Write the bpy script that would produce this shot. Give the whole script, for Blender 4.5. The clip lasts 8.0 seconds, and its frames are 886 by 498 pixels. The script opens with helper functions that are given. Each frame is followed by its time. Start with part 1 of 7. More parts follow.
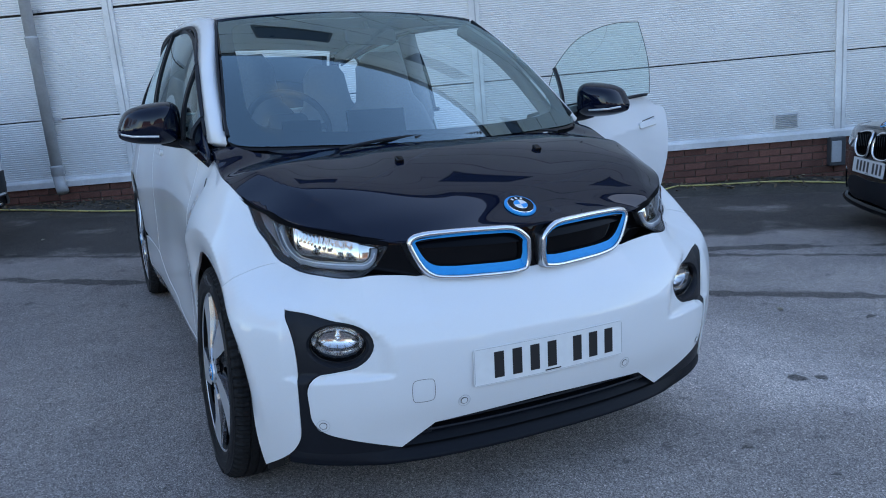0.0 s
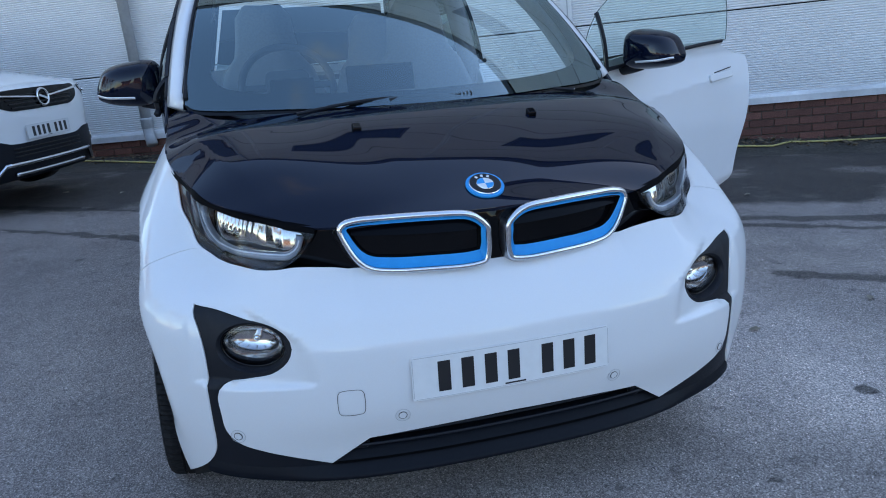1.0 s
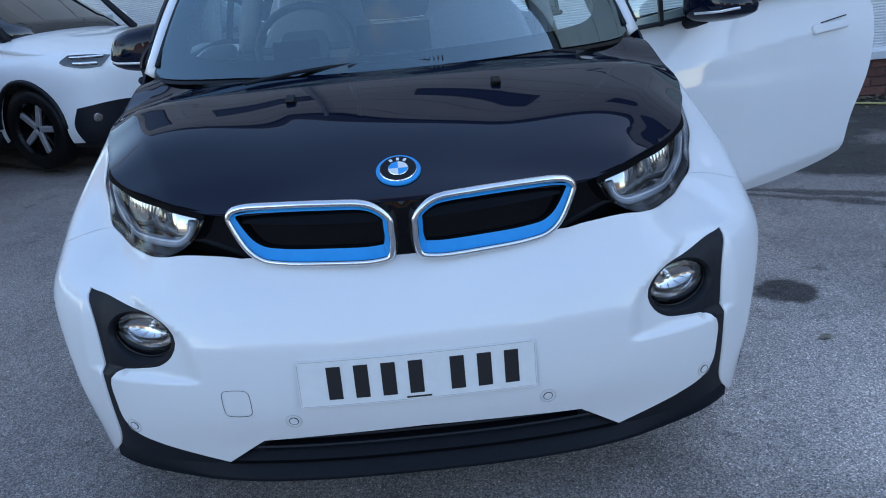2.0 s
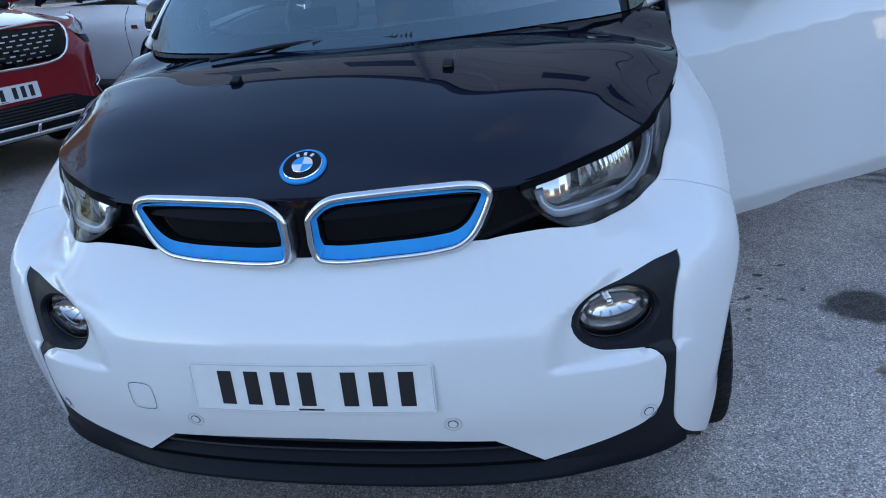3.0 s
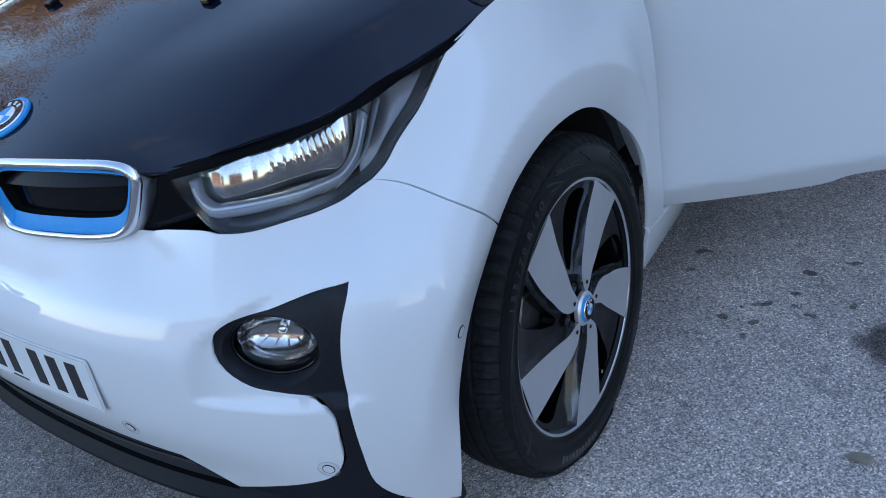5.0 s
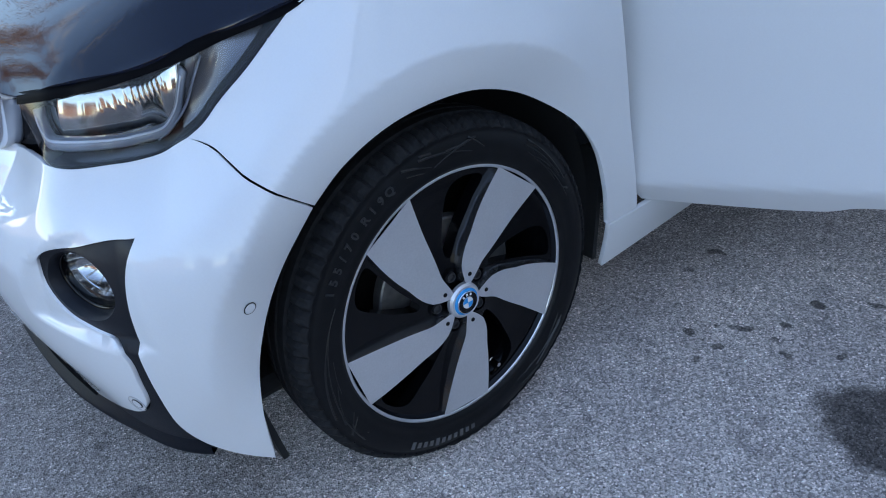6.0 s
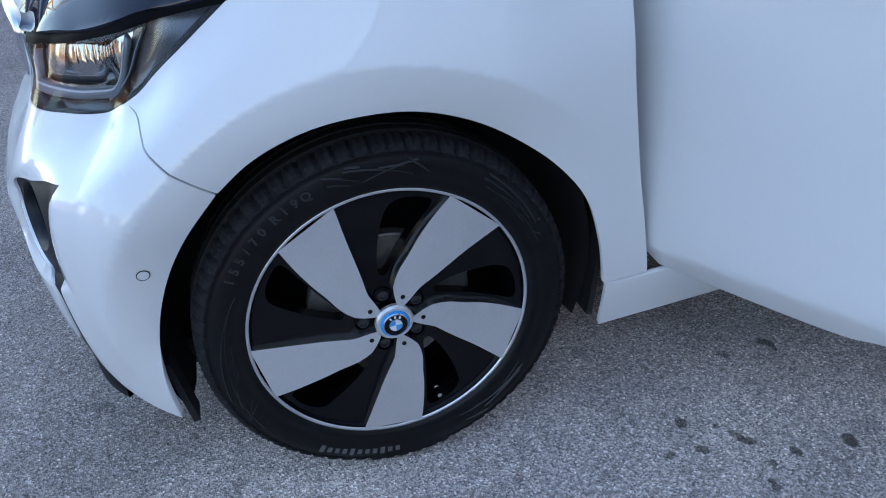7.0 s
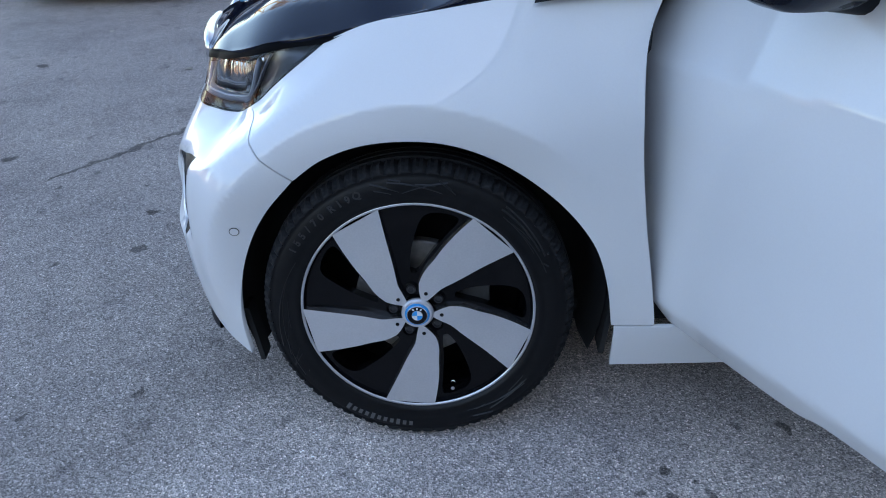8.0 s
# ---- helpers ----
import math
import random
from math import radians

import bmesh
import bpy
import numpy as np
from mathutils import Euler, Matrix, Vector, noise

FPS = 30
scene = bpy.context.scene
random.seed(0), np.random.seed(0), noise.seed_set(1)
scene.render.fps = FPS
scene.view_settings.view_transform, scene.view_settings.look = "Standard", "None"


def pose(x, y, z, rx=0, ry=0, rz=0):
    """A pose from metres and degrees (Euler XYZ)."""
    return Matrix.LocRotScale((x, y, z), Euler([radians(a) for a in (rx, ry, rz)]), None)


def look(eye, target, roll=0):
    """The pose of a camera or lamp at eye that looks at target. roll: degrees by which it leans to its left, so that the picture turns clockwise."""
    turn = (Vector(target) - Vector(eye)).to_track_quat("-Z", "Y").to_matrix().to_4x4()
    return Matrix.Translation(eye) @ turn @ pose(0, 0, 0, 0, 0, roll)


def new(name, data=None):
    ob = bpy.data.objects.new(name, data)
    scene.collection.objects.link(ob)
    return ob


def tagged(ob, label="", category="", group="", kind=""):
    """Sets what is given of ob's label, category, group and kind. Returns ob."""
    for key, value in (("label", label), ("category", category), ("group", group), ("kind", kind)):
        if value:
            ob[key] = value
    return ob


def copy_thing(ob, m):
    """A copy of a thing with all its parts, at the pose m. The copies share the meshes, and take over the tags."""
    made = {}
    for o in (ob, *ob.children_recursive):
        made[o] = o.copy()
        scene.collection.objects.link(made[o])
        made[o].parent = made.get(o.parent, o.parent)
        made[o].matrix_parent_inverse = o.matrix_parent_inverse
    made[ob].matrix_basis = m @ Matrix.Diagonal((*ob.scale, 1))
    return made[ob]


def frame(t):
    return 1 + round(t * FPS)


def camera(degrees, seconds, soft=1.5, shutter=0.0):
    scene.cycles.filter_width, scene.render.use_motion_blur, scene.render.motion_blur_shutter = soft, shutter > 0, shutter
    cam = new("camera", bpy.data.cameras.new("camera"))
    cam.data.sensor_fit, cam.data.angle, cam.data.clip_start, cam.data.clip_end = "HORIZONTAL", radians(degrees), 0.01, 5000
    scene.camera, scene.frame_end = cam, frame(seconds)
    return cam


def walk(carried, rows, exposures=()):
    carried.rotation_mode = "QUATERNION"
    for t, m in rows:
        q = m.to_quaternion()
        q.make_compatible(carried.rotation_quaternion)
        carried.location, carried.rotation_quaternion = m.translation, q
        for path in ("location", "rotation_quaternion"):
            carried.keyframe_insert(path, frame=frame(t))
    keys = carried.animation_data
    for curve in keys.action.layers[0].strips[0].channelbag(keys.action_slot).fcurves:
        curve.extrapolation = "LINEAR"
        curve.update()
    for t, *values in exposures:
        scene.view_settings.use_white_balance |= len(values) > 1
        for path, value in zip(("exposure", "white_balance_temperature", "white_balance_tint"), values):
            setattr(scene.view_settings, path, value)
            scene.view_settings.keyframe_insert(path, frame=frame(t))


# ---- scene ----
# ---- camera ----
cam = camera(59.9, 8.0, soft=1.0, shutter=0.0)
PATH = [
    (0, (-1.202, -2.473, 1.261), (-0.361, -0.712, 0.823), -2.1),
    (0.5, (-0.9, -2.418, 1.26), (-0.198, -0.612, 0.765), -2.6),
    (1, (-0.626, -2.305, 1.26), (-0.104, -0.456, 0.705), -3.2),
    (1.5, (-0.264, -2.254, 1.247), (0.04, -0.373, 0.639), -4.1),
    (1.7, (-0.14, -2.23, 1.249), (0.068, -0.342, 0.624), -4.5),
    (2.8, (0.506, -1.960, 1.247), (0.148, -0.126, 0.531), -6.2),
    (3, (0.591, -1.932, 1.261), (0.182, -0.118, 0.526), -6.3),
    (3.5, (0.796, -1.763, 1.25), (0.184, -0.024, 0.475), -7.3),
    (4, (1.002, -1.563, 1.25), (0.211, 0.081, 0.428), -8.3),
    (4.5, (1.287, -1.382, 1.242), (0.345, 0.148, 0.364), -9.2),
    (5, (1.442, -1.163, 1.211), (0.364, 0.231, 0.264), -9.5),
    (5.2, (1.520, -1.065, 1.237), (0.355, 0.221, 0.244), -9.5),
    (6.3, (1.826, -0.538, 1.222), (0.4, 0.282, 0.087), -6.3),
    (6.5, (1.837, -0.449, 1.224), (0.357, 0.259, 0.079), -5.9),
    (7, (1.928, -0.19, 1.222), (0.332, 0.246, 0.098), -3.9),
    (7.2, (1.988, -0.106, 1.24), (0.347, 0.218, 0.143), -3.4),
    (7.5, (2.088, -0.028, 1.259), (0.4, 0.134, 0.199), -2.4),
    (8, (2.27, 0.13, 1.294), (0.529, 0.043, 0.314), -1.6),
]
walk(cam, [(t, look(eye, target, roll)) for t, eye, target, roll in PATH], exposures=[(0, 1.9, 7150, 11), (4.5, 1.9, 7150, 11), (6.5, 2.20, 7500, 12), (7.2, 2.24, 7550, 12), (8, 2.20, 7600, 12)])

# ---- sky and sun ----
SUN_AZIMUTH, SUN_HEIGHT = radians(20), radians(27)  # azimuth counted from +x towards +y
world = bpy.data.worlds.new("sky")
scene.world = world
world.use_nodes = True
_n, _l = world.node_tree.nodes, world.node_tree.links
_sky = _n.new("ShaderNodeTexSky")
_sky.sky_type, _sky.sun_disc = "NISHITA", False
_sky.sun_elevation, _sky.sun_rotation = SUN_HEIGHT, radians(90) - SUN_AZIMUTH
_sky.air_density, _sky.dust_density, _sky.ozone_density = 1.0, 0.6, 3.0
_n["Background"].inputs[1].default_value = 0.15
# scattered fair-weather cloud
_tc, _map, _noise, _ramp, _bw, _lift, _mix = (_n.new("ShaderNode" + k) for k in ("TexCoord", "Mapping", "TexNoise", "MapRange", "RGBToBW", "VectorMath", "Mix"))
_map.inputs["Scale"].default_value = (1.0, 1.0, 2.6)
_noise.inputs["Scale"].default_value, _noise.inputs["Detail"].default_value, _noise.inputs["Roughness"].default_value = 2.3, 7, 0.58
_ramp.interpolation_type = "SMOOTHSTEP"
for _k, _v in (("From Min", 0.60), ("From Max", 0.80), ("To Min", 0.0), ("To Max", 0.8)):
    _ramp.inputs[_k].default_value = _v
_lift.operation, _lift.inputs[1].default_value = "MULTIPLY", (1.9, 1.9, 1.95)
_mix.data_type = "RGBA"
_l.new(_tc.outputs["Generated"], _map.inputs["Vector"])
_l.new(_map.outputs[0], _noise.inputs["Vector"])
_l.new(_noise.outputs["Fac"], _ramp.inputs["Value"])
_l.new(_sky.outputs[0], _bw.inputs[0])
_l.new(_bw.outputs[0], _lift.inputs[0])
_l.new(_ramp.outputs[0], _mix.inputs["Factor"])
_l.new(_sky.outputs[0], _mix.inputs["A"])
_l.new(_lift.outputs[0], _mix.inputs["B"])
_l.new(_mix.outputs["Result"], _n["Background"].inputs[0])
sun = new("sun", bpy.data.lights.new("sun", "SUN"))
sun.data.energy, sun.data.angle, sun.data.color = 3.0, radians(0.6), (1.0, 0.86, 0.68)
sun.matrix_world = look((0, 0, 0), (-math.cos(SUN_AZIMUTH) * math.cos(SUN_HEIGHT), -math.sin(SUN_AZIMUTH) * math.cos(SUN_HEIGHT), -math.sin(SUN_HEIGHT)))


# ---- materials ----
def shader(name, colour, rough=0.5, metal=0.0, coat=0.0, speck=0.0, scale=40.0, stain=0.0, stain_scale=3.0, bump=0.0, bump_scale=200.0, each=0.0, spec=0.5):
    """A painted or solid surface: colour varied at two scales (speck, stain), fine relief, and by piece (each)."""
    m = bpy.data.materials.new(name)
    m.use_nodes = True
    n, l = m.node_tree.nodes, m.node_tree.links
    p = n["Principled BSDF"]
    p.inputs["Base Color"].default_value = (*colour, 1)
    p.inputs["Roughness"].default_value, p.inputs["Metallic"].default_value = rough, metal
    p.inputs["Coat Weight"].default_value, p.inputs["Coat Roughness"].default_value = coat, 0.02
    p.inputs["Specular IOR Level"].default_value = spec
    tc = n.new("ShaderNodeTexCoord")
    last = None
    for amount, size in ((speck, scale), (stain, stain_scale)):
        if amount:
            t = n.new("ShaderNodeTexNoise")
            t.inputs["Scale"].default_value, t.inputs["Detail"].default_value = size, 6
            l.new(tc.outputs["Object"], t.inputs["Vector"])
            r = n.new("ShaderNodeMapRange")
            r.inputs["From Min"].default_value, r.inputs["From Max"].default_value = 0.3, 0.7
            r.inputs["To Min"].default_value, r.inputs["To Max"].default_value = 1 - amount, 1 + amount
            l.new(t.outputs["Fac"], r.inputs["Value"])
            last = r.outputs[0] if last is None else join_values(n, l, last, r.outputs[0])
    if each:
        o = n.new("ShaderNodeObjectInfo")
        r = n.new("ShaderNodeMapRange")
        r.inputs["To Min"].default_value, r.inputs["To Max"].default_value = 1 - each, 1 + each
        l.new(o.outputs["Random"], r.inputs["Value"])
        last = r.outputs[0] if last is None else join_values(n, l, last, r.outputs[0])
    if last is not None:
        v = n.new("ShaderNodeVectorMath")
        v.operation = "SCALE"
        v.inputs[0].default_value = colour
        l.new(last, v.inputs["Scale"])
        l.new(v.outputs[0], p.inputs["Base Color"])
    if bump:
        t = n.new("ShaderNodeTexNoise")
        t.inputs["Scale"].default_value, t.inputs["Detail"].default_value = bump_scale, 3
        l.new(tc.outputs["Object"], t.inputs["Vector"])
        b = n.new("ShaderNodeBump")
        b.inputs["Strength"].default_value, b.inputs["Distance"].default_value = bump, 0.001
        l.new(t.outputs["Fac"], b.inputs["Height"])
        l.new(b.outputs[0], p.inputs["Normal"])
    return m


def join_values(n, l, a, b):
    k = n.new("ShaderNodeMath")
    k.operation = "MULTIPLY"
    l.new(a, k.inputs[0])
    l.new(b, k.inputs[1])
    return k.outputs[0]


def glass(name, tint=(1, 1, 1), through_share=0.9, rough=0.0, ior=1.6, sheen=(1, 1, 1)):
    """Thin glass: sees straight through, with a mirror share that grows at grazing angles."""
    m = bpy.data.materials.new(name)
    m.use_nodes = True
    n, l = m.node_tree.nodes, m.node_tree.links
    n.remove(n["Principled BSDF"])
    a, b, mix, f = n.new("ShaderNodeBsdfTransparent"), n.new("ShaderNodeBsdfGlossy"), n.new("ShaderNodeMixShader"), n.new("ShaderNodeFresnel")
    a.inputs[0].default_value = (*[c * through_share for c in tint], 1)
    b.inputs["Color"].default_value = (*sheen, 1)
    b.inputs["Roughness"].default_value = rough
    f.inputs["IOR"].default_value = ior
    l.new(f.outputs[0], mix.inputs[0])
    l.new(a.outputs[0], mix.inputs[1])
    l.new(b.outputs[0], mix.inputs[2])
    l.new(mix.outputs[0], n["Material Output"].inputs[0])
    return m


WHITE_PAINT = shader("white_paint", (0.66, 0.67, 0.69), 0.5, coat=1.0, spec=0.15, speck=0.012, scale=300, stain=0.02, stain_scale=2.5)
BLACK_PAINT = shader("black_paint", (0.0020, 0.0046, 0.0150), 0.4, coat=0.74, spec=0.0, speck=0.1, scale=200)
BLACK_PLASTIC = shader("black_plastic", (0.0085, 0.0100, 0.0145), 0.48, spec=0.22, speck=0.12, scale=90, bump=0.25, bump_scale=900)
GLOSS_BLACK = shader("gloss_black", (0.003, 0.003, 0.004), 0.2, coat=0.5, spec=0.0)
DARK_VOID = shader("dark_void", (0.003, 0.003, 0.0035), 0.8, spec=0.1, speck=0.2)
SILVER = shader("satin_silver", (0.74, 0.76, 0.79), 0.2, metal=1.0, speck=0.03)
CHROME = shader("chrome", (0.82, 0.82, 0.83), 0.09, metal=1.0)
I_BLUE = shader("blue_trim", (0.003, 0.27, 0.64), 0.45, coat=0.05, spec=0.25, speck=0.04)
RUBBER = shader("tyre_rubber", (0.0042, 0.0045, 0.0054), 0.42, spec=0.20, speck=0.25, scale=60, stain=0.2, stain_scale=9, bump=0.3, bump_scale=500)
MACHINED = shader("machined_alloy", (0.62, 0.62, 0.64), 0.36, metal=0.65, speck=0.04, scale=250, stain=0.05, stain_scale=9)
PLATE_WHITE = shader("plate_white", (0.66, 0.67, 0.68), 0.35, speck=0.03)
INK = shader("ink_black", (0.012, 0.012, 0.014), 0.4)
SENSOR = shader("sensor_paint", (0.66, 0.67, 0.69), 0.35, coat=0.8)
GAP = shader("shut_line", (0.012, 0.012, 0.013), 0.7)
GLASS = glass("windscreen_glass", (0.84, 0.95, 0.96), 0.95, ior=2.5, sheen=(0.70, 0.93, 1.0))
SIDE_GLASS = glass("side_glass", (0.84, 0.98, 0.96), 0.95, ior=1.9, sheen=(0.85, 0.98, 1.0))
LENS = glass("lamp_lens", (0.97, 0.98, 1.0), 0.97, ior=1.27)


# ---- building kit ----
def mesh_of(name, verts, faces, material, normals=None, smooth=True):
    me = bpy.data.meshes.new(name)
    me.from_pydata([tuple(v) for v in verts], [], [tuple(f) for f in faces])
    me.materials.append(material)
    if smooth:
        me.polygons.foreach_set("use_smooth", [True] * len(me.polygons))
    if normals is not None:
        me.normals_split_custom_set_from_vertices([tuple(v) for v in normals])
    me.update()
    return me


def part_mesh(name, me, parent, label="", kind=""):
    ob = new(name, me)
    ob.parent = parent
    return tagged(ob, label=label, kind=kind)


def part(name, bm, material, parent, label="", smooth=False, bevel=0.0):
    """Link a bmesh as one mesh object under a thing or a part."""
    bmesh.ops.recalc_face_normals(bm, faces=bm.faces)
    me = bpy.data.meshes.new(name)
    bm.to_mesh(me)
    bm.free()
    me.materials.append(material)
    if smooth:
        me.shade_smooth()
    ob = new(name, me)
    if parent is not None:
        ob.parent = parent
    if bevel:
        b = ob.modifiers.new("bevel", "BEVEL")
        b.width, b.segments, b.limit_method, b.angle_limit = bevel, 2, "ANGLE", radians(40)
    return tagged(ob, label=label)


def thing(name, m=None, **tags):
    ob = new(name)
    ob.empty_display_size = 0.1
    if m is not None:
        ob.matrix_world = m
    return tagged(ob, **tags)


def box_bm(size, m=None, bm=None):
    bm = bm or bmesh.new()
    bmesh.ops.create_cube(bm, size=1, matrix=(m or Matrix()) @ Matrix.Diagonal((*size, 1)))
    return bm


def tube_bm(points, radius, sides=8, bm=None, closed=False):
    """A round bar along points."""
    bm = bm or bmesh.new()
    pts = [Vector(p) for p in points]
    rings = []
    for i, p in enumerate(pts):
        a, b = (pts[i - 1], pts[(i + 1) % len(pts)]) if closed else (pts[max(i - 1, 0)], pts[min(i + 1, len(pts) - 1)])
        q = (b - a).to_track_quat("Z", "Y")
        r = radius[i] if isinstance(radius, (list, tuple)) else radius
        rings.append([bm.verts.new(p + q @ Vector((r * math.cos(2 * math.pi * k / sides), r * math.sin(2 * math.pi * k / sides), 0))) for k in range(sides)])
    n = len(rings)
    for i in range(n if closed else n - 1):
        for k in range(sides):
            bm.faces.new((rings[i][k], rings[i][(k + 1) % sides], rings[(i + 1) % n][(k + 1) % sides], rings[(i + 1) % n][k]))
    if not closed:
        bm.faces.new(rings[0][::-1])
        bm.faces.new(rings[-1])
    return bm


def lathe_bm(profile, steps=48, bm=None, m=None, a0=0.0, a1=2 * math.pi):
    """Turn a profile of (radius, height) round the local z axis."""
    bm = bm or bmesh.new()
    m = m or Matrix()
    full = abs(a1 - a0 - 2 * math.pi) < 1e-6
    cols = []
    for k in range(steps if full else steps + 1):
        a = a0 + (a1 - a0) * k / steps
        cols.append([bm.verts.new(m @ Vector((r * math.cos(a), r * math.sin(a), h))) for r, h in profile])
    for k in range(steps):
        c, d = cols[k], cols[(k + 1) % len(cols)]
        for j in range(len(profile) - 1):
            vs = []
            for v in (c[j], d[j], d[j + 1], c[j + 1]):
                if v not in vs:
                    vs.append(v)
            bm.faces.new(vs)
    bmesh.ops.remove_doubles(bm, verts=bm.verts, dist=1e-6)
    return bm


def run(points, step=0.012, closed=True):
    """A smooth line through points; a point with a third value is a sharp corner."""
    pts = [np.array(p[:2], float) for p in points]
    corner = [len(p) > 2 for p in points]
    n = len(pts)
    out = []
    for i in range(n if closed else n - 1):
        p1, p2 = pts[i], pts[(i + 1) % n]
        p0 = pts[i - 1] if (closed or i > 0) and not corner[i] else 2 * p1 - p2
        p3 = pts[(i + 2) % n] if (closed or i + 2 < n) and not corner[(i + 1) % n] else 2 * p2 - p1
        k = max(1, int(np.linalg.norm(p2 - p1) / step))
        t1 = max(np.linalg.norm(p1 - p0), 1e-4) ** 0.5
        t2 = max(np.linalg.norm(p2 - p1), 1e-4) ** 0.5
        t3 = max(np.linalg.norm(p3 - p2), 1e-4) ** 0.5
        m1 = (p2 - p1) + t2 * ((p1 - p0) / t1 - (p2 - p0) / (t1 + t2))
        m2 = (p2 - p1) + t2 * ((p3 - p2) / t3 - (p3 - p1) / (t2 + t3))
        for j in range(k):
            t = j / k
            out.append((2 * t ** 3 - 3 * t ** 2 + 1) * p1 + (t ** 3 - 2 * t ** 2 + t) * m1 + (3 * t ** 2 - 2 * t ** 3) * p2 + (t ** 3 - t ** 2) * m2)
    if not closed:
        out.append(pts[-1])
    return np.array(out)


def inside(poly, p):
    x, y = p[:, 0], p[:, 1]
    hit = np.zeros(len(p), bool)
    a, b = poly, np.roll(poly, -1, 0)
    for (x0, y0), (x1, y1) in zip(a, b):
        if y0 != y1:
            hit ^= ((y0 > y) != (y1 > y)) & (x < (x1 - x0) * (y - y0) / (y1 - y0) + x0)
    return hit


def away(loops, p):
    """Distance of the points p from the loops."""
    d = np.full(len(p), 1e9)
    for poly in loops:
        for a, b in zip(poly, np.roll(poly, -1, 0)):
            e = b - a
            t = np.clip(((p - a) @ e) / max(e @ e, 1e-12), 0, 1)
            d = np.minimum(d, np.linalg.norm(p - a - t[:, None] * e, axis=1))
    return d


def skin(form, outline, holes=(), step=0.02, flange=0.012, flip=False, mirror=False, only_mirror=False):
    """Verts, faces and normals of a panel cut from the form (u, v) -> place: bounded by outline, pierced by holes, with turned-in edges."""
    from mathutils.geometry import delaunay_2d_cdt
    loops = [np.asarray(outline)] + [np.asarray(h) for h in holes]
    lo, hi = loops[0].min(0), loops[0].max(0)
    gx, gy = np.meshgrid(np.arange(lo[0] + step / 2, hi[0], step), np.arange(lo[1] + step / 2, hi[1], step), indexing="ij")
    g = np.stack((gx.ravel(), gy.ravel()), 1)
    g = g[inside(loops[0], g)]
    for h in loops[1:]:
        g = g[~inside(h, g)]
    if len(g):
        g = g[away(loops, g) > step * 0.45]
    pts, edges, at = [g], [], len(g)
    for lp in loops:
        pts.append(lp)
        edges += [(at + i, at + (i + 1) % len(lp)) for i in range(len(lp))]
        at += len(lp)
    pts = np.concatenate(pts)
    v2, _, f2, _, _, _ = delaunay_2d_cdt([Vector(p) for p in pts], edges, [], 0, 1e-7)
    uv = np.array([tuple(v) for v in v2])
    tri = np.array([f for f in f2 if len(f) == 3])
    c = uv[tri].mean(1)
    keep = inside(loops[0], c)
    for h in loops[1:]:
        keep &= ~inside(h, c)
    tri = tri[keep]
    u, v = uv[:, 0], uv[:, 1]
    e = 5e-4
    pos = form(u, v)
    nor = np.cross(form(u + e, v) - form(u - e, v), form(u, v + e) - form(u, v - e))
    nor /= np.maximum(np.linalg.norm(nor, axis=1), 1e-12)[:, None]
    if flip:
        nor = -nor
    a, b, d = pos[tri[:, 0]], pos[tri[:, 1]], pos[tri[:, 2]]
    bad = (np.cross(b - a, d - a) * nor[tri].sum(1)).sum(1) < 0
    tri[bad] = tri[bad][:, ::-1]
    verts, normals, faces = list(pos), list(nor), [tuple(t) for t in tri]
    if flange:
        count = {}
        for t in faces:
            for i in range(3):
                count[(t[i], t[(i + 1) % 3])] = 1
        rim = [k for k in count if (k[1], k[0]) not in count and not (mirror and abs(pos[k[0]][0]) < 2e-3 and abs(pos[k[1]][0]) < 2e-3)]
        side = {}
        for i, j in rim:
            w = np.cross(pos[j] - pos[i], nor[i])
            for k in (i, j):
                side[k] = side.get(k, 0) + w
        where = {}
        for k, w in side.items():
            w = w / max(np.linalg.norm(w), 1e-12)
            where[k] = len(verts)
            verts += [pos[k], pos[k] - nor[k] * flange]
            normals += [w * 0.75 + nor[k] * 0.66, w]
        for i, j in rim:
            faces.append((where[j], where[i], where[i] + 1, where[j] + 1))
    verts, normals = np.array(verts), np.array(normals)
    if mirror or only_mirror:
        k = len(verts)
        mv, mn = verts * (-1, 1, 1), normals * (-1, 1, 1)
        if only_mirror:
            return mv, [f[::-1] for f in faces], mn
        faces = faces + [tuple(i + k for i in f[::-1]) for f in faces]
        verts, normals = np.concatenate((verts, mv)), np.concatenate((normals, mn))
    return verts, faces, normals


def panel(name, material, parent, form, outline, label="", **how):
    v, f, n = skin(form, outline, **how)
    return part_mesh(name, mesh_of(name, v, f, material, n), parent, label)


def disc_bm(r, h, steps=32, m=None, r0=0.0, bm=None):
    return lathe_bm([(max(r0, 1e-5), 0), (max(r0, 1e-5), h), (r - h * .3, h), (r, h * .6), (r, 0)], steps, bm, m)


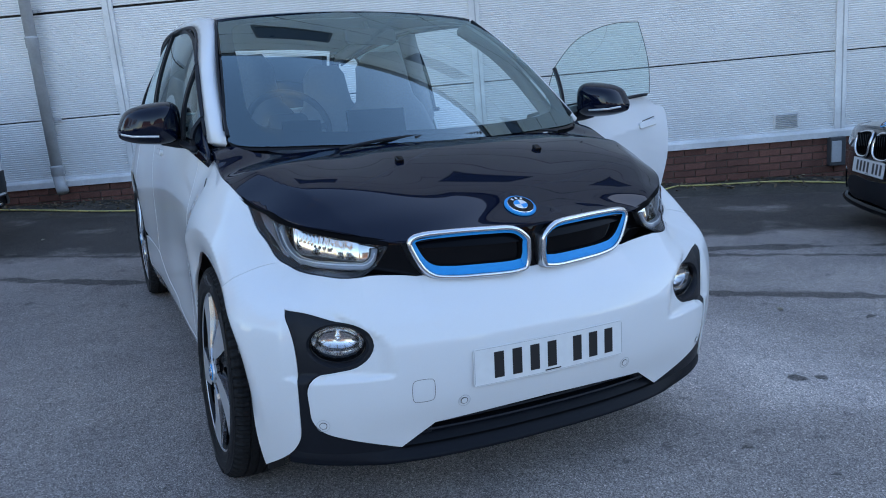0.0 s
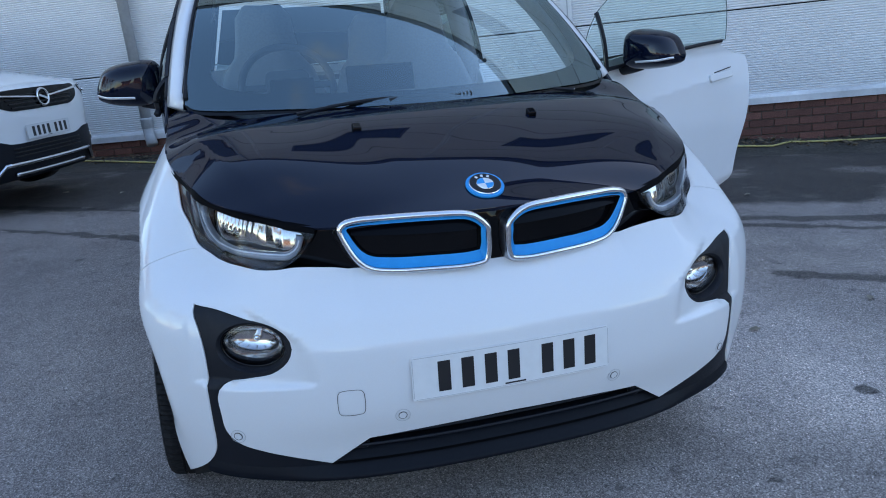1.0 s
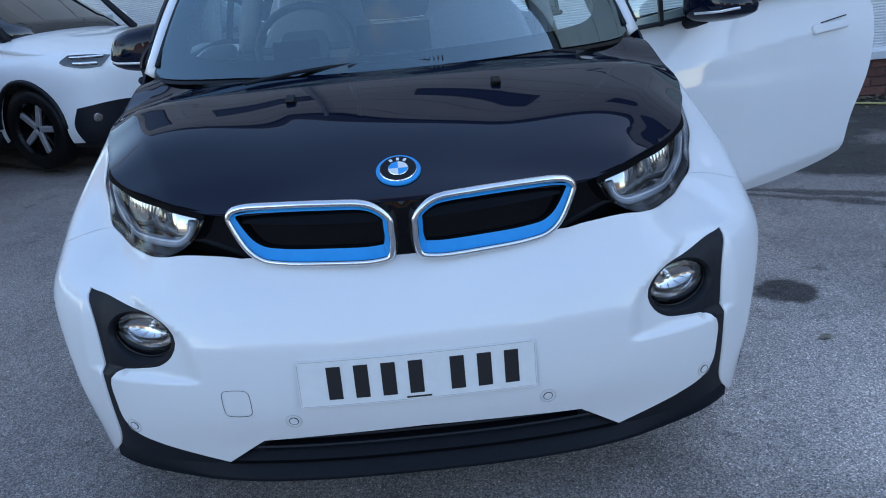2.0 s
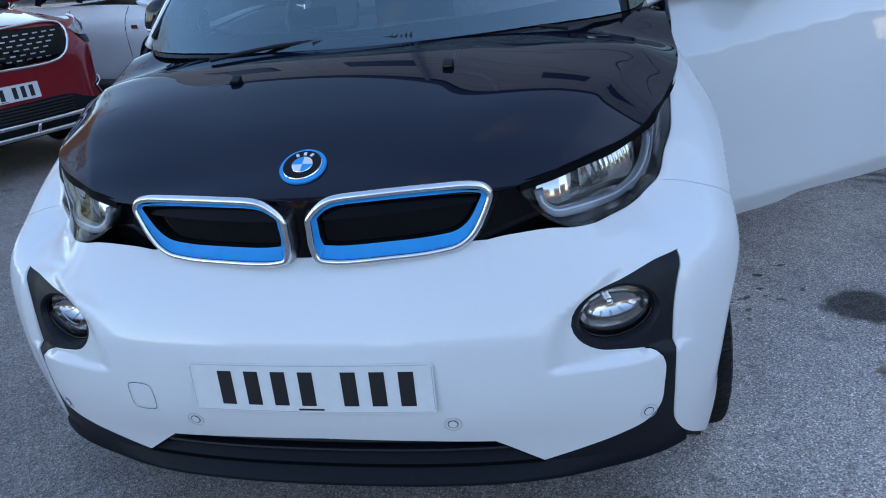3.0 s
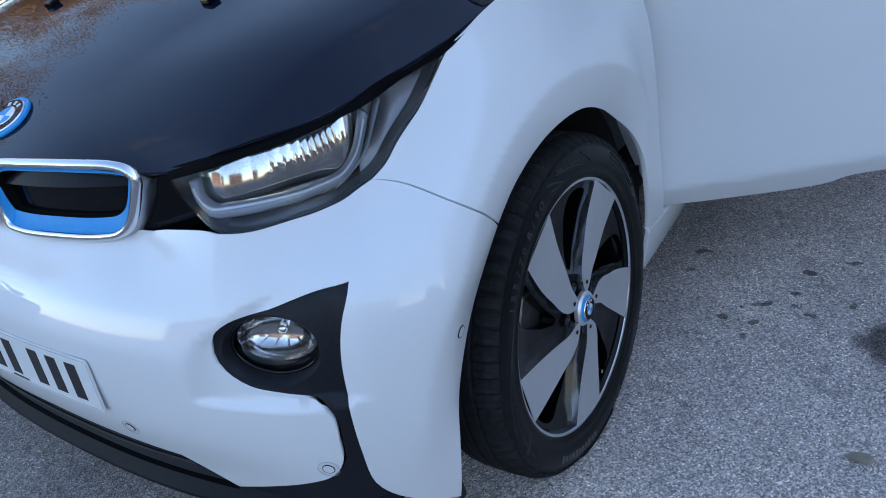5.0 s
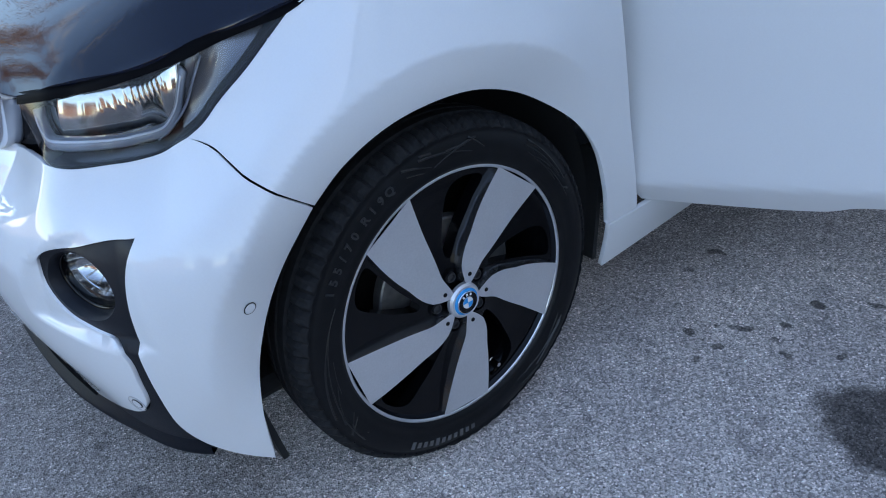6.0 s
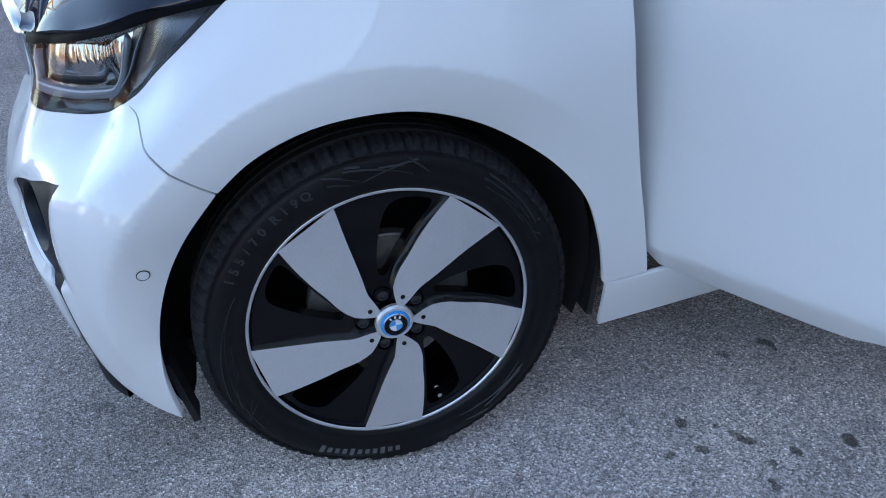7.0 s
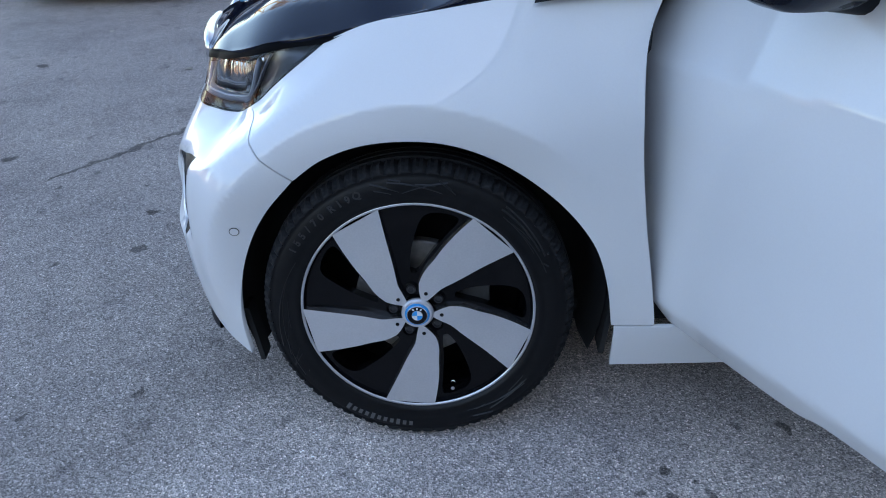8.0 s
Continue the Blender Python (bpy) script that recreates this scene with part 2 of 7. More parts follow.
# ---- ground ----
# oil and damp spots: x, y, radius, darkness
SPOTS = [(1.43, .575, .25, .30), (.99, .56, .034, .4), (1.07, .65, .036, .4), (1.145, .71, .030, .4), (1.08, .55, .022, .45), (1.06, .49, .020, .5), (1.04, .62, .018, .5), (1.14, .835, .042, .38), (.85, .865, .034, .42),
         (1.18, .635, .022, .45), (1.15, .645, .018, .5), (1.29, .70, .03, .45), (1.25, .93, .03, .45), (-.04, -1.05, .06, .55), (.06, -1.31, .035, .6), (1.37, -.42, .07, .4), (1.46, -.45, .06, .4), (-2.37, -2.57, .08, .5), (2.35, -.05, .06, .5), (-.55, -1.6, .03, .65), (2.2, -.75, .04, .55), (-.86, -1.97, .07, .5), (-.58, -1.23, .03, .5), (-.32, -1.10, .05, .5), (.74, -.76, .03, .6), (.81, -1.02, .03, .6)]
# old seams in the surface
JOINTS = [((-5.7, 6.5), (-.5, 2.56), .03), ((1.95, .70), (6.3, -2.6), .04), ((-5.1, 6.6), (7.7, -2.05), .05), ((1.7, 2.1), (5.2, .2), .05), ((-.30, -1.87), (-1.45, -1.14), .007)]


def asphalt():
    m = bpy.data.materials.new("asphalt")
    m.use_nodes = True
    n, l = m.node_tree.nodes, m.node_tree.links
    p = n["Principled BSDF"]
    tc = n.new("ShaderNodeTexCoord")

    def noise_tex(scale, detail=4, rough=0.6):
        t = n.new("ShaderNodeTexNoise")
        t.inputs["Scale"].default_value, t.inputs["Detail"].default_value, t.inputs["Roughness"].default_value = scale, detail, rough
        l.new(tc.outputs["Object"], t.inputs["Vector"])
        return t.outputs["Fac"]

    def ramp(v, *stops):
        r = n.new("ShaderNodeValToRGB")
        while len(r.color_ramp.elements) < len(stops):
            r.color_ramp.elements.new(0.5)
        for e, (at, c) in zip(r.color_ramp.elements, stops):
            e.position, e.color = at, (*c, 1)
        l.new(v, r.inputs[0])
        return r.outputs[0]

    def mix(kind, fac, a, b):
        k = n.new("ShaderNodeMix")
        k.data_type, k.blend_type = "RGBA", kind
        for sock, v in ((k.inputs["Factor"], fac), (k.inputs["A"], a), (k.inputs["B"], b)):
            if isinstance(v, (int, float)):
                sock.default_value = v
            elif isinstance(v, tuple):
                sock.default_value = (*v, 1)
            else:
                l.new(v, sock)
        return k.outputs["Result"]

    stone = n.new("ShaderNodeTexVoronoi")
    stone.inputs["Scale"].default_value = 260
    l.new(tc.outputs["Object"], stone.inputs["Vector"])
    chips = ramp(stone.outputs["Color"], (0.0, (0.085, 0.074, 0.070)), (0.5, (0.29, 0.254, 0.237)), (0.84, (0.50, 0.440, 0.411)), (1.0, (0.95, 0.84, 0.78)))
    fine = ramp(noise_tex(420, 3), (0.35, (0.70, 0.70, 0.70)), (0.65, (1.32, 1.32, 1.32)))
    c = mix("MULTIPLY", 1.0, chips, fine)
    wide = ramp(noise_tex(0.55, 6, 0.65), (0.36, (0.80, 0.80, 0.82)), (0.62, (1.06, 1.05, 1.04)))
    c = mix("MULTIPLY", 1.0, c, wide)
    patch = ramp(noise_tex(3.2, 7, 0.74), (0.34, (0.82, 0.82, 0.83)), (0.5, (0.98, 0.98, 0.98)), (0.7, (1.10, 1.10, 1.09)))
    smear = ramp(noise_tex(7.5, 5, 0.6), (0.30, (0.62, 0.62, 0.64)), (0.40, (1.0, 1.0, 1.0)))
    patch = mix("MULTIPLY", 1.0, patch, smear)
    c = mix("MULTIPLY", 1.0, c, patch)
    # a paler strip along one side of the bay: light put into the colour
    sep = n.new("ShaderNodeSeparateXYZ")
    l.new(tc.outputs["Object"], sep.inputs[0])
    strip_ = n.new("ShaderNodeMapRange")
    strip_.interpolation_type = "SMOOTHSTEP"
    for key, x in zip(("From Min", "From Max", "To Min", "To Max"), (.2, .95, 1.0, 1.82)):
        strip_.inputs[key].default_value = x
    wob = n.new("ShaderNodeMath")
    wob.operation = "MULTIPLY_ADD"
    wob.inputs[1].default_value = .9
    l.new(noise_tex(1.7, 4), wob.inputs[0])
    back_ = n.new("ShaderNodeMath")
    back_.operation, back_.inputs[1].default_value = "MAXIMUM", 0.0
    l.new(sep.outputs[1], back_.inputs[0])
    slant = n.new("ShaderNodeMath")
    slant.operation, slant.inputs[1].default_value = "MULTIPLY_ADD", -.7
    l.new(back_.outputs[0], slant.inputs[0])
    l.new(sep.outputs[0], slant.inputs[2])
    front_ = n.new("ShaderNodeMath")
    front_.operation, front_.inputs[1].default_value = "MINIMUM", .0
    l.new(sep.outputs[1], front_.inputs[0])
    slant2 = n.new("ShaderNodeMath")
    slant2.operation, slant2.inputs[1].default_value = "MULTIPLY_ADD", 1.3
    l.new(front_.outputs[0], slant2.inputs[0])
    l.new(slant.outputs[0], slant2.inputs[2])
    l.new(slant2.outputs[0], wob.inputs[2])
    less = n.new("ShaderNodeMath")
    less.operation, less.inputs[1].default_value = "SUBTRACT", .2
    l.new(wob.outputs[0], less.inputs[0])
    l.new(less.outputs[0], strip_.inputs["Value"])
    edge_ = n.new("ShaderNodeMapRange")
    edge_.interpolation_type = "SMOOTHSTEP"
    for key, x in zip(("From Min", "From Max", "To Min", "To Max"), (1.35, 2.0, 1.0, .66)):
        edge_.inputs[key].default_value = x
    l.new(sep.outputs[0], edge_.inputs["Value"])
    brightened = join_values(n, l, strip_.outputs[0], edge_.outputs[0])
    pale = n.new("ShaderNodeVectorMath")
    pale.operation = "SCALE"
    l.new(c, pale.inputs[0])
    l.new(brightened, pale.inputs["Scale"])
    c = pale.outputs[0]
    # damp, oil and old joints, each with its own place and shape
    warp = n.new("ShaderNodeTexNoise")
    warp.inputs["Scale"].default_value, warp.inputs["Detail"].default_value = 9.0, 4
    l.new(tc.outputs["Object"], warp.inputs["Vector"])
    off = n.new("ShaderNodeVectorMath")
    off.operation = "MULTIPLY_ADD"
    off.inputs[1].default_value, off.inputs[2].default_value = (.12, .12, 0), (-.06, -.06, 0)
    l.new(warp.outputs["Color"], off.inputs[0])
    place = n.new("ShaderNodeVectorMath")
    l.new(tc.outputs["Object"], place.inputs[0])
    l.new(off.outputs[0], place.inputs[1])
    flat = n.new("ShaderNodeVectorMath")
    flat.operation = "MULTIPLY"
    flat.inputs[1].default_value = (1, 1, 0)
    l.new(place.outputs[0], flat.inputs[0])

    def fade(v, r0, r1, dark):
        r = n.new("ShaderNodeMapRange")
        r.interpolation_type = "SMOOTHSTEP"
        for k, x in zip(("From Min", "From Max", "To Min", "To Max"), (r0, r1, dark, 1.0)):
            r.inputs[k].default_value = x
        l.new(v, r.inputs["Value"])
        return r.outputs[0]

    dark = None
    for x, y, r, d in SPOTS:
        q = n.new("ShaderNodeVectorMath")
        q.operation = "DISTANCE"
        q.inputs[1].default_value = (x, y, 0)
        l.new(flat.outputs[0], q.inputs[0])
        v = fade(q.outputs["Value"], r * .38, r * .58, d * .75)
        dark = v if dark is None else join_values(n, l, dark, v)
    for (x0, y0), (x1, y1), w in JOINTS:
        q = n.new("ShaderNodeVectorMath")
        q.operation = "SUBTRACT"
        q.inputs[1].default_value = (x0, y0, 0)
        l.new(flat.outputs[0], q.inputs[0])
        k = n.new("ShaderNodeVectorMath")
        k.operation = "DOT_PRODUCT"
        ll = math.hypot(x1 - x0, y1 - y0)
        k.inputs[1].default_value = (-(y1 - y0) / ll, (x1 - x0) / ll, 0)
        l.new(q.outputs[0], k.inputs[0])
        ab = n.new("ShaderNodeMath")
        ab.operation = "ABSOLUTE"
        l.new(k.outputs["Value"], ab.inputs[0])
        wide_ = n.new("ShaderNodeMath")
        wide_.operation = "MULTIPLY_ADD"
        wide_.inputs[1].default_value, wide_.inputs[2].default_value = -.34 * min(1, w / .02), .145 * min(1, w / .02)
        l.new(noise_tex(1.3, 3), wide_.inputs[0])
        sm = n.new("ShaderNodeMath")
        l.new(ab.outputs[0], sm.inputs[0])
        l.new(wide_.outputs[0], sm.inputs[1])
        along = n.new("ShaderNodeVectorMath")
        along.operation = "DOT_PRODUCT"
        along.inputs[1].default_value = ((x1 - x0) / ll, (y1 - y0) / ll, 0)
        l.new(q.outputs[0], along.inputs[0])
        end = n.new("ShaderNodeMath")
        end.operation = "SUBTRACT"
        end.inputs[1].default_value = ll / 2
        l.new(along.outputs["Value"], end.inputs[0])
        end2 = n.new("ShaderNodeMath")
        end2.operation = "ABSOLUTE"
        l.new(end.outputs[0], end2.inputs[0])
        end3 = n.new("ShaderNodeMath")
        end3.operation = "SUBTRACT"
        end3.inputs[1].default_value = ll / 2
        l.new(end2.outputs[0], end3.inputs[0])
        far_ = n.new("ShaderNodeMath")
        far_.operation = "MAXIMUM"
        l.new(sm.outputs[0], far_.inputs[0])
        l.new(end3.outputs[0], far_.inputs[1])
        dark = join_values(n, l, dark, fade(far_.outputs[0], 0.0, w, .42))
    # damp ground towards the wall
    k = n.new("ShaderNodeVectorMath")
    k.operation = "DOT_PRODUCT"
    k.inputs[1].default_value = (.446, .895, 0)
    l.new(tc.outputs["Object"], k.inputs[0])
    inv = n.new("ShaderNodeMapRange")
    inv.interpolation_type = "SMOOTHSTEP"
    for key, x in zip(("From Min", "From Max", "To Min", "To Max"), (2.95, 3.3, 0.0, 1.0)):
        inv.inputs[key].default_value = x
    shore = n.new("ShaderNodeMath")
    shore.operation, shore.inputs[1].default_value = "MULTIPLY_ADD", 2.2
    l.new(noise_tex(.7, 5, .62), shore.inputs[0])
    l.new(k.outputs["Value"], shore.inputs[2])
    shore2 = n.new("ShaderNodeMath")
    shore2.operation, shore2.inputs[1].default_value = "SUBTRACT", 1.1
    l.new(shore.outputs[0], shore2.inputs[0])
    l.new(shore2.outputs[0], inv.inputs["Value"])
    pool = n.new("ShaderNodeMapRange")
    pool.interpolation_type = "SMOOTHSTEP"
    for key, x in zip(("From Min", "From Max", "To Min", "To Max"), (.54, .68, 1.0, .45)):
        pool.inputs[key].default_value = x
    l.new(noise_tex(1.1, 5, .6), pool.inputs["Value"])
    damp = join_values(n, l, inv.outputs[0], pool.outputs[0])
    lessen = n.new("ShaderNodeMath")
    lessen.operation = "MULTIPLY_ADD"
    lessen.inputs[1].default_value, lessen.inputs[2].default_value = -.76, 1.0
    l.new(damp, lessen.inputs[0])
    dark = join_values(n, l, dark, lessen.outputs[0])
    sc = n.new("ShaderNodeVectorMath")
    sc.operation = "SCALE"
    l.new(c, sc.inputs[0])
    l.new(dark, sc.inputs["Scale"])
    c = sc.outputs[0]
    rough = n.new("ShaderNodeMapRange")
    rough.inputs["To Min"].default_value, rough.inputs["To Max"].default_value = .88, .74
    l.new(damp, rough.inputs["Value"])
    l.new(rough.outputs[0], p.inputs["Roughness"])
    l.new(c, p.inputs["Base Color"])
    p.inputs["Specular IOR Level"].default_value = 0.25
    b = n.new("ShaderNodeBump")
    b.inputs["Strength"].default_value, b.inputs["Distance"].default_value = 0.75, 0.004
    l.new(stone.outputs["Distance"], b.inputs["Height"])
    b2 = n.new("ShaderNodeBump")
    b2.inputs["Strength"].default_value, b2.inputs["Distance"].default_value = 0.9, 0.004
    l.new(noise_tex(120, 4), b2.inputs["Height"])
    l.new(b.outputs[0], b2.inputs["Normal"])
    l.new(b2.outputs[0], p.inputs["Normal"])
    return m


ASPHALT = asphalt()
bm = bmesh.new()
bmesh.ops.create_grid(bm, x_segments=60, y_segments=60, size=400)
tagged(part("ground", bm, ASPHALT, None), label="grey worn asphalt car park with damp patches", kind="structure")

# ---- the building behind the car: profiled cladding on a brick plinth ----
# the yard falls sideways, so the building leans against the ground plane
WALL = pose(-1.33, 6.75, 0.03) @ pose(0, 0, 0, 0, 0, -26.5) @ pose(0, 0, 0, 0, -2.9, 0)   # x along the wall, -y towards the yard
CLADDING = shader("white_cladding", (0.70, 0.70, 0.71), 0.42, speck=0.02, scale=15, stain=0.05, stain_scale=1.2, each=0.03)
CLAD_TRIM = shader("cladding_trim", (0.66, 0.66, 0.67), 0.45, speck=0.05, stain=0.22, stain_scale=2.0)
JOINT_BLACK = shader("joint_black", (0.012, 0.012, 0.014), 0.7)
BRICK = shader("red_brick", (0.165, 0.068, 0.052), 0.85, speck=0.3, scale=70, stain=0.55, stain_scale=2.2, bump=0.6, bump_scale=160, each=0.28)
MORTAR = shader("mortar", (0.13, 0.105, 0.09), 0.9, speck=0.2, scale=60, stain=0.3, stain_scale=3, bump=0.5, bump_scale=200)
PIPE_GREY = shader("pipe_grey", (0.38, 0.39, 0.41), 0.5, speck=0.06, stain=0.12, stain_scale=4)
HOSE = shader("hose_yellow", (0.50, 0.43, 0.16), 0.6, speck=0.15, scale=20)
DARK_GLASS = shader("dark_window_glass", (0.012, 0.013, 0.016), 0.06, coat=1.0)
PARAPET = shader("parapet_dark", (0.06, 0.063, 0.07), 0.5, speck=0.1, stain=0.1)
WALL_LEFT, WALL_RIGHT, WALL_TOP = -6.6, 45.0, 10.3
BASE = {True: .22, False: .05}   # foot of the cladding, in the two stretches
wall_building = thing("wall_building", WALL, label="white profiled metal cladding wall on a red brick plinth", category="building", kind="structure")


def rib_sheet(w, h, pitch=0.0225, groove=0.0075):
    """One cladding sheet, ribbed along its length; local x along, z up from 0, facing -y."""
    v, f = [], []
    z = 0.0
    prof = [(0, groove)]
    while z < h - pitch * 0.5:
        prof += [(min(z + 0.005, h), 0), (min(z + pitch - 0.010, h), 0), (min(z + pitch - 0.005, h), groove)]
        z += pitch
    prof.append((h, groove))
    for zz, d in prof:
        v += [(0, d, zz), (w, d, zz)]
    n = len(prof)
    for i in range(n - 1):
        f.append((2 * i, 2 * i + 1, 2 * i + 3, 2 * i + 2))
    return mesh_of("cladding_sheet", v, f, CLADDING, smooth=False)


def build_wall():
    lines = [.92 + 1.08 * k for k in range(-1, 10)]
    seams = [.85 + 3.73 * k for k in range(-2, 13)]
    part("backing", box_bm((WALL_RIGHT - WALL_LEFT, 12, WALL_TOP + 1.6), pose((WALL_LEFT + WALL_RIGHT) / 2, 6.03, (WALL_TOP - 1.6) / 2)), JOINT_BLACK, wall_building)
    full = rib_sheet(3.73 - .06, 1.08 - .022)
    low = {k: rib_sheet(3.73 - .06, .92 - b - .09) for k, b in BASE.items()}
    for i in range(len(seams) - 1):
        x = seams[i] + .03
        left = x < 3
        base = BASE[left]
        for j, z in enumerate(lines[1:-1]):
            ob = part_mesh("cladding_sheet", full, wall_building)
            ob.location = (x, 0.0, z + .011)
        ob = part_mesh("cladding_sheet", low[left], wall_building)
        ob.location = (x, 0.0, base + .09)
        bm = bmesh.new()
        for (z0, y0), (z1, y1) in zip([(base - .005, .012), (base - .005, -.035), (base + .055, -.04), (base + .075, -.03), (base + .09, .0)], [(base - .005, -.035), (base + .055, -.04), (base + .075, -.03), (base + .09, .0), (base + .095, .012)]):
            bm.faces.new([bm.verts.new(q) for q in ((x - .03, y0, z0), (x + 3.70, y0, z0), (x + 3.70, y1, z1), (x - .03, y1, z1))])
        bmesh.ops.remove_doubles(bm, verts=bm.verts, dist=1e-5)
        part("drip_flashing", bm, CLAD_TRIM, wall_building)
    for x in seams:
        b = part("cover_strip", box_bm((.11, .022, WALL_TOP), pose(x, -.009, WALL_TOP / 2 + BASE[x < 3])), CLAD_TRIM, wall_building, bevel=.003)
        part("strip_groove", box_bm((.012, .004, WALL_TOP), pose(x + .012, -.0215, WALL_TOP / 2 + BASE[x < 3])), PIPE_GREY, b)
    part("parapet", box_bm((WALL_RIGHT - WALL_LEFT + .3, .5, .45), pose((WALL_LEFT + WALL_RIGHT) / 2, .15, WALL_TOP - .1)), PARAPET, wall_building, bevel=.02)
    for x in (-4.6, -.9, 2.9, 6.6, 10.3, 14.0):   # high windows
        w = part("window", box_bm((1.7, .05, 1.05), pose(x, -.01, 7.3)), PARAPET, wall_building, bevel=.01)
        part("pane", box_bm((1.56, .02, .91), pose(x, -.04, 7.3)), DARK_GLASS, w)
    # mortar core of the plinth, then the bricks that stand proud of it
    part("plinth_core", box_bm((9.6, .10, 1.2), pose(-1.8, .062, BASE[True] - .6)), MORTAR, wall_building)
    part("plinth_core", box_bm((25, .10, 1.2), pose(15.5, .062, BASE[False] - .6)), MORTAR, wall_building)
    # downpipe
    pipe = thing("downpipe")
    pipe.parent = wall_building
    tagged(pipe, label="grey round downpipe with sockets")
    part("pipe", tube_bm([(.06, -.105, WALL_TOP - .3), (.06, -.105, .40)], .056, 20), PIPE_GREY, pipe, smooth=True)
    part("shoe", tube_bm([(.06, -.105, .42), (.06, -.108, .32), (.075, -.125, .25), (.11, -.165, .175)], [.058, .058, .058, .060], 20), PIPE_GREY, pipe, smooth=True)
    for z in (.40, 1.72, 3.1, 4.6, 6.1, 7.6):
        part("socket", lathe_bm([(.056, -.06), (.064, -.055), (.064, .03), (.067, .034), (.067, .05), (.056, .055)], 24, None, pose(.06, -.105, z)), PIPE_GREY, pipe, smooth=True)
    for z in (.93, 2.02):
        part("bracket", box_bm((.19, .03, .035), pose(.09, -.06, z)), PIPE_GREY, pipe, bevel=.004)
        part("bolt", disc_bm(.012, .02, 12, pose(.175, -.075, z, 90, 0, 0)), PIPE_GREY, pipe)
    # louvre vent
    vent = thing("wall_vent")
    vent.parent = wall_building
    tagged(vent, label="small grey louvre vent")
    part("frame", box_bm((.25, .018, .155), pose(7.755, -.008, .262)), CLAD_TRIM, vent, bevel=.004)
    for k in range(7):
        part("louvre", box_bm((.22, .016, .006), pose(7.755, -.020, .205 + k * .019, 30, 0, 0)), PIPE_GREY, vent)
    # grey service box at the foot of the wall
    box_ = part("service_box", box_bm((.16, .13, .30), pose(8.27, -.02, -.10)), PARAPET, wall_building, bevel=.008)
    part("lid", box_bm((.10, .015, .22), pose(8.25, -.09, -.10)), PIPE_GREY, box_, bevel=.004)


build_wall()


def bank(along, out):
    """Height of the silted bank against the wall, out metres from it."""
    return (.070 + .012 * math.sin(along * 1.7) + .008 * math.sin(along * 4.3)) * float(max(0, min(1, (.55 - out) / .5)) ** 1.5)


def build_bank():
    bm = bmesh.new()
    rows = []
    for i in range(121):
        a = -4.2 + i * .13
        rows.append([bm.verts.new(tuple((WALL @ Vector((a, -o, 0))).xy) + (bank(a, o) + (.001 if o < .6 else -.004),)) for o in (-.05, .03, .1, .18, .26, .35, .45, .55, .62)])
    for i in range(120):
        for j in range(8):
            bm.faces.new((rows[i][j], rows[i + 1][j], rows[i + 1][j + 1], rows[i][j + 1]))
    tagged(part("verge", bm, SILT, None, smooth=True), label="dark silted bank of grit against the plinth", kind="structure")


SILT = shader("silt", (.055, .048, .040), .95, speck=.5, scale=45, stain=.4, stain_scale=3, bump=.9, bump_scale=60)
build_bank()


# ---- body form: a plan contour with height-wise insets ----
def spline_matrix(k):
    """Second derivatives of the natural cubic spline over the knots k, as a matrix on the values."""
    n = len(k)
    a, b = np.eye(n), np.zeros((n, n))
    for i in range(1, n - 1):
        h0, h1 = k[i] - k[i - 1], k[i + 1] - k[i]
        a[i, i - 1:i + 2] = h0, 2 * (h0 + h1), h1
        b[i, i - 1:i + 2] = 6 / h0, -6 / h0 - 6 / h1, 6 / h1
    return np.linalg.solve(a, b)


def spline_at(k, v, m, t):
    """Cubic spline with knots k at t; v and m: values and second derivatives, a row for each t or one for all."""
    t = np.clip(t, k[0], k[-1])
    i = np.clip(np.searchsorted(k, t) - 1, 0, len(k) - 2)
    h, a, b = k[i + 1] - k[i], k[i + 1] - t, t - k[i]
    r = np.arange(len(t))
    v0, v1, m0, m1 = (v[r, i], v[r, i + 1], m[r, i], m[r, i + 1]) if v.ndim == 2 else (v[i], v[i + 1], m[i], m[i + 1])
    return (m0 * a ** 3 + m1 * b ** 3) / (6 * h) + (v0 / h - m0 * h / 6) * a + (v1 / h - m1 * h / 6) * b


_half = [(0, -.672), (.28, -.662), (.435, -.640), (.58, -.606), (.71, -.552), (.80, -.47), (.85, -.37), (.875, -.22), (.883, 0), (.875, .25),
                 (.862, .55), (.858, 1.1), (.862, 1.7), (.876, 2.2), (.882, 2.57), (.862, 2.87), (.78, 3.12), (.58, 3.25), (.3, 3.30), (0, 3.315), (-.3, 3.30)]
PLAN = np.array([(-x, y) for x, y in _half[4:0:-1]] + _half)
FIRST = 3  # the middle of the nose is the point FIRST + 1
_d = np.hypot(*np.diff(PLAN, axis=0).T)
PLAN_S = np.concatenate(([0], np.cumsum(_d)))
PLAN_S -= PLAN_S[FIRST + 1]
_pm = spline_matrix(PLAN_S) @ PLAN


def plan(s):
    """Point of the plan contour and its outward normal, s metres round from the middle of the nose."""
    x, y = (spline_at(PLAN_S, PLAN[:, i], _pm[:, i], s) for i in (0, 1))
    e = 1e-3
    dx, dy = ((spline_at(PLAN_S, PLAN[:, i], _pm[:, i], s + e) - spline_at(PLAN_S, PLAN[:, i], _pm[:, i], s - e)) for i in (0, 1))
    l = np.hypot(dx, dy)
    return x, y, dy / l, -dx / l


def ease(t):
    t = np.clip(t, 0, 1)
    return t * t * (3 - 2 * t)


def bend(d, soft):
    """0 before a crease, d beyond it, rounded over about soft metres."""
    return (d + np.sqrt(d * d + soft * soft)) / 2


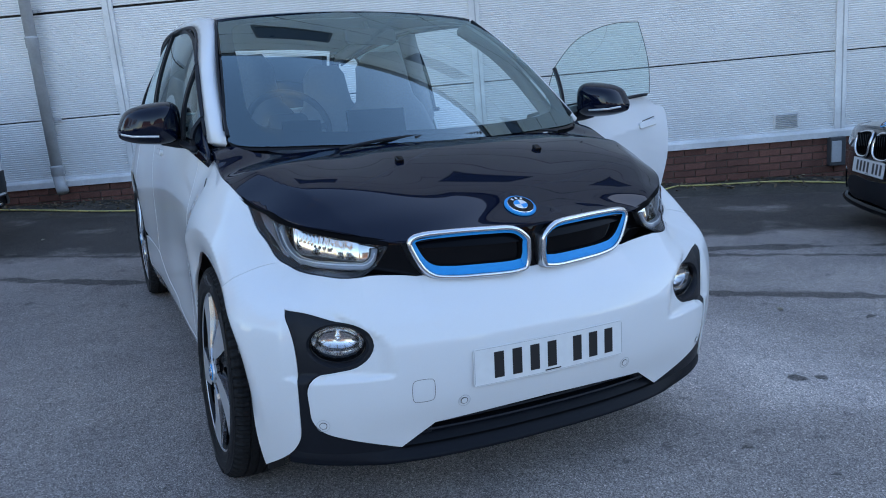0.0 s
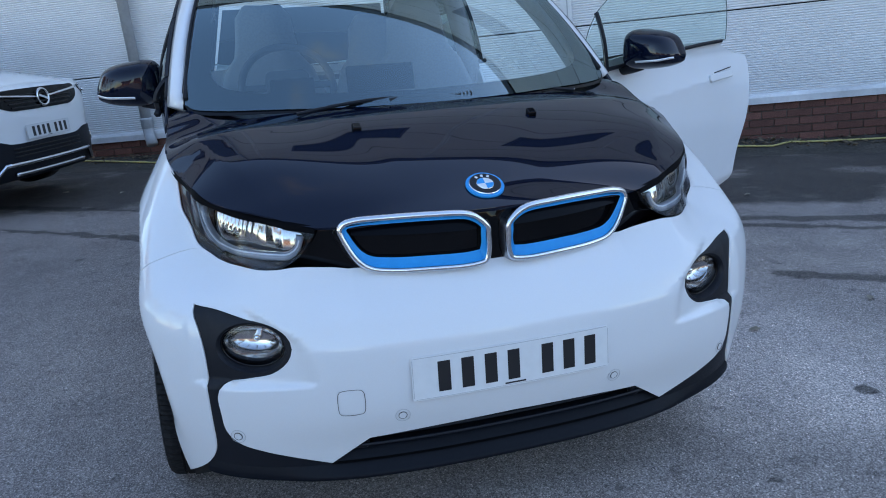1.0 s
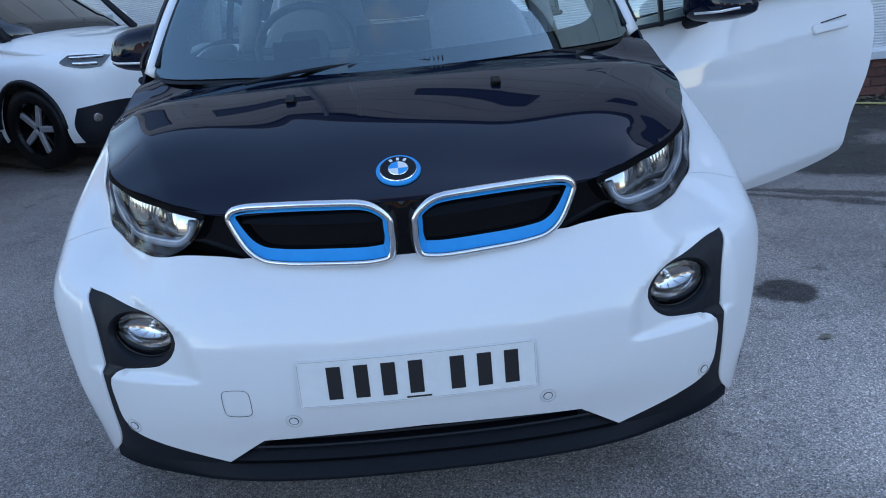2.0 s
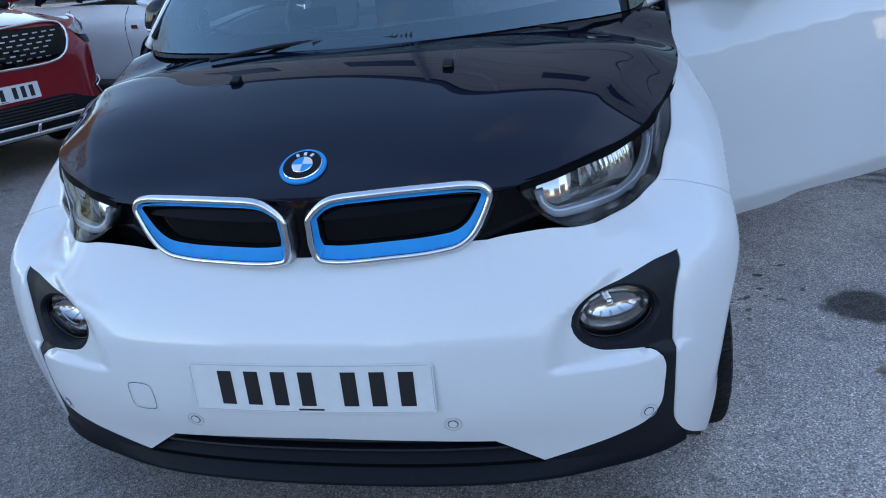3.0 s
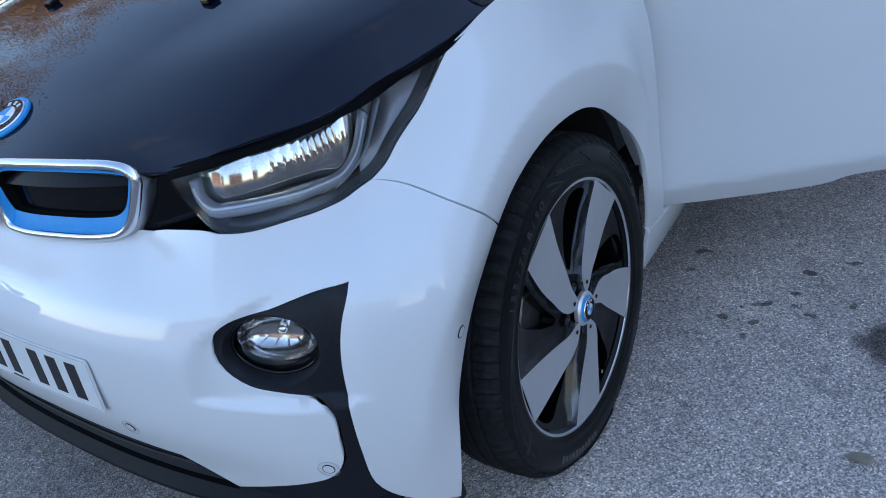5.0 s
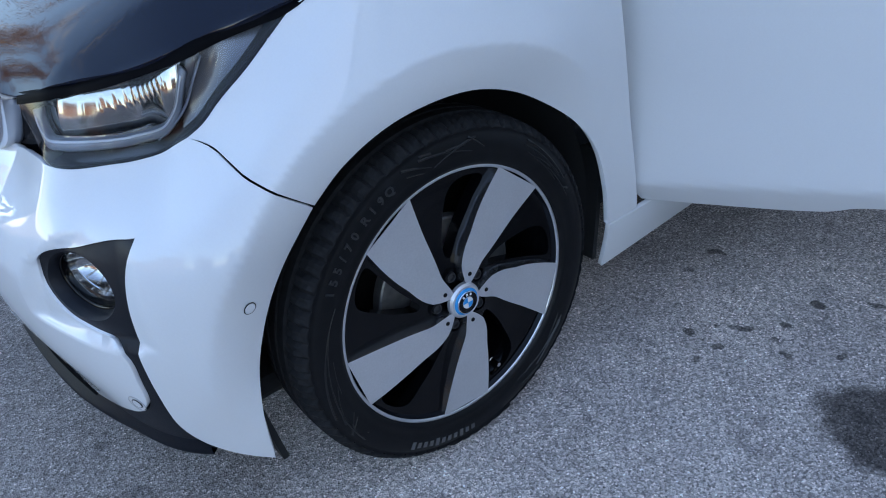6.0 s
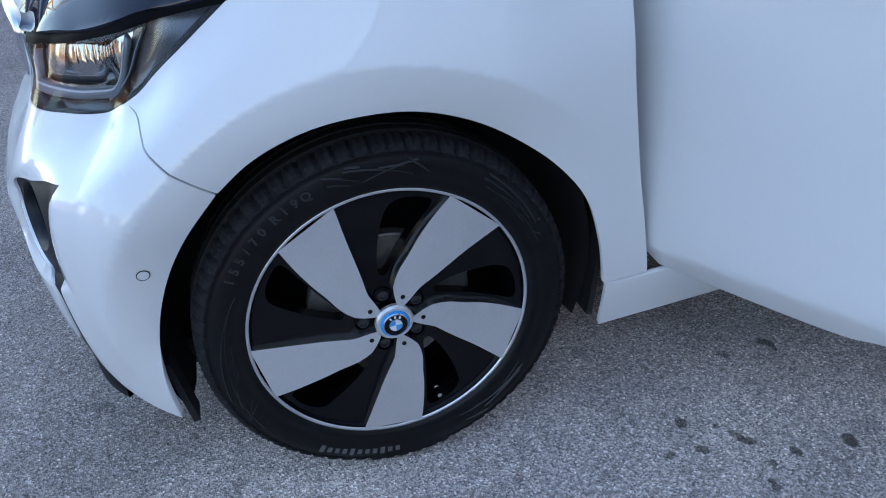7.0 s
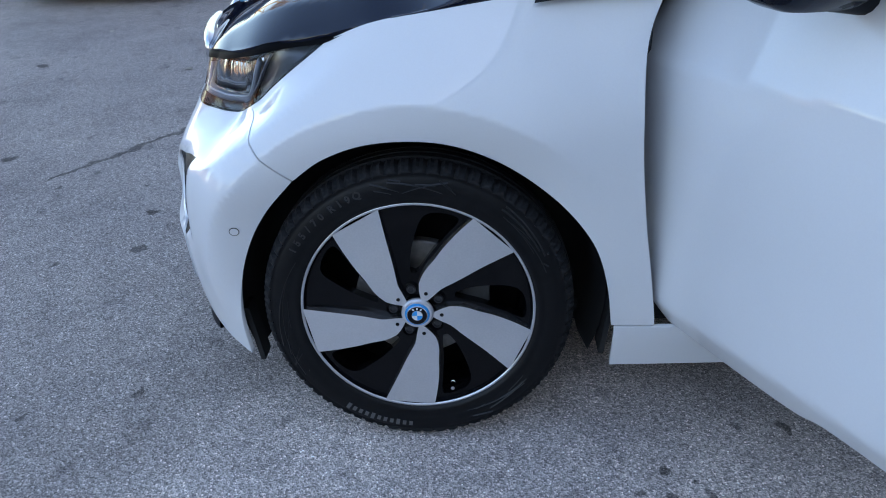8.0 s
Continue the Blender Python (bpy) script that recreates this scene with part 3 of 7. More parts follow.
LEVELS = np.array([.12, .19, .28, .36, .46, .56, .66, .74, .82, .90, .98, 1.06])
# insets from the plan contour, a station a row, a level a column
INSETS = {
    1: (.075, .050, .030, .008, 0, .012, .068, .125, .150, .175, .23, .30),
    3: (.075, .050, .030, .008, 0, .011, .054, .098, .128, .165, .23, .30),
    5: (.055, .038, .018, .006, 0, .004, .036, .090, .142, .180, .23, .29),
    7: (.045, .025, .010, .004, 0, .002, .018, .070, .126, .168, .21, .25),
    8: (.045, .025, .012, .006, .002, .002, .006, .032, .083, .133, .175, .21),
    9: (.045, .025, .015, .008, .003, 0, 0, .010, .045, .088, .128, .17),
    10: (.055, .040, .030, .020, .012, .006, .006, .014, .035, .070, .108, .145),
    11: (.060, .040, .018, .012, .012, .012, .012, .015, .025, .050, .080, .115),
    12: (.085, .050, .010, .004, .006, .010, .014, .018, .026, .040, .060, .085),
    13: (.085, .050, .010, .004, .006, .010, .014, .018, .026, .040, .060, .085),
    14: (.060, .035, .012, .006, .003, 0, 0, .006, .020, .040, .060, .085),
    15: (.045, .025, .015, .008, .003, 0, 0, .006, .020, .040, .060, .085),
    17: (.08, .05, .02, .01, .003, 0, 0, .006, .03, .055, .08, .12),
    20: (.10, .06, .02, .01, .003, 0, .01, .03, .05, .07, .09, .12),
}
_rows = sorted(INSETS)
INSET_S = np.array([-PLAN_S[FIRST + 5], -PLAN_S[FIRST + 3]] + [PLAN_S[FIRST + i] for i in _rows])
INSET_V = np.array([INSETS[5], INSETS[3]] + [INSETS[i] for i in _rows])
_km, _ks = spline_matrix(LEVELS), spline_matrix(INSET_S)


FOG_EDGE_Z = np.array((.45, .475, .50, .525, .55, .575, .60, .64, .70))
FOG_EDGE_S = np.array((.468, .467, .469, .475, .482, .502, .54, .60, .68))
LAMP_FOLD_S = np.array((.55, .60, .66, .73, .80, .86, .92, .967, 1.017, 1.06, 1.105, 1.16, 1.20, 1.27))
LAMP_FOLD_Z = np.array((.715, .716, .720, .727, .736, .744, .758, .776, .806, .838, .869, .905, .93, .97))
LAMP_FOLD_DEEP = np.array((0, .014, .038, .057, .069, .071, .065, .062, .054, .040, .032, .020, .009, 0))
LAMP_FOLD_WIDE = np.array((.09, .09, .09, .09, .085, .08, .065, .055, .055, .055, .055, .055, .055, .055))
_fold = spline_matrix(LAMP_FOLD_S)


def belt(s, z, proud=0.0):
    """The painted skin of the lower body."""
    s, z = np.asarray(s, float), np.asarray(z, float)
    v = np.stack([spline_at(LEVELS, row, _km @ row, z) for row in INSET_V], 1)
    inset = spline_at(INSET_S, v, v @ _ks.T, s) - proud
    # shelf under the grilles
    inset = inset + (.009 + .20 * np.minimum(s ** 2, .14)) * ease((z - .60) / .11) * ease((.62 - np.abs(s)) / .30) * ease((.80 - z) / .06)
    # ridge across the bumper above the plate
    inset = inset + .24 * (bend(z - .546, .004) - bend(z - .546, .06)) * ease((.60 - np.abs(s)) / .16)
    # hollow round the fog lamp
    rim = np.interp(z, FOG_EDGE_Z, FOG_EDGE_S)
    inset = inset + .015 * ease((s - rim) / .055) * ease((z - .462 - .02 * (s - .5)) / .016) * ease((.80 - s) / .06) * ease((.675 - z) / .05)
    # creased band round the front wheel arch, turned in towards the tyre
    reach = np.hypot(s - 1.335, (z - .345) * 1.02)
    near = ease((s - .77) / .18) * ease((1.76 - s) / .22) * ease((z - .26) / .16)
    inset = inset + near * (.57 * bend(.480 - reach, .003) - .028 * ease((.76 - reach) / .28))
    # the wing rolls in to the outer edge of the headlamp
    off = (spline_at(LAMP_FOLD_S, LAMP_FOLD_Z, _fold @ LAMP_FOLD_Z, s) - z) * .83
    deep = np.maximum(spline_at(LAMP_FOLD_S, LAMP_FOLD_DEEP, _fold @ LAMP_FOLD_DEEP, s), 0)
    inset = inset + np.where(off > 0, deep * ease(1 - off / np.interp(s, LAMP_FOLD_S, LAMP_FOLD_WIDE)), np.minimum(deep, .014) + np.maximum(deep - .014, 0) * ease(1 + off / .09))
    x, y, nx, ny = plan(s)
    return np.stack((x - inset * nx, y - inset * ny, z), 1)


# ---- the electric hatchback: outlines on the body form, half of the car, (s, z) ----
LAMP_TOP = [(.462, .808), (.57, .828), (.735, .851), (.92, .872), (1.04, .892), (1.16, .913)]
LAMP_OUT = [(1.105, .873), (1.055, .839), (1.0, .804), (.963, .782), (.915, .763)]
LAMP_LOW = [(.83, .741), (.757, .734), (.688, .731), (.612, .727), (.565, .728)]
GUIDE = [(0.952, 0.858), (0.932, 0.832), (0.903, 0.798), (0.850, 0.770), (0.742, 0.760), (0.630, 0.756), (0.570, 0.754), (0.532, 0.754), (0.510, 0.770), (0.503, 0.798)]
LAMP_IN = [(.517, .744), (.481, .774)]
FOG_RING = [(.705, .475), (.645, .486), (.585, .496), (.548, .522), (.534, .554), (.545, .588), (.575, .610), (.64, .626), (.715, .647)]
BLADE = [(.768, .607), (.755, .55), (.751, .47), (.752, .38), (.760, .295), (.785, .258)]
ARCH = [(0.908, 0.187), (0.917, 0.325), (0.9352, 0.4198), (0.9726, 0.512), (1.0175, 0.5809), (1.0829, 0.6522), (1.1466, 0.6986), (1.2287, 0.7304), (1.3157, 0.7401), (1.4074, 0.7324), (1.4944, 0.7005), (1.5746, 0.6503), (1.6532, 0.5824), (1.7137, 0.4979), (1.747, 0.396), (1.764, 0.294)]
SHUT = [(1.857, .302), (1.836, .43), (1.812, .56), (1.789, .746), (1.792, .919), (1.83, 1.02)]
TOP_LINE = [(1.70, 1.012), (1.531, .994), (1.368, .972), (1.25, .949), (1.172, .921)]


def c(p):
    return (*p, 1)


def body_panels(car):
    bumper = [c((0, .318)), (.2, .313), c((.368, .303)), c((.468, .236)), (.55, .262), (.63, .290), (.69, .318), (.716, .352), (.721, .40), (.7215, .448)]
    bumper += FOG_RING + [c((.793, .661))] + BLADE + [(.82, .232), c(ARCH[0])] + ARCH[1:5] + [c(ARCH[5])]
    bumper += [(1.036, .695), (.990, .734), (.967, .752), c(LAMP_OUT[-1])] + LAMP_LOW + [(.525, .730), c((.485, .727)), (.42, .718), c((.385, .711)), (.2, .706), c((0, .706))]
    panel("front_bumper", WHITE_PAINT, car, belt, run(bumper), "white painted bumper skin", mirror=True, step=.011)
    fender = [c(LAMP_OUT[-1]), (.9698, .7544), (.9928, .7364), (1.0388, .6974), c((ARCH[5][0] + .0032, ARCH[5][1] + .0024))] + ARCH[6:15] + [c(ARCH[15]), c((1.857, .296))] + SHUT[:-1] + [c(SHUT[-1])] + TOP_LINE[:-1] + [c((1.165, .916))] + LAMP_OUT[:-1]
    for side in (False, True):
        panel("front_wing", WHITE_PAINT, car, belt, run(fender), only_mirror=side, step=.009)


# bonnet: crowned between its middle line and its edges, over (x, y)
_edge = belt(*np.array(LAMP_TOP[1:] + TOP_LINE[::-1][1:]).T)
_edge[:len(LAMP_TOP) - 1, 2] += .012   # stands clear of the lamps by a black seal
HOOD_Y = np.concatenate(([-.64, -.57, -.517], _edge[:, 1], [.45]))
HOOD_X = np.concatenate(([.24, .36, .425], _edge[:, 0], [.74]))
HOOD_Z = np.concatenate(([.775, .799, .816], _edge[:, 2], [1.075]))
HOOD_MID_Y = np.array([-.66, -.585, -.504, -.4, -.3, -.2, -.1, 0, .1, .3, .45])
HOOD_MID_Z = np.array([.783, .830, .870, .926, .970, 1.008, 1.034, 1.050, 1.062, 1.082, 1.095])
_hx, _hz, _hm = spline_matrix(HOOD_Y) @ HOOD_X, spline_matrix(HOOD_Y) @ HOOD_Z, spline_matrix(HOOD_MID_Y) @ HOOD_MID_Z


CREASE = .025


def hood_form(x, y):
    x, y = np.asarray(x, float), np.asarray(y, float)
    mid = spline_at(HOOD_MID_Y, HOOD_MID_Z, _hm, y)
    q = np.abs(x) / spline_at(HOOD_Y, HOOD_X, _hx, y)
    corner = .046 * ease((y - .03) / .21) * ease((np.abs(x) - .50) / .19)   # rises to the foot of each pillar
    # crease from the pillar foot forwards, the flank falls away from it
    ridge = np.interp(y, (-.50, -.44, -.36, -.27, -.22, -.138, 0, .1), (.505, .534, .572, .616, .638, .673, .715, .73))
    out = np.abs(x) - ridge
    width = np.maximum(spline_at(HOOD_Y, HOOD_X, _hx, y) - ridge, .03)
    crease = CREASE * ease((y + .56) / .32) * ease((.06 - y) / .16) * (1 - ease(-out / .36) - np.minimum(bend(out, .005) / width, 1.0))
    return np.stack((x, y, mid - (mid - spline_at(HOOD_Y, HOOD_Z, _hz, y)) * (.55 * q ** 2 + .45 * q ** 4) + corner + crease), 1)


def hood_panel(car):
    e = [tuple(p[:2]) for p in belt(*np.array(LAMP_TOP).T)]
    t = [tuple(p[:2]) for p in belt(*np.array(TOP_LINE[::-1][1:]).T)]
    edge = [c((0, -.583)), (.12, -.579), (.25, -.564), (.36, -.539), c((.405, -.524)), c(e[0])] + e[1:-1] + [c(e[-1])] + t + [c((.735, .30)), (.66, .14), (.5, .05), (.3, .005), c((0, -.01))]
    panel("bonnet", BLACK_PAINT, car, hood_form, run(edge), "gloss black bonnet", mirror=True, step=.012)


car = thing("electric_hatchback", label="white compact electric hatchback with gloss black bonnet, passenger door open", category="car")
body_panels(car)
hood_panel(car)


# ---- the nose: kidneys, lamps, lip, plate, small fittings ----
def kidney_form(deep, side=1):
    def form(x, z):
        return np.stack((x * side, -.594 + .41 * x ** 2 + .10 * np.abs(z - .755) ** 1.5 + deep, z), 1)
    return form


KIDNEY = [(.0185, .765), (.020, .790), (.043, .816), (.074, .832), (.16, .839), (.28, .840), (.344, .837), (.374, .828), (.388, .808), (.380, .781), (.350, .727), (.318, .703), (.27, .694), (.175, .690), (.062, .689), (.029, .698), (.0185, .728)]


def shrink(loop, d, dz=0.0, squash=1.0):
    """A loop drawn in by d."""
    loop = np.asarray(loop)
    a, b = np.roll(loop, 1, 0), np.roll(loop, -1, 0)
    t = b - a
    t /= np.maximum(np.linalg.norm(t, axis=1), 1e-9)[:, None]
    n = np.stack((-t[:, 1], t[:, 0]), 1)
    area = np.sum(loop[:, 0] * b[:, 1] - b[:, 0] * loop[:, 1])
    out = loop + n * d * (1 if area > 0 else -1)
    mid = out.mean(0)
    return np.stack((out[:, 0], mid[1] + (out[:, 1] - mid[1]) * squash + dz), 1)


def loft(name, material, parent, loops, label="", closed=True, caps=(False, False)):
    """A skin through loops of equal length."""
    n = len(loops[0])
    v = np.concatenate(loops)
    f = []
    for k in range(len(loops) - 1):
        for i in range(n if closed else n - 1):
            j = (i + 1) % n
            f.append((k * n + i, k * n + j, (k + 1) * n + j, (k + 1) * n + i))
    if caps[0]:
        f.append(tuple(range(n))[::-1])
    if caps[1]:
        f.append(tuple(range((len(loops) - 1) * n, len(loops) * n)))
    bm = bmesh.new()
    vs = [bm.verts.new(p) for p in v]
    for q in f:
        bm.faces.new([vs[i] for i in q])
    return part(name, bm, material, parent, label, smooth=True)


def roundel(car, m, r):
    """Round badge: blue rim, black ring, white and blue quarters."""
    base = part("badge", disc_bm(r, .006, 40, m), I_BLUE, car, "round blue and black badge", smooth=False)
    k = m @ Matrix.Translation((0, 0, .004))
    part("ring", disc_bm(r * .83, .0045, 40, k), GLOSS_BLACK, base)
    part("chrome_line", disc_bm(r * .84, .0050, 40, k, r0=r * .815), SILVER, base)
    part("inner_line", disc_bm(r * .475, .0055, 40, k, r0=r * .435), SILVER, base)
    for i in range(4):
        q = lathe_bm([(1e-5, .0052), (r * .44, .0052), (r * .44, .001)], 8, None, k, i * math.pi / 2, (i + 1) * math.pi / 2)
        part("quarter", q, (PLATE_WHITE, I_BLUE)[i % 2], base)
    for a in (60, 90, 120):  # marks on the ring, plain bars
        part("mark", box_bm((r * .17, r * .13, .001), k @ pose(0, 0, 0, 0, 0, a) @ Matrix.Translation((r * .62, 0, .005))), PLATE_WHITE, base)
    return base


def on_belt(s, z, proud=0.0, side=1):
    """A frame on the skin: local z outwards, x along."""
    e = 1e-3
    p = belt([s], [z], proud)[0]
    u = Vector(belt([s + e], [z])[0] - belt([s - e], [z])[0]).normalized()
    n = u.cross(Vector(belt([s], [z + e])[0] - belt([s], [z - e])[0])).normalized()
    v = n.cross(u)
    m = Matrix((u, v, n)).transposed().to_4x4()
    m.translation = Vector(p)
    return m if side > 0 else Matrix.Diagonal((-1, 1, 1, 1)) @ m @ Matrix.Diagonal((-1, 1, 1, 1))


def ribbon(form, path, width, high, proud):
    """A bar of flat section that follows path on the form."""
    path = np.asarray(path)
    t = np.gradient(path, axis=0)
    t /= np.linalg.norm(t, axis=1)[:, None]
    n = np.stack((-t[:, 1], t[:, 0]), 1)
    bm = bmesh.new()
    w = width / 2
    rings = []
    for a, p in ((-w, proud - high), (-w, proud - high * .3), (-w * .6, proud), (w * .6, proud), (w, proud - high * .3), (w, proud - high)):
        q = path + n * a
        rings.append([bm.verts.new(v) for v in form(q[:, 0], q[:, 1], p)])
    k = len(rings)
    for j in range(k):
        for i in range(len(path) - 1):
            bm.faces.new((rings[j][i], rings[j][i + 1], rings[(j + 1) % k][i + 1], rings[(j + 1) % k][i]))
    bm.faces.new([r[0] for r in rings])
    bm.faces.new([r[-1] for r in rings][::-1])
    return bm


def flip_bm(bm):
    for v in bm.verts:
        v.co.x = -v.co.x
    return bm


def nose(car):
    # black face behind the kidneys and between the lamps
    def face(x, z):
        return np.stack((x, -.568 + .40 * x ** 2 + .25 * np.maximum(z - .80, 0), z), 1)
    edge = [(0, .66, 1), (.40, .70, 1), (.47, .725), (.545, .728, 1), (.50, .80), (.44, .815, 1), (.2, .835), (0, .837, 1)]
    panel("nose_panel", GLOSS_BLACK, car, face, run(edge), mirror=True, step=.03)
    for side in (1, -1):
        k = run(KIDNEY, .008)
        f = [kidney_form(d, side) for d in (-.002, -.0085, -.0085, -.004, .0, .03, .05)]
        a, b, cc, d = k, shrink(k, .0040), shrink(k, .0115), shrink(k, .0140)
        e = shrink(k, .0145)
        opening = shrink(k, .0240, .0075, .88)
        low = (opening[:, 1] - opening[:, 1].min()) / np.ptp(opening[:, 1])
        fall = np.stack((0 * low, .012 - .0115 * low, 0 * low), 1)

        def flare(d):   # the frame widens towards the bumper, but not along its top
            o = shrink(k, -d)
            return np.stack((o[:, 0], np.where(k[:, 1] > .80, np.minimum(o[:, 1], k[:, 1]) - d * 2.2, o[:, 1])), 1)
        grille = thing("kidney_grille")
        grille.parent = car
        tagged(grille, label="silver framed grille with blue inner surround")
        loft("frame_side", FRAME_SHADE, grille, [f[5](*flare(.007).T) + (0, .006, 0), f[4](*flare(.003).T) + (0, .010, 0), f[4](*a.T) + (0, .002, 0)])
        loft("frame", SILVER, grille, [f[4](*a.T) + (0, .002, 0), f[0](*a.T), f[1](*b.T), f[2](*cc.T), f[3](*d.T), f[4](*e.T)], "satin silver frame")
        loft("surround", I_BLUE, grille, [f[3](*d.T) + (0, .001, 0), f[4](*shrink(k, .0155, .0, .995).T) + (0, .002, 0), f[4](*opening.T) + fall], "light blue plastic surround")
        loft("mouth", DARK_VOID, grille, [f[4](*opening.T) + fall + (0, .0003, 0), f[5](*shrink(opening, .003).T), f[6](*shrink(opening, .004).T)], caps=(False, True))
        # gloss shutter blades inside
        for zz, hh in ((.781, .036), (.752, .004), (.735, .004), (.720, .004)):
            xs = np.linspace(.050, .352 if zz > .76 else .352 - (.80 - zz) * .75, 20)
            w = np.concatenate((np.stack((xs, np.full(20, zz)), 1), np.stack((xs, np.full(20, zz + hh)), 1)))
            w[:20, 1] += (.010 * (w[:20, 0] / .35) ** 2 if zz > .76 else 0)
            p = kidney_form(.012 if zz > .76 else .034, side)(*w.T)
            p[20:, 1] += .016 if zz > .76 else 0
            bm = bmesh.new()
            vs = [bm.verts.new(q) for q in p] + [bm.verts.new(q + np.array((0, .012, 0))) for q in p]
            for i in range(19):
                bm.faces.new((vs[i], vs[i + 1], vs[21 + i], vs[20 + i]))
                bm.faces.new((vs[i], vs[i + 1], vs[41 + i], vs[40 + i]))
                bm.faces.new((vs[20 + i], vs[21 + i], vs[61 + i], vs[60 + i]))
            part("blade", bm, SLAT_BLACK, grille)
    # badge on the bonnet
    p0, p1 = hood_form([0, 0], [-.506, -.496])
    up = Vector(p1 - p0).normalized()
    m = Matrix((Vector((1, 0, 0)), up, Vector((1, 0, 0)).cross(up))).transposed().to_4x4()
    m.translation = Vector(p0) + m.col[2].xyz * .001
    roundel(car, m, .0495)


def headlamp(car, side):
    lamp = thing("headlamp")
    lamp.parent = car
    tagged(lamp, label="clear headlamp with pale light guide and chrome reflector")
    outline = run([c(LAMP_TOP[0])] + LAMP_TOP[1:-1] + [c(LAMP_TOP[-1])] + LAMP_OUT + LAMP_LOW + LAMP_IN)
    mir = dict(only_mirror=side < 0)
    fold = (lambda bm: bm) if side > 0 else flip_bm
    lens = panel("lens", LENS, lamp, belt, shrink(outline, .0015), "clear lens", step=.02, flange=0, **mir)
    lens.visible_shadow = False
    # black rim under the lens edge, wider along the bonnet
    inner = shrink(outline, .004)
    panel("rim", GLOSS_BLACK, lamp, lambda s, z: belt(s, z, -.002), outline, holes=[inner], step=.02, flange=0, **mir)
    top = run(LAMP_TOP + [(1.195, .926)], .012, closed=False)
    high = ease((1.20 - top[:, 0]) / .07)[:, None]
    seal = [belt(*(top + np.array((0, dz)) * high).T, p) + np.array((0, 0, up)) * high for dz, up, p in ((-.005, 0, .0008), (0, .001, .0008), (0, .013, -.004), (0, .013, -.03))]
    if side < 0:
        seal = [q * (-1, 1, 1) for q in seal]
    loft("top_border", SEAL_BLACK, lamp, seal, closed=False)
    k = (-1, 1, 1) if side < 0 else (1, 1, 1)
    wall = [np.asarray(belt(*shrink(inner, a).T, b)) for a, b in ((-.001, -.002), (.003, -.03), (.006, -.078))]
    loft("housing", LAMP_FILL, lamp, [w * k for w in wall], caps=(False, False))
    panel("back", LAMP_FILL, lamp, lambda s, z: belt(s, z, -.072), shrink(outline, .004), step=.03, flange=0, **mir)
    # light guide: a broad U along the lower edge, turned up to the bonnet at both ends
    path = run(GUIDE, .012, closed=False)
    guide = part("light_guide", fold(ribbon(belt, path, .0180, .014, -.008)), LIGHT_GUIDE, lamp, "milky light guide", smooth=True)
    part("core_line", fold(ribbon(belt, path[1:-1] + (-.0010, .0052), .0040, .004, -.0066)), GUIDE_CORE, guide, smooth=True)
    part("side_strip", fold(ribbon(belt, run([(1.000, .872), (.968, .840), (.930, .803), (.875, .774), (.81, .754)], .012, closed=False), .0045, .010, -.008)), LIGHT_GUIDE, guide, smooth=True)
    # grey fill between the guide and the pointed outer end
    fill = run([(.965, .866, 1), (1.04, .880), (1.135, .901, 1), (1.095, .871), (1.05, .842), (1.0, .811), (.955, .786), (.905, .768, 1), (.93, .815), (.95, .840)], .012)
    panel("outer_fill", LAMP_FILL, lamp, lambda s, z: belt(s, z, -.022), fill, step=.016, flange=0, **mir)

    # mirror-bright reflector behind the lens: leans back at its top and under at its foot, fluted above
    def bowl(s, z):
        x, y, nx, ny = plan(s)
        mid = np.interp(s, (.47, .60, .72, .85, 1.0), (.778, .780, .792, .812, .845))
        ref = belt(s, mid)
        skin_in = (x - belt(s, z)[:, 0]) * nx + (y - belt(s, z)[:, 1]) * ny
        ref_in = (x - ref[:, 0]) * nx + (y - ref[:, 1]) * ny
        dz = z - mid
        flute = .0014 * np.abs(np.sin(s * 118 + 40 * dz)) * ease((s - .615) / .03) * ease((.90 - s) / .08) * ease((dz - .002) / .014)
        deep = np.maximum(ref_in + .036 + .15 * dz + 3.4 * dz * dz + .010 * np.cos((s - .70) * 20) - flute, skin_in + .010)
        return np.stack((x - nx * deep, y - ny * deep, z), 1)
    edge = [(.492, .803, 1), (.57, .818), (.735, .841), (.90, .861), (.955, .869, 1), (.925, .826), (.880, .790), (.81, .760), (.72, .748), (.63, .741), (.56, .740), (.52, .750), (.500, .775)]
    panel("reflector", LAMP_SATIN, lamp, bowl, run(edge, .005), step=.0045, flange=0, **mir)
    # three fine ribs at the inner end
    for a in (0, .010, .020):
        r = run([(.508 + a, .804), (.514 + a, .793), (.524 + a, .784)], .004, closed=False)
        part("rib", fold(ribbon(belt, r, .0022, .006, -.028)), CHROME, lamp, smooth=True)


def ellipse(s, z, a, b, n=40, tilt=0.0):
    t = np.linspace(0, 2 * math.pi, n, endpoint=False)
    x, y = a * np.cos(t), b * np.sin(t)
    return np.stack((s + x * math.cos(tilt) - y * math.sin(tilt), z + x * math.sin(tilt) + y * math.cos(tilt)), 1)


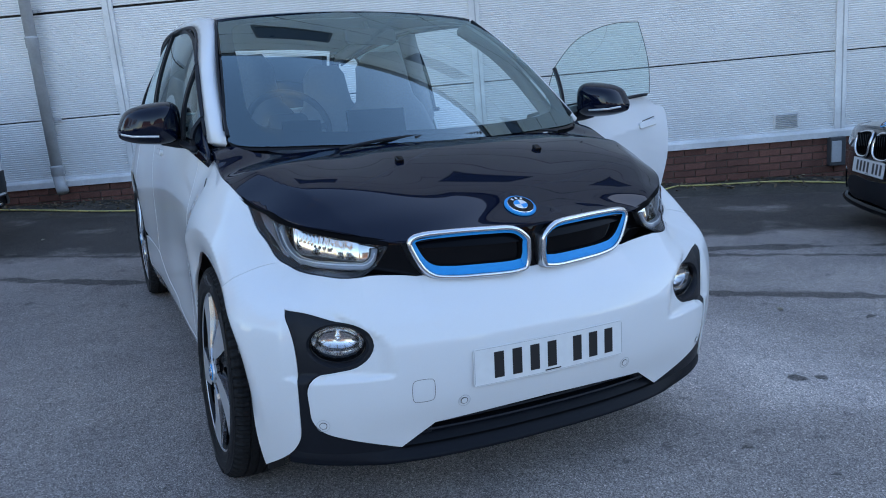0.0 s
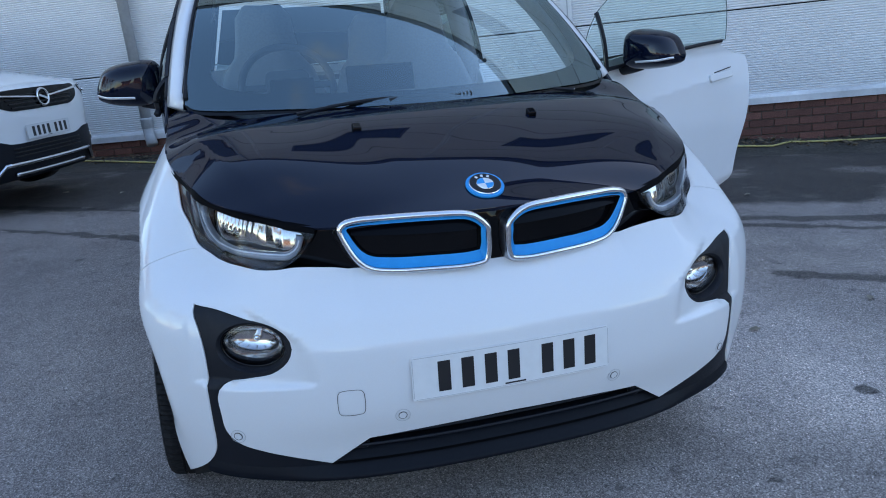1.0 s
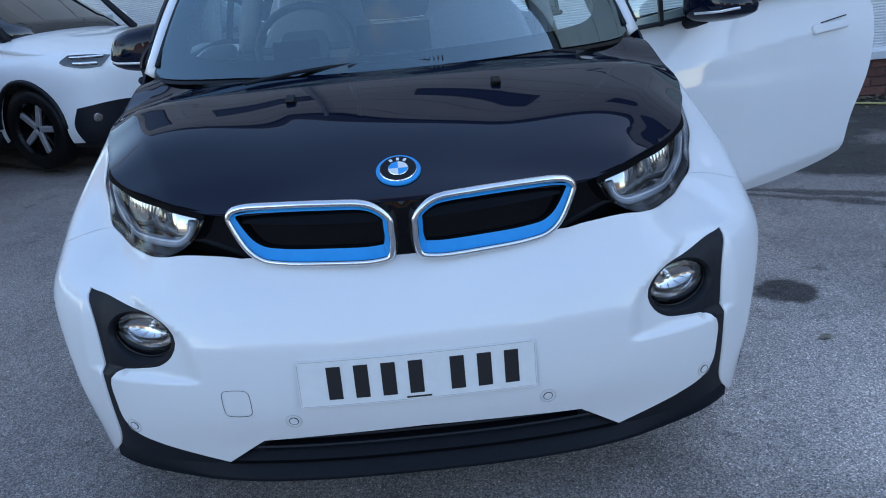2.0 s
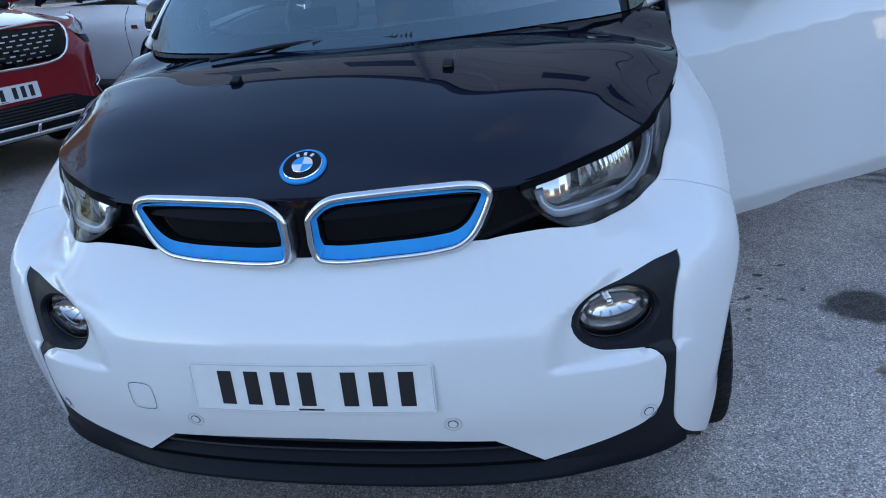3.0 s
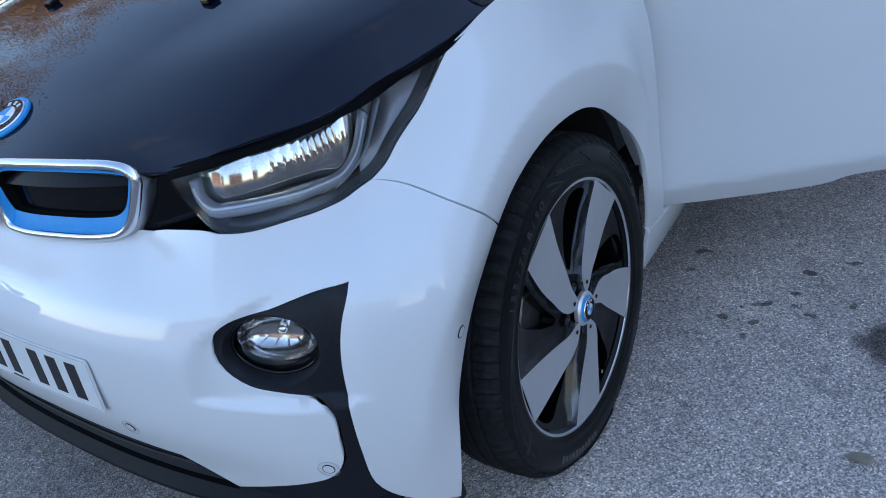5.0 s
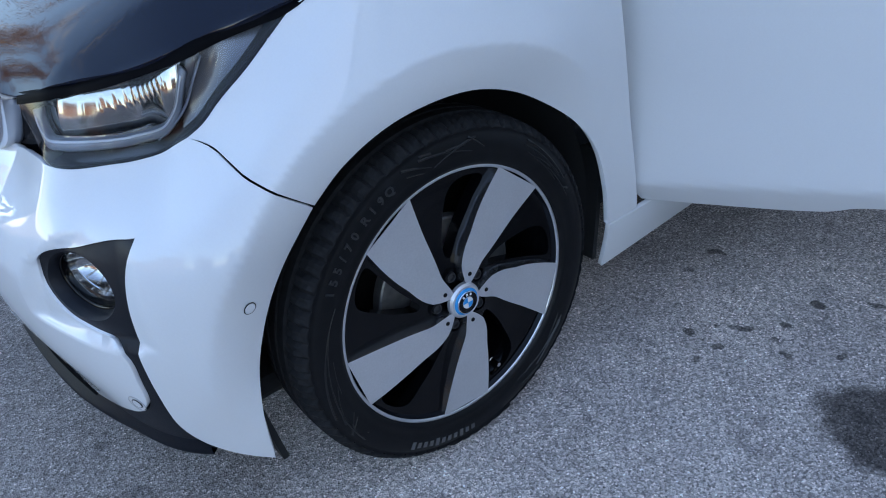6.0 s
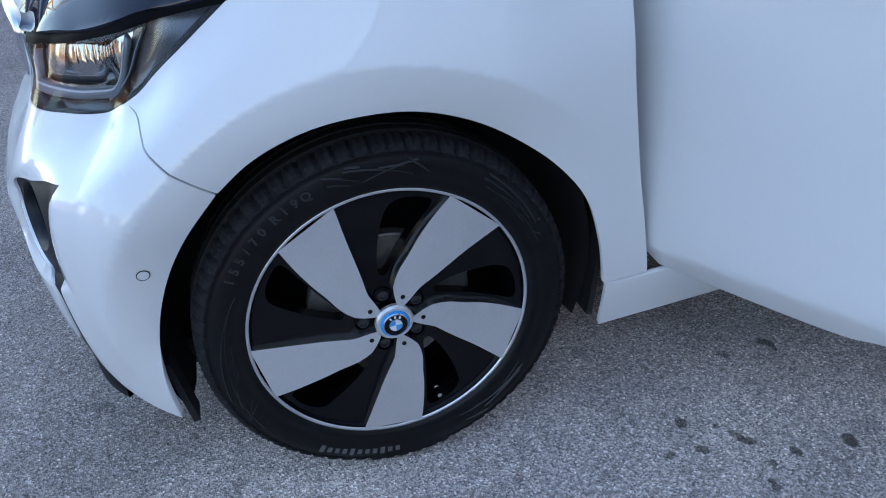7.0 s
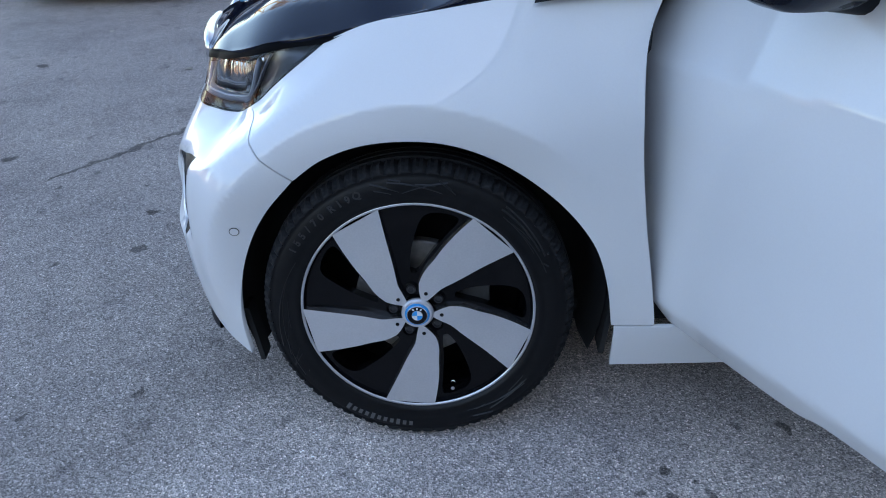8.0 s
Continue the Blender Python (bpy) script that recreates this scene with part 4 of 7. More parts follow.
def fog_corner(car, side):
    mir = dict(only_mirror=side < 0)
    k = (-1, 1, 1) if side < 0 else (1, 1, 1)
    edge = [(.793, .661, 1)] + BLADE + [(.80, .225, 1), (.62, .215), (.46, .21, 1), (.462, .234, 1), (.55, .258), (.63, .286), (.692, .314), (.720, .352), (.7255, .40), (.726, .448)] + [(s + (.004 if i == 0 else 0), z) for i, (s, z) in enumerate(FOG_RING)]
    trim = thing("fog_lamp_panel")
    trim.parent = car
    tagged(trim, label="matt black plastic corner panel with oval fog lamp")
    hole = ellipse(.636, .558, .089, .059, 40, .12)
    panel("panel", BLACK_PLASTIC, trim, lambda s, z: belt(s, z, -.005), run(edge), holes=[hole], step=.011, **mir)
    base = belt(*ellipse(.632, .564, .1, .06).T).mean(0)

    def flat(a, b, deep, up=0.0):  # loops that go from the skin to a plane facing forwards
        e = ellipse(.636, .558, a, b, 40, .12)
        q = belt(*e.T, -.005)
        fl = np.stack((base[0] + (e[:, 0] - .632) * .93, np.full(40, base[1]) + (e[:, 0] - .632) * .30, e[:, 1]), 1)
        w = min(1, deep / .03)
        return (q * (1 - w) + fl * w + np.array((-.35, .94, 0)) * deep + np.array((0, 0, up))) * k
    loft("sleeve", BLACK_PLASTIC, trim, [flat(.089, .059, 0), flat(.086, .0565, .004), flat(.081, .053, .012), flat(.080, .052, .03)])
    fog = part("fog_lamp", bmesh_cap(flat(.079, .051, .075)), GLOSS_BLACK, trim)
    loft("cone", GLOSS_BLACK, fog, [flat(.079, .051, .022), flat(.076, .048, .028, .001), flat(.073, .042, .032, .006)])
    deep = [(.073, .042, .0315, .006), (.069, .039, .041, .006), (.058, .033, .052, .006), (.040, .023, .060, .007), (.014, .009, .064, .008)]
    loft("bowl", FOG_CHROME, fog, [flat(*d) for d in deep], caps=(False, True))
    for i in range(3, 38, 3):   # ribs of the reflector
        part("reflector_rib", tube_bm([tuple(flat(a * .985, b * .985, c_ - .0005, u)[i]) for a, b, c_, u in deep[:-1]], .0011, 4), FOG_CHROME, fog, smooth=True)
    part("bulb_shield", lathe_bm([(1e-5, .014), (.006, .013), (.009, .008), (.010, 0)], 16, None, Matrix.Translation(Vector(tuple(flat(.002, .002, .064, .006).mean(0)))) @ pose(0, 0, 0, 90, 0, 20 * side)), CHROME, fog, smooth=True)
    loft("bezel", GLOSS_BLACK, fog, [flat(.0815, .0530, .021), flat(.079, .0513, .018), flat(.0765, .0495, .022)])
    for a in (-.5, .25, .6):
        xs = flat(.070 * abs(math.cos(a)), .040, .040, .006)
        ring = [tuple(q) for q in (xs[3:18] if a > 0 else xs[23:38])]
        part("facet_line", tube_bm(ring, .0009, 4), CHROME, fog)
    e = [flat(.0785, .0508, .022), flat(.060, .039, .0185), flat(.030, .020, .0165), flat(.002, .0013, .016)]
    g = loft("glass", LENS, fog, e, caps=(False, True))
    g.visible_shadow = False


def bmesh_cap(loop):
    bm = bmesh.new()
    bm.faces.new([bm.verts.new(p) for p in loop])
    return bm


def lip(car):
    prof = [(-.06, .268), (-.022, .262), (-.012, .252), (.015, .207), (.0195, .203), (.0215, .198), (.019, .192), (.010, .189), (-.12, .187)]
    s = np.concatenate((-np.linspace(.80, .02, 40), np.linspace(0, .80, 41)))
    loops = []
    for p, z in prof:
        fade = .04 + .96 * ease((.66 - np.abs(s)) / .30)
        rise = np.maximum(np.abs(s) - .52, 0) * .115
        q = belt(np.abs(s), np.full(len(s), z) + rise, 0.0)
        g = belt(np.abs(s), np.full(len(s), .215) + rise, 0.0)
        nrm = belt(np.abs(s), np.full(len(s), .215), .01) - belt(np.abs(s), np.full(len(s), .215), 0.0)
        r = g + nrm / .01 * (p * np.where(p > 0, fade, 1))[:, None] if p > 0 else g + nrm / .01 * p
        r[:, 2] = z + rise
        r[:, 0] *= np.where(s < 0, -1, 1)
        loops.append(r)
    loft("front_lip", LIP_BLACK, car, loops, "matt black plastic lower lip", closed=False)
    # intake
    intake = thing("lower_intake")
    intake.parent = car
    tagged(intake, label="black lower intake with level slats")
    s = np.linspace(-.47, .47, 48)
    a, b = np.abs(s), np.where(s < 0, -1, 1)
    lp = []
    for p, z in ((-.01, .335), (-.09, .33), (-.09, .235), (-.01, .235)):
        q = belt(a, np.full(48, .30), p)
        q[:, 2] = z
        q[:, 0] *= b
        lp.append(q)
    loft("duct", DARK_VOID, intake, lp, closed=False)
    for z, p, l in ((.300, -.014, .37), (.281, -.008, .39)):
        pts = []
        for t in np.linspace(-l, l, 30):
            q = belt([abs(t)], [.30], p)[0]
            pts.append((q[0] if t > 0 else -q[0], q[1], z))
        bm = tube_bm(pts, .0038, 6)
        part("slat", bm, BLACK_PLASTIC, intake)
    for side in (1, -1):
        q = belt([.395], [.30], -.02)[0]
        part("end_block", box_bm((.05, .03, .04), pose(q[0] * side, q[1] + .012, .283, 0, 0, 20 * side)), BLACK_PLASTIC, intake, bevel=.01)


def plate_on(car, m, ink=INK, back=PLATE_WHITE, marks=7, bow=0.0):
    """Number plate 520 x 111 with plain bars for its characters; bow: how far it follows a curved bumper."""
    def curved(bm):
        for k in range(-12, 13) if bow else ():
            bmesh.ops.bisect_plane(bm, geom=bm.verts[:] + bm.edges[:] + bm.faces[:], plane_co=(k * .02, 0, 0), plane_no=(1, 0, 0))
        for v in bm.verts:
            v.co.y += bow * v.co.x ** 2
        return bm
    base = part("number_plate", curved(rounded_bm(.52, .111, .003, .008, m)), back, car, "white number plate with plain black bars")
    rim_ = bmesh.new()
    for x, y, w, h in ((0, .0525, .505, .0012), (0, -.0525, .505, .0012), (.257, 0, .0012, .096), (-.257, 0, .0012, .096)):
        box_bm((w, h, .0006), m @ Matrix.Translation((x, y, .0018)), rim_)
    part("border_line", curved(rim_), COLLAR, base)
    x = -.205
    for i in range(marks):
        w = .050
        part("character", curved(box_bm((w * .62, .077, .0008), m @ Matrix.Translation((x + w / 2, 0, .0019)))), ink, base)
        x += .059 if i != 3 else .090
    part("maker_line", curved(box_bm((.055, .004, .0006), m @ Matrix.Translation((.0, -.0475, .0018)))), ink, base)
    return base


def rounded_bm(w, h, d, r, m=None, n=5):
    """A flat slab with rounded corners, facing local z."""
    bm = bmesh.new()
    loop = []
    for cx, cy, a in ((w / 2 - r, h / 2 - r, 0), (-w / 2 + r, h / 2 - r, 90), (-w / 2 + r, -h / 2 + r, 180), (w / 2 - r, -h / 2 + r, 270)):
        for i in range(n + 1):
            t = radians(a + 90 * i / n)
            loop.append((cx + r * math.cos(t), cy + r * math.sin(t)))
    m = m or Matrix()
    lo = [bm.verts.new(m @ Vector((x, y, -d / 2))) for x, y in loop]
    hi = [bm.verts.new(m @ Vector((x, y, d / 2))) for x, y in loop]
    bm.faces.new(hi)
    bm.faces.new(lo[::-1])
    for i in range(len(loop)):
        j = (i + 1) % len(loop)
        bm.faces.new((lo[i], lo[j], hi[j], hi[i]))
    return bm


def rounded_bm_into(bm, *how):
    """Add a rounded slab to bm."""
    other = rounded_bm(*how)
    me = bpy.data.meshes.new("slab")
    other.to_mesh(me)
    other.free()
    bm.from_mesh(me)
    bpy.data.meshes.remove(me)


def small_fittings(car):
    plate_on(car, pose(0, -.6790, .4565, 88, 0, 0), bow=.115)
    for s, z in ((.285, .362), (.688, .338), (.946, .537)):
        for side in (1, -1):
            m = on_belt(s, z, .0006, side)
            b = part("parking_sensor", disc_bm(.0094, .0014, 24, m), SENSOR, car)
            part("gap", disc_bm(.0108, .0012, 24, m, r0=.0095), GAP, b)
            if s < .9:
                part("collar", disc_bm(.0185, .0007, 28, m, r0=.0176), COLLAR, b)
    # short dark slot on the driver's side wing
    part("wing_slot", rounded_bm(.052, .007, .002, .003, on_belt(1.575, .936, .0004, -1) @ pose(0, 0, 0, 0, 0, -28)), GAP, car)
    # towing eye cover: a thin square line
    m = on_belt(.405, .414, .0004, -1)
    loop = run([(-.031, -.026), (-.026, -.032), (.026, -.032), (.031, -.026), (.031, .026), (.026, .032), (-.026, .032), (-.031, .026)], .01)
    bm = bmesh.new()
    o = [bm.verts.new(m @ Vector((*p, .0005))) for p in loop]
    i2 = [bm.verts.new(m @ Vector((*p, .0005))) for p in shrink(loop, .0013)]
    for i in range(len(o)):
        j = (i + 1) % len(o)
        bm.faces.new((o[i], o[j], i2[j], i2[i]))
    part("towing_cover", bm, GAP, car)
    # washer jets
    for side in (1, -1):
        q = hood_form([.259 * side], [-.2])[0]
        bm = box_bm((.024, .026, .011), pose(q[0], q[1], q[2] + .004, 12, 0, 0))
        for v in bm.verts:
            if v.co.z > q[2] + .005 and v.co.y > q[1]:
                v.co.z += .006
        part("washer_jet", bm, GLOSS_BLACK, car, bevel=.003)
    # wipers: resting at the foot of the windscreen
    def sweep_line(x0, x1, y0, y1, n=16):
        out = []
        for i in range(n + 1):
            t = i / n
            x = x0 + (x1 - x0) * t
            y = y0 + (y1 - y0) * t + .02 * math.sin(math.pi * t)
            out.append((x, y, float(hood_form([x], [min(y, .03)])[0][2]) + .009 + .006 * math.sin(math.pi * t)))
        return out
    w = part("wiper", tube_bm(sweep_line(-.40, .10, -.035, -.02), .0055, 6), BLACK_PLASTIC, car)
    part("arm", tube_bm([(p[0], p[1] + .012, p[2] + .003) for p in sweep_line(-.12, .16, -.03, .0)], .007, 6), BLACK_PLASTIC, w)
    w = part("wiper", tube_bm(sweep_line(.05, .52, .0, .06), .0055, 6), BLACK_PLASTIC, car)
    for i in range(5):
        part("vent_fin", box_bm((.004, .04, .02), pose(.09 + i * .012, .0, 1.058, 20, 0, 0)), BLACK_PLASTIC, w)


LIP_BLACK = shader("lip_black", (.0045, .0060, .0100), .5, spec=.14, speck=.12, scale=90, bump=.2, bump_scale=900)
COLLAR = shader("sensor_collar", (.42, .43, .45), .35, coat=.8)
LIGHT_GUIDE = shader("light_guide", (.21, .23, .27), .3, coat=.5, speck=.05)
SLAT_BLACK = shader("slat_black", (.0015, .002, .004), .3, coat=.10, spec=.05)
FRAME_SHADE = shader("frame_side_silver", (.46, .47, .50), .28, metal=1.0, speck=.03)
LAMP_SATIN = shader("lamp_reflector", (.52, .515, .50), .10, metal=1.0, speck=.1, scale=300)
FOG_CHROME = shader("fog_reflector", (.58, .57, .56), .15, metal=1.0, speck=.15, scale=300)
SEAL_BLACK = shader("seal_black", (.002, .002, .003), .6, spec=.05)
LAMP_FILL = shader("lamp_fill", (.11, .115, .13), .25, metal=.6, coat=.3)
GUIDE_CORE = shader("light_guide_core", (.60, .63, .68), .25, coat=.5)
nose(car)
lip(car)
for _side in (1, -1):
    headlamp(car, _side)
    fog_corner(car, _side)
small_fittings(car)


# ---- wheels: narrow 19 inch turbine alloys ----
WHEEL = Matrix(((0, 0, 1, 0), (1, 0, 0, 0), (0, 1, 0, 0), (0, 0, 0, 1)))  # local x rearwards, y up, z outwards


def tyre_mesh(flat=.341):
    prof = [(.240, -.055), (.262, -.068), (.295, -.077), (.325, -.074), (.338, -.066), (.3445, -.052), (.346, -.034), (.340, -.032), (.340, -.027), (.3465, -.025), (.347, -.004), (.341, -.002), (.341, .003), (.347, .005),
            (.3465, .024), (.340, .026), (.340, .031), (.346, .033), (.3445, .052), (.3395, .0635), (.332, .071), (.3265, .0735), (.325, .0715), (.318, .0755), (.300, .0785), (.285, .0775), (.275, .0745), (.270, .0765), (.2625, .0725), (.258, .066), (.250, .060)]
    steps = 288
    v, f = [], []
    for k in range(steps):
        a = 2 * math.pi * k / steps
        cut, sipe = k % 4 == 0, k % 4 == 2
        for r, h in prof:
            if .033 <= h <= .0715 and r > .33:
                r -= .0075 if cut else (.0022 if sipe and h < .066 else 0)
            if -.06 < h < -.034 and cut:
                r -= .005
            x, y = r * math.cos(a), r * math.sin(a)
            v.append((x, max(y, -flat), h + (.004 if y < -.32 and h > .07 else 0)))
    n = len(prof)
    for k in range(steps):
        for j in range(n - 1):
            a, b = k * n + j, ((k + 1) % steps) * n + j
            f.append((a, b, b + 1, a + 1))
    return v, f


def polar(rel, r, h=0.0):
    return (r * math.cos(rel), r * math.sin(rel), h)


def make_wheel():
    wheel = thing("wheel")
    tagged(wheel, label="slim tyre on a black and silver alloy wheel")
    v, f = tyre_mesh()
    me = mesh_of("tyre", v, f, RUBBER)
    me.polygons.foreach_set("use_smooth", [not 4 <= i % 30 <= 19 for i in range(len(me.polygons))])
    me.materials.append(TREAD)
    me.polygons.foreach_set("material_index", [1 if 4 <= i % 30 <= 20 else 0 for i in range(len(me.polygons))])
    tyre = part_mesh("tyre", me, wheel, "black rubber tyre with grooved tread")
    # raised pattern on the sidewall
    rnd = random.Random(5)
    for a0, a1 in ((72, 108), (20, 55), (150, 215), (-70, -35)):
        bm = bmesh.new()
        for i in range(7):
            b0, b1 = radians(rnd.uniform(a0, a1)), radians(rnd.uniform(a0, a1))
            r0, r1 = rnd.uniform(.285, .318), rnd.uniform(.285, .318)
            pts = [polar(b0 + (b1 - b0) * t, r0 + (r1 - r0) * t, .0775 - abs((r0 + (r1 - r0) * t) - .302) * .11) for t in np.linspace(0, 1, 14)]
            tube_bm(pts, .0026, 4, bm)
        part("sidewall_relief", bm, RUBBER_WORN, tyre)
    for txt, ang, step, r in (("155/70R19Q", 149, 3.9, .3035),):
        for i, ch in enumerate(txt):
            a = radians(ang - i * step - (1.6 if i > 5 else 0))
            cu = bpy.data.curves.new("letter", "FONT")
            cu.body, cu.size, cu.extrude, cu.align_x, cu.offset = ch, .0215, .0008, "CENTER", .0007
            tmp = bpy.data.objects.new("letter", cu)
            me = bpy.data.meshes.new_from_object(tmp)
            bpy.data.objects.remove(tmp)
            me.materials.append(RUBBER_MARK)
            ob = part_mesh("letter", me, tyre)
            ob.matrix_local = Matrix.Translation(polar(a, r - .008, .0783)) @ pose(0, 0, 0, 0, 0, math.degrees(a) - 90)
    for i in range(11):  # product name, as plain bars
        a = radians(-124 + i * 2.9)
        bm = box_bm((.0085, .0115 if i % 4 else .016, .0012), Matrix.Translation(polar(a, .304, .0787)) @ pose(0, 0, 0, 0, 0, math.degrees(a) - 90))
        part("mark", bm, RUBBER_PALE, tyre)
    rim = part("rim", lathe_bm([(.2535, .0660), (.2548, .0685), (.2592, .0688), (.2612, .0660), (.262, .058)], 96), RIM_EDGE, wheel, "silver rim edge", smooth=True)
    part("barrel", lathe_bm([(.2526, .0661), (.250, .060), (.240, .045), (.232, .02), (.226, -.04), (.24, -.068)], 72), WHEEL_BLACK, rim, smooth=True)
    # black dish with five windows
    mid = [radians(119.8 - 72 * k) for k in range(5)]
    holes = []
    for m in mid:
        w = [(.236, 19), (.238, 30), (.226, 37), (.165, 44), (.115, 49), (.092, 50), (.088, 45), (.104, 37), (.140, 29), (.19, 22)]
        holes.append(run([(r * math.cos(m + radians(d)), r * math.sin(m + radians(d))) for r, d in w], .008))
    t = np.linspace(0, 2 * math.pi, 100, endpoint=False)

    def dish(x, y):
        r = np.hypot(x, y)
        return np.stack((x, y, .052 + .010 * ease((.13 - r) / .09) + .006 * ease((r - .19) / .06)), 1)
    v, f, n = skin(dish, np.stack((.2515 * np.cos(t), .2515 * np.sin(t)), 1), holes=[h[::1] for h in holes], step=.018, flange=0)
    dish_ob = part_mesh("dish", mesh_of("dish", v, f, WHEEL_BLACK, n), wheel, "gloss black wheel dish")
    for h in holes:
        part_mesh("window_wall", mesh_of("window_wall", *walls(lambda k: (lambda x, y: dish(x, y) - np.array((0, 0, k))), h, .03), WHEEL_BLACK, None, False), dish_ob)

    def blade_form(deep):
        def form(x, y):
            r = np.hypot(x, y)
            return np.stack((x, y, .0685 + .0085 * ease((.2 - r) / .16) - deep), 1)
        return form
    for m in mid:
        lead = [(.256, 13.2), (.21, 17), (.165, 21.5), (.135, 25), (.11, 30.5), (.09, 35), (.074, 38), (.058, 37), (.044, 33), (.033, 26)]
        trail = [(.033, 10), (.044, 5), (.058, 2.5), (.08, .5), (.105, -4.5), (.135, -7.8), (.18, -10.3), (.256, -13)]
        pts = [(r * math.cos(m + radians(d)), r * math.sin(m + radians(d)), *([1] if (r == .256) else [])) for r, d in lead + trail]
        lp = run(pts, .01)
        v, f, n = skin(blade_form(0), lp, step=.02, flange=0)
        blade = part_mesh("spoke", mesh_of("spoke", v, f, MACHINED, n), wheel, "machined silver spoke")
        part_mesh("spoke_side", mesh_of("spoke_side", *walls(blade_form, lp, .024), SPOKE_SIDE, None, False), blade)
        a = m + radians(20)
        part("dot", disc_bm(.0043, .0014, 14, Matrix.Translation(polar(a, .0535, .0772))), WHEEL_BLACK, blade)
    hub = part("hub", disc_bm(.0355, .012, 48, Matrix.Translation((0, 0, .0700))), MACHINED, wheel)
    cap = thing("hub_cap")
    cap.parent = wheel
    roundel(cap, Matrix.Translation((0, 0, .0785)), .0275)
    for m in mid:  # bolts in their pockets, between the spokes
        a = m + radians(56)
        k = Matrix.Translation(polar(a, .0545, .040))
        b = part("wheel_bolt", lathe_bm([(1e-5, .022), (.006, .022), (.0075, .026), (.0095, .026), (.0105, .022), (.0105, 0)], 18, None, k), BOLT_GREY, wheel)
        part("pocket", lathe_bm([(.0150, .026), (.0165, .0255), (.0165, .0), (.0150, .0)], 24, None, k), WHEEL_BLACK, b)
    a = radians(-71)
    part("valve", lathe_bm([(1e-5, .026), (.0045, .026), (.0045, .004), (.006, .003), (.006, 0)], 12, None, Matrix.Translation(polar(a, .226, .035))), CHROME, wheel)
    disc = part("brake_disc", lathe_bm([(.06, .0), (.068, .012), (.142, .012), (.145, .009), (.145, -.012), (.06, -.012)], 64), CAST, wheel, "grey cast brake disc", smooth=False)
    part("caliper", box_bm((.07, .15, .05), pose(.125, .03, .0)), CAST_DARK, wheel, bevel=.01)
    part("hub_carrier", lathe_bm([(1e-5, .04), (.05, .04), (.07, .0), (.07, -.03), (.2, -.06), (.24, -.066)], 40), DARK_VOID, wheel)
    return wheel


def walls(form, loop, deep):
    a, b = form(0)(*loop.T), form(deep)(*shrink(loop, -.003).T)
    n = len(loop)
    return np.concatenate((a, b)), [(i, (i + 1) % n, n + (i + 1) % n, n + i) for i in range(n)]


RUBBER_MARK = shader("tyre_lettering", (.020, .021, .023), .4)
RUBBER_WORN = shader("tyre_relief", (.011, .0115, .0125), .38, spec=.3)
TREAD = shader("dusty_tread", (.0125, .0127, .0138), .75, spec=.15, speck=.35, scale=90, stain=.2, stain_scale=12)
BOLT_GREY = shader("bolt_grey", (.06, .06, .065), .28, metal=.7)
RUBBER_PALE = shader("tyre_marking", (.085, .085, .088), .6)
WHEEL_BLACK = shader("wheel_black", (.0022, .0022, .0030), .16, spec=.22, speck=.1, scale=120)
RIM_EDGE = shader("rim_edge", (.56, .57, .60), .3, metal=.7)
SPOKE_SIDE = shader("spoke_side", (.42, .42, .44), .12, metal=.95)
CAST = shader("cast_metal", (.20, .19, .18), .45, metal=.7, speck=.2, scale=60)
CAST_DARK = shader("cast_dark", (.05, .05, .05), .5, metal=.4, speck=.2)
wheel = make_wheel()
wheel.matrix_world = Matrix.Translation((.7935, 0, .3405)) @ pose(0, 0, 0, 0, -2.8, 0) @ WHEEL
wheel.parent = car
_turn = pose(0, 0, 0, 0, 0, 180)
for _x, _y, _m in ((-.7935, 0, pose(0, 0, 0, 0, 2.8, 0) @ _turn), (.788, 2.57, Matrix()), (-.788, 2.57, _turn)):
    copy_thing(wheel, Matrix.Translation((_x, _y, .3405)) @ _m @ WHEEL)


def arch_liner(x_side, y0):
    """Dark plastic wheelhouse."""
    bm = bmesh.new()
    m = Matrix.Translation((.0, y0, .345)) @ Matrix(((0, 0, x_side, 0), (1, 0, 0, 0), (0, 1, 0, 0), (0, 0, 0, 1)))
    lathe_bm([(.422, .790), (.415, .76), (.405, .72), (.40, .60), (.36, .56), (1e-5, .56)], 40, bm, m, radians(-22), radians(202))
    part("wheelhouse", bm, ARCH_BLACK, car, smooth=True)


ARCH_BLACK = shader("wheelhouse_black", (.005, .005, .0055), .75, speck=.2, bump=.3, bump_scale=150)
for _s in (1, -1):
    arch_liner(_s, 0)
    arch_liner(_s, 2.57)
    part("arch_flap", box_bm((.05, .012, .15), pose(.772 * _s, -.395, .235, 8, 0, 0)), ARCH_BLACK, car)
    part("arch_flap", box_bm((.06, .012, .26), pose(.785 * _s, .432, .325, -6, 0, 0)), ARCH_BLACK, car)
part("underbody", box_bm((1.30, 3.5, .06), pose(0, 1.25, .20)), ARCH_BLACK, car, bevel=.02)


# ---- windscreen, roof, flanks ----
def screen_form(x, t):
    """Windscreen: x across, t from its foot (0) to its top (1)."""
    x, t = np.asarray(x, float), np.asarray(t, float)
    xs = x * (.715 + (.588 - .715) * t) / .715
    q = xs ** 2
    y0, z0 = -.045 + .50 * q, 1.044 + .03 * q
    y1, z1 = .80 + .26 * q, 1.548 - .095 * q
    bow = np.sin(math.pi * np.clip(t, -.2, 1.2))
    return np.stack((xs, y0 + (y1 - y0) * t - .02 * bow, z0 + (z1 - z0) * t + .035 * bow), 1)


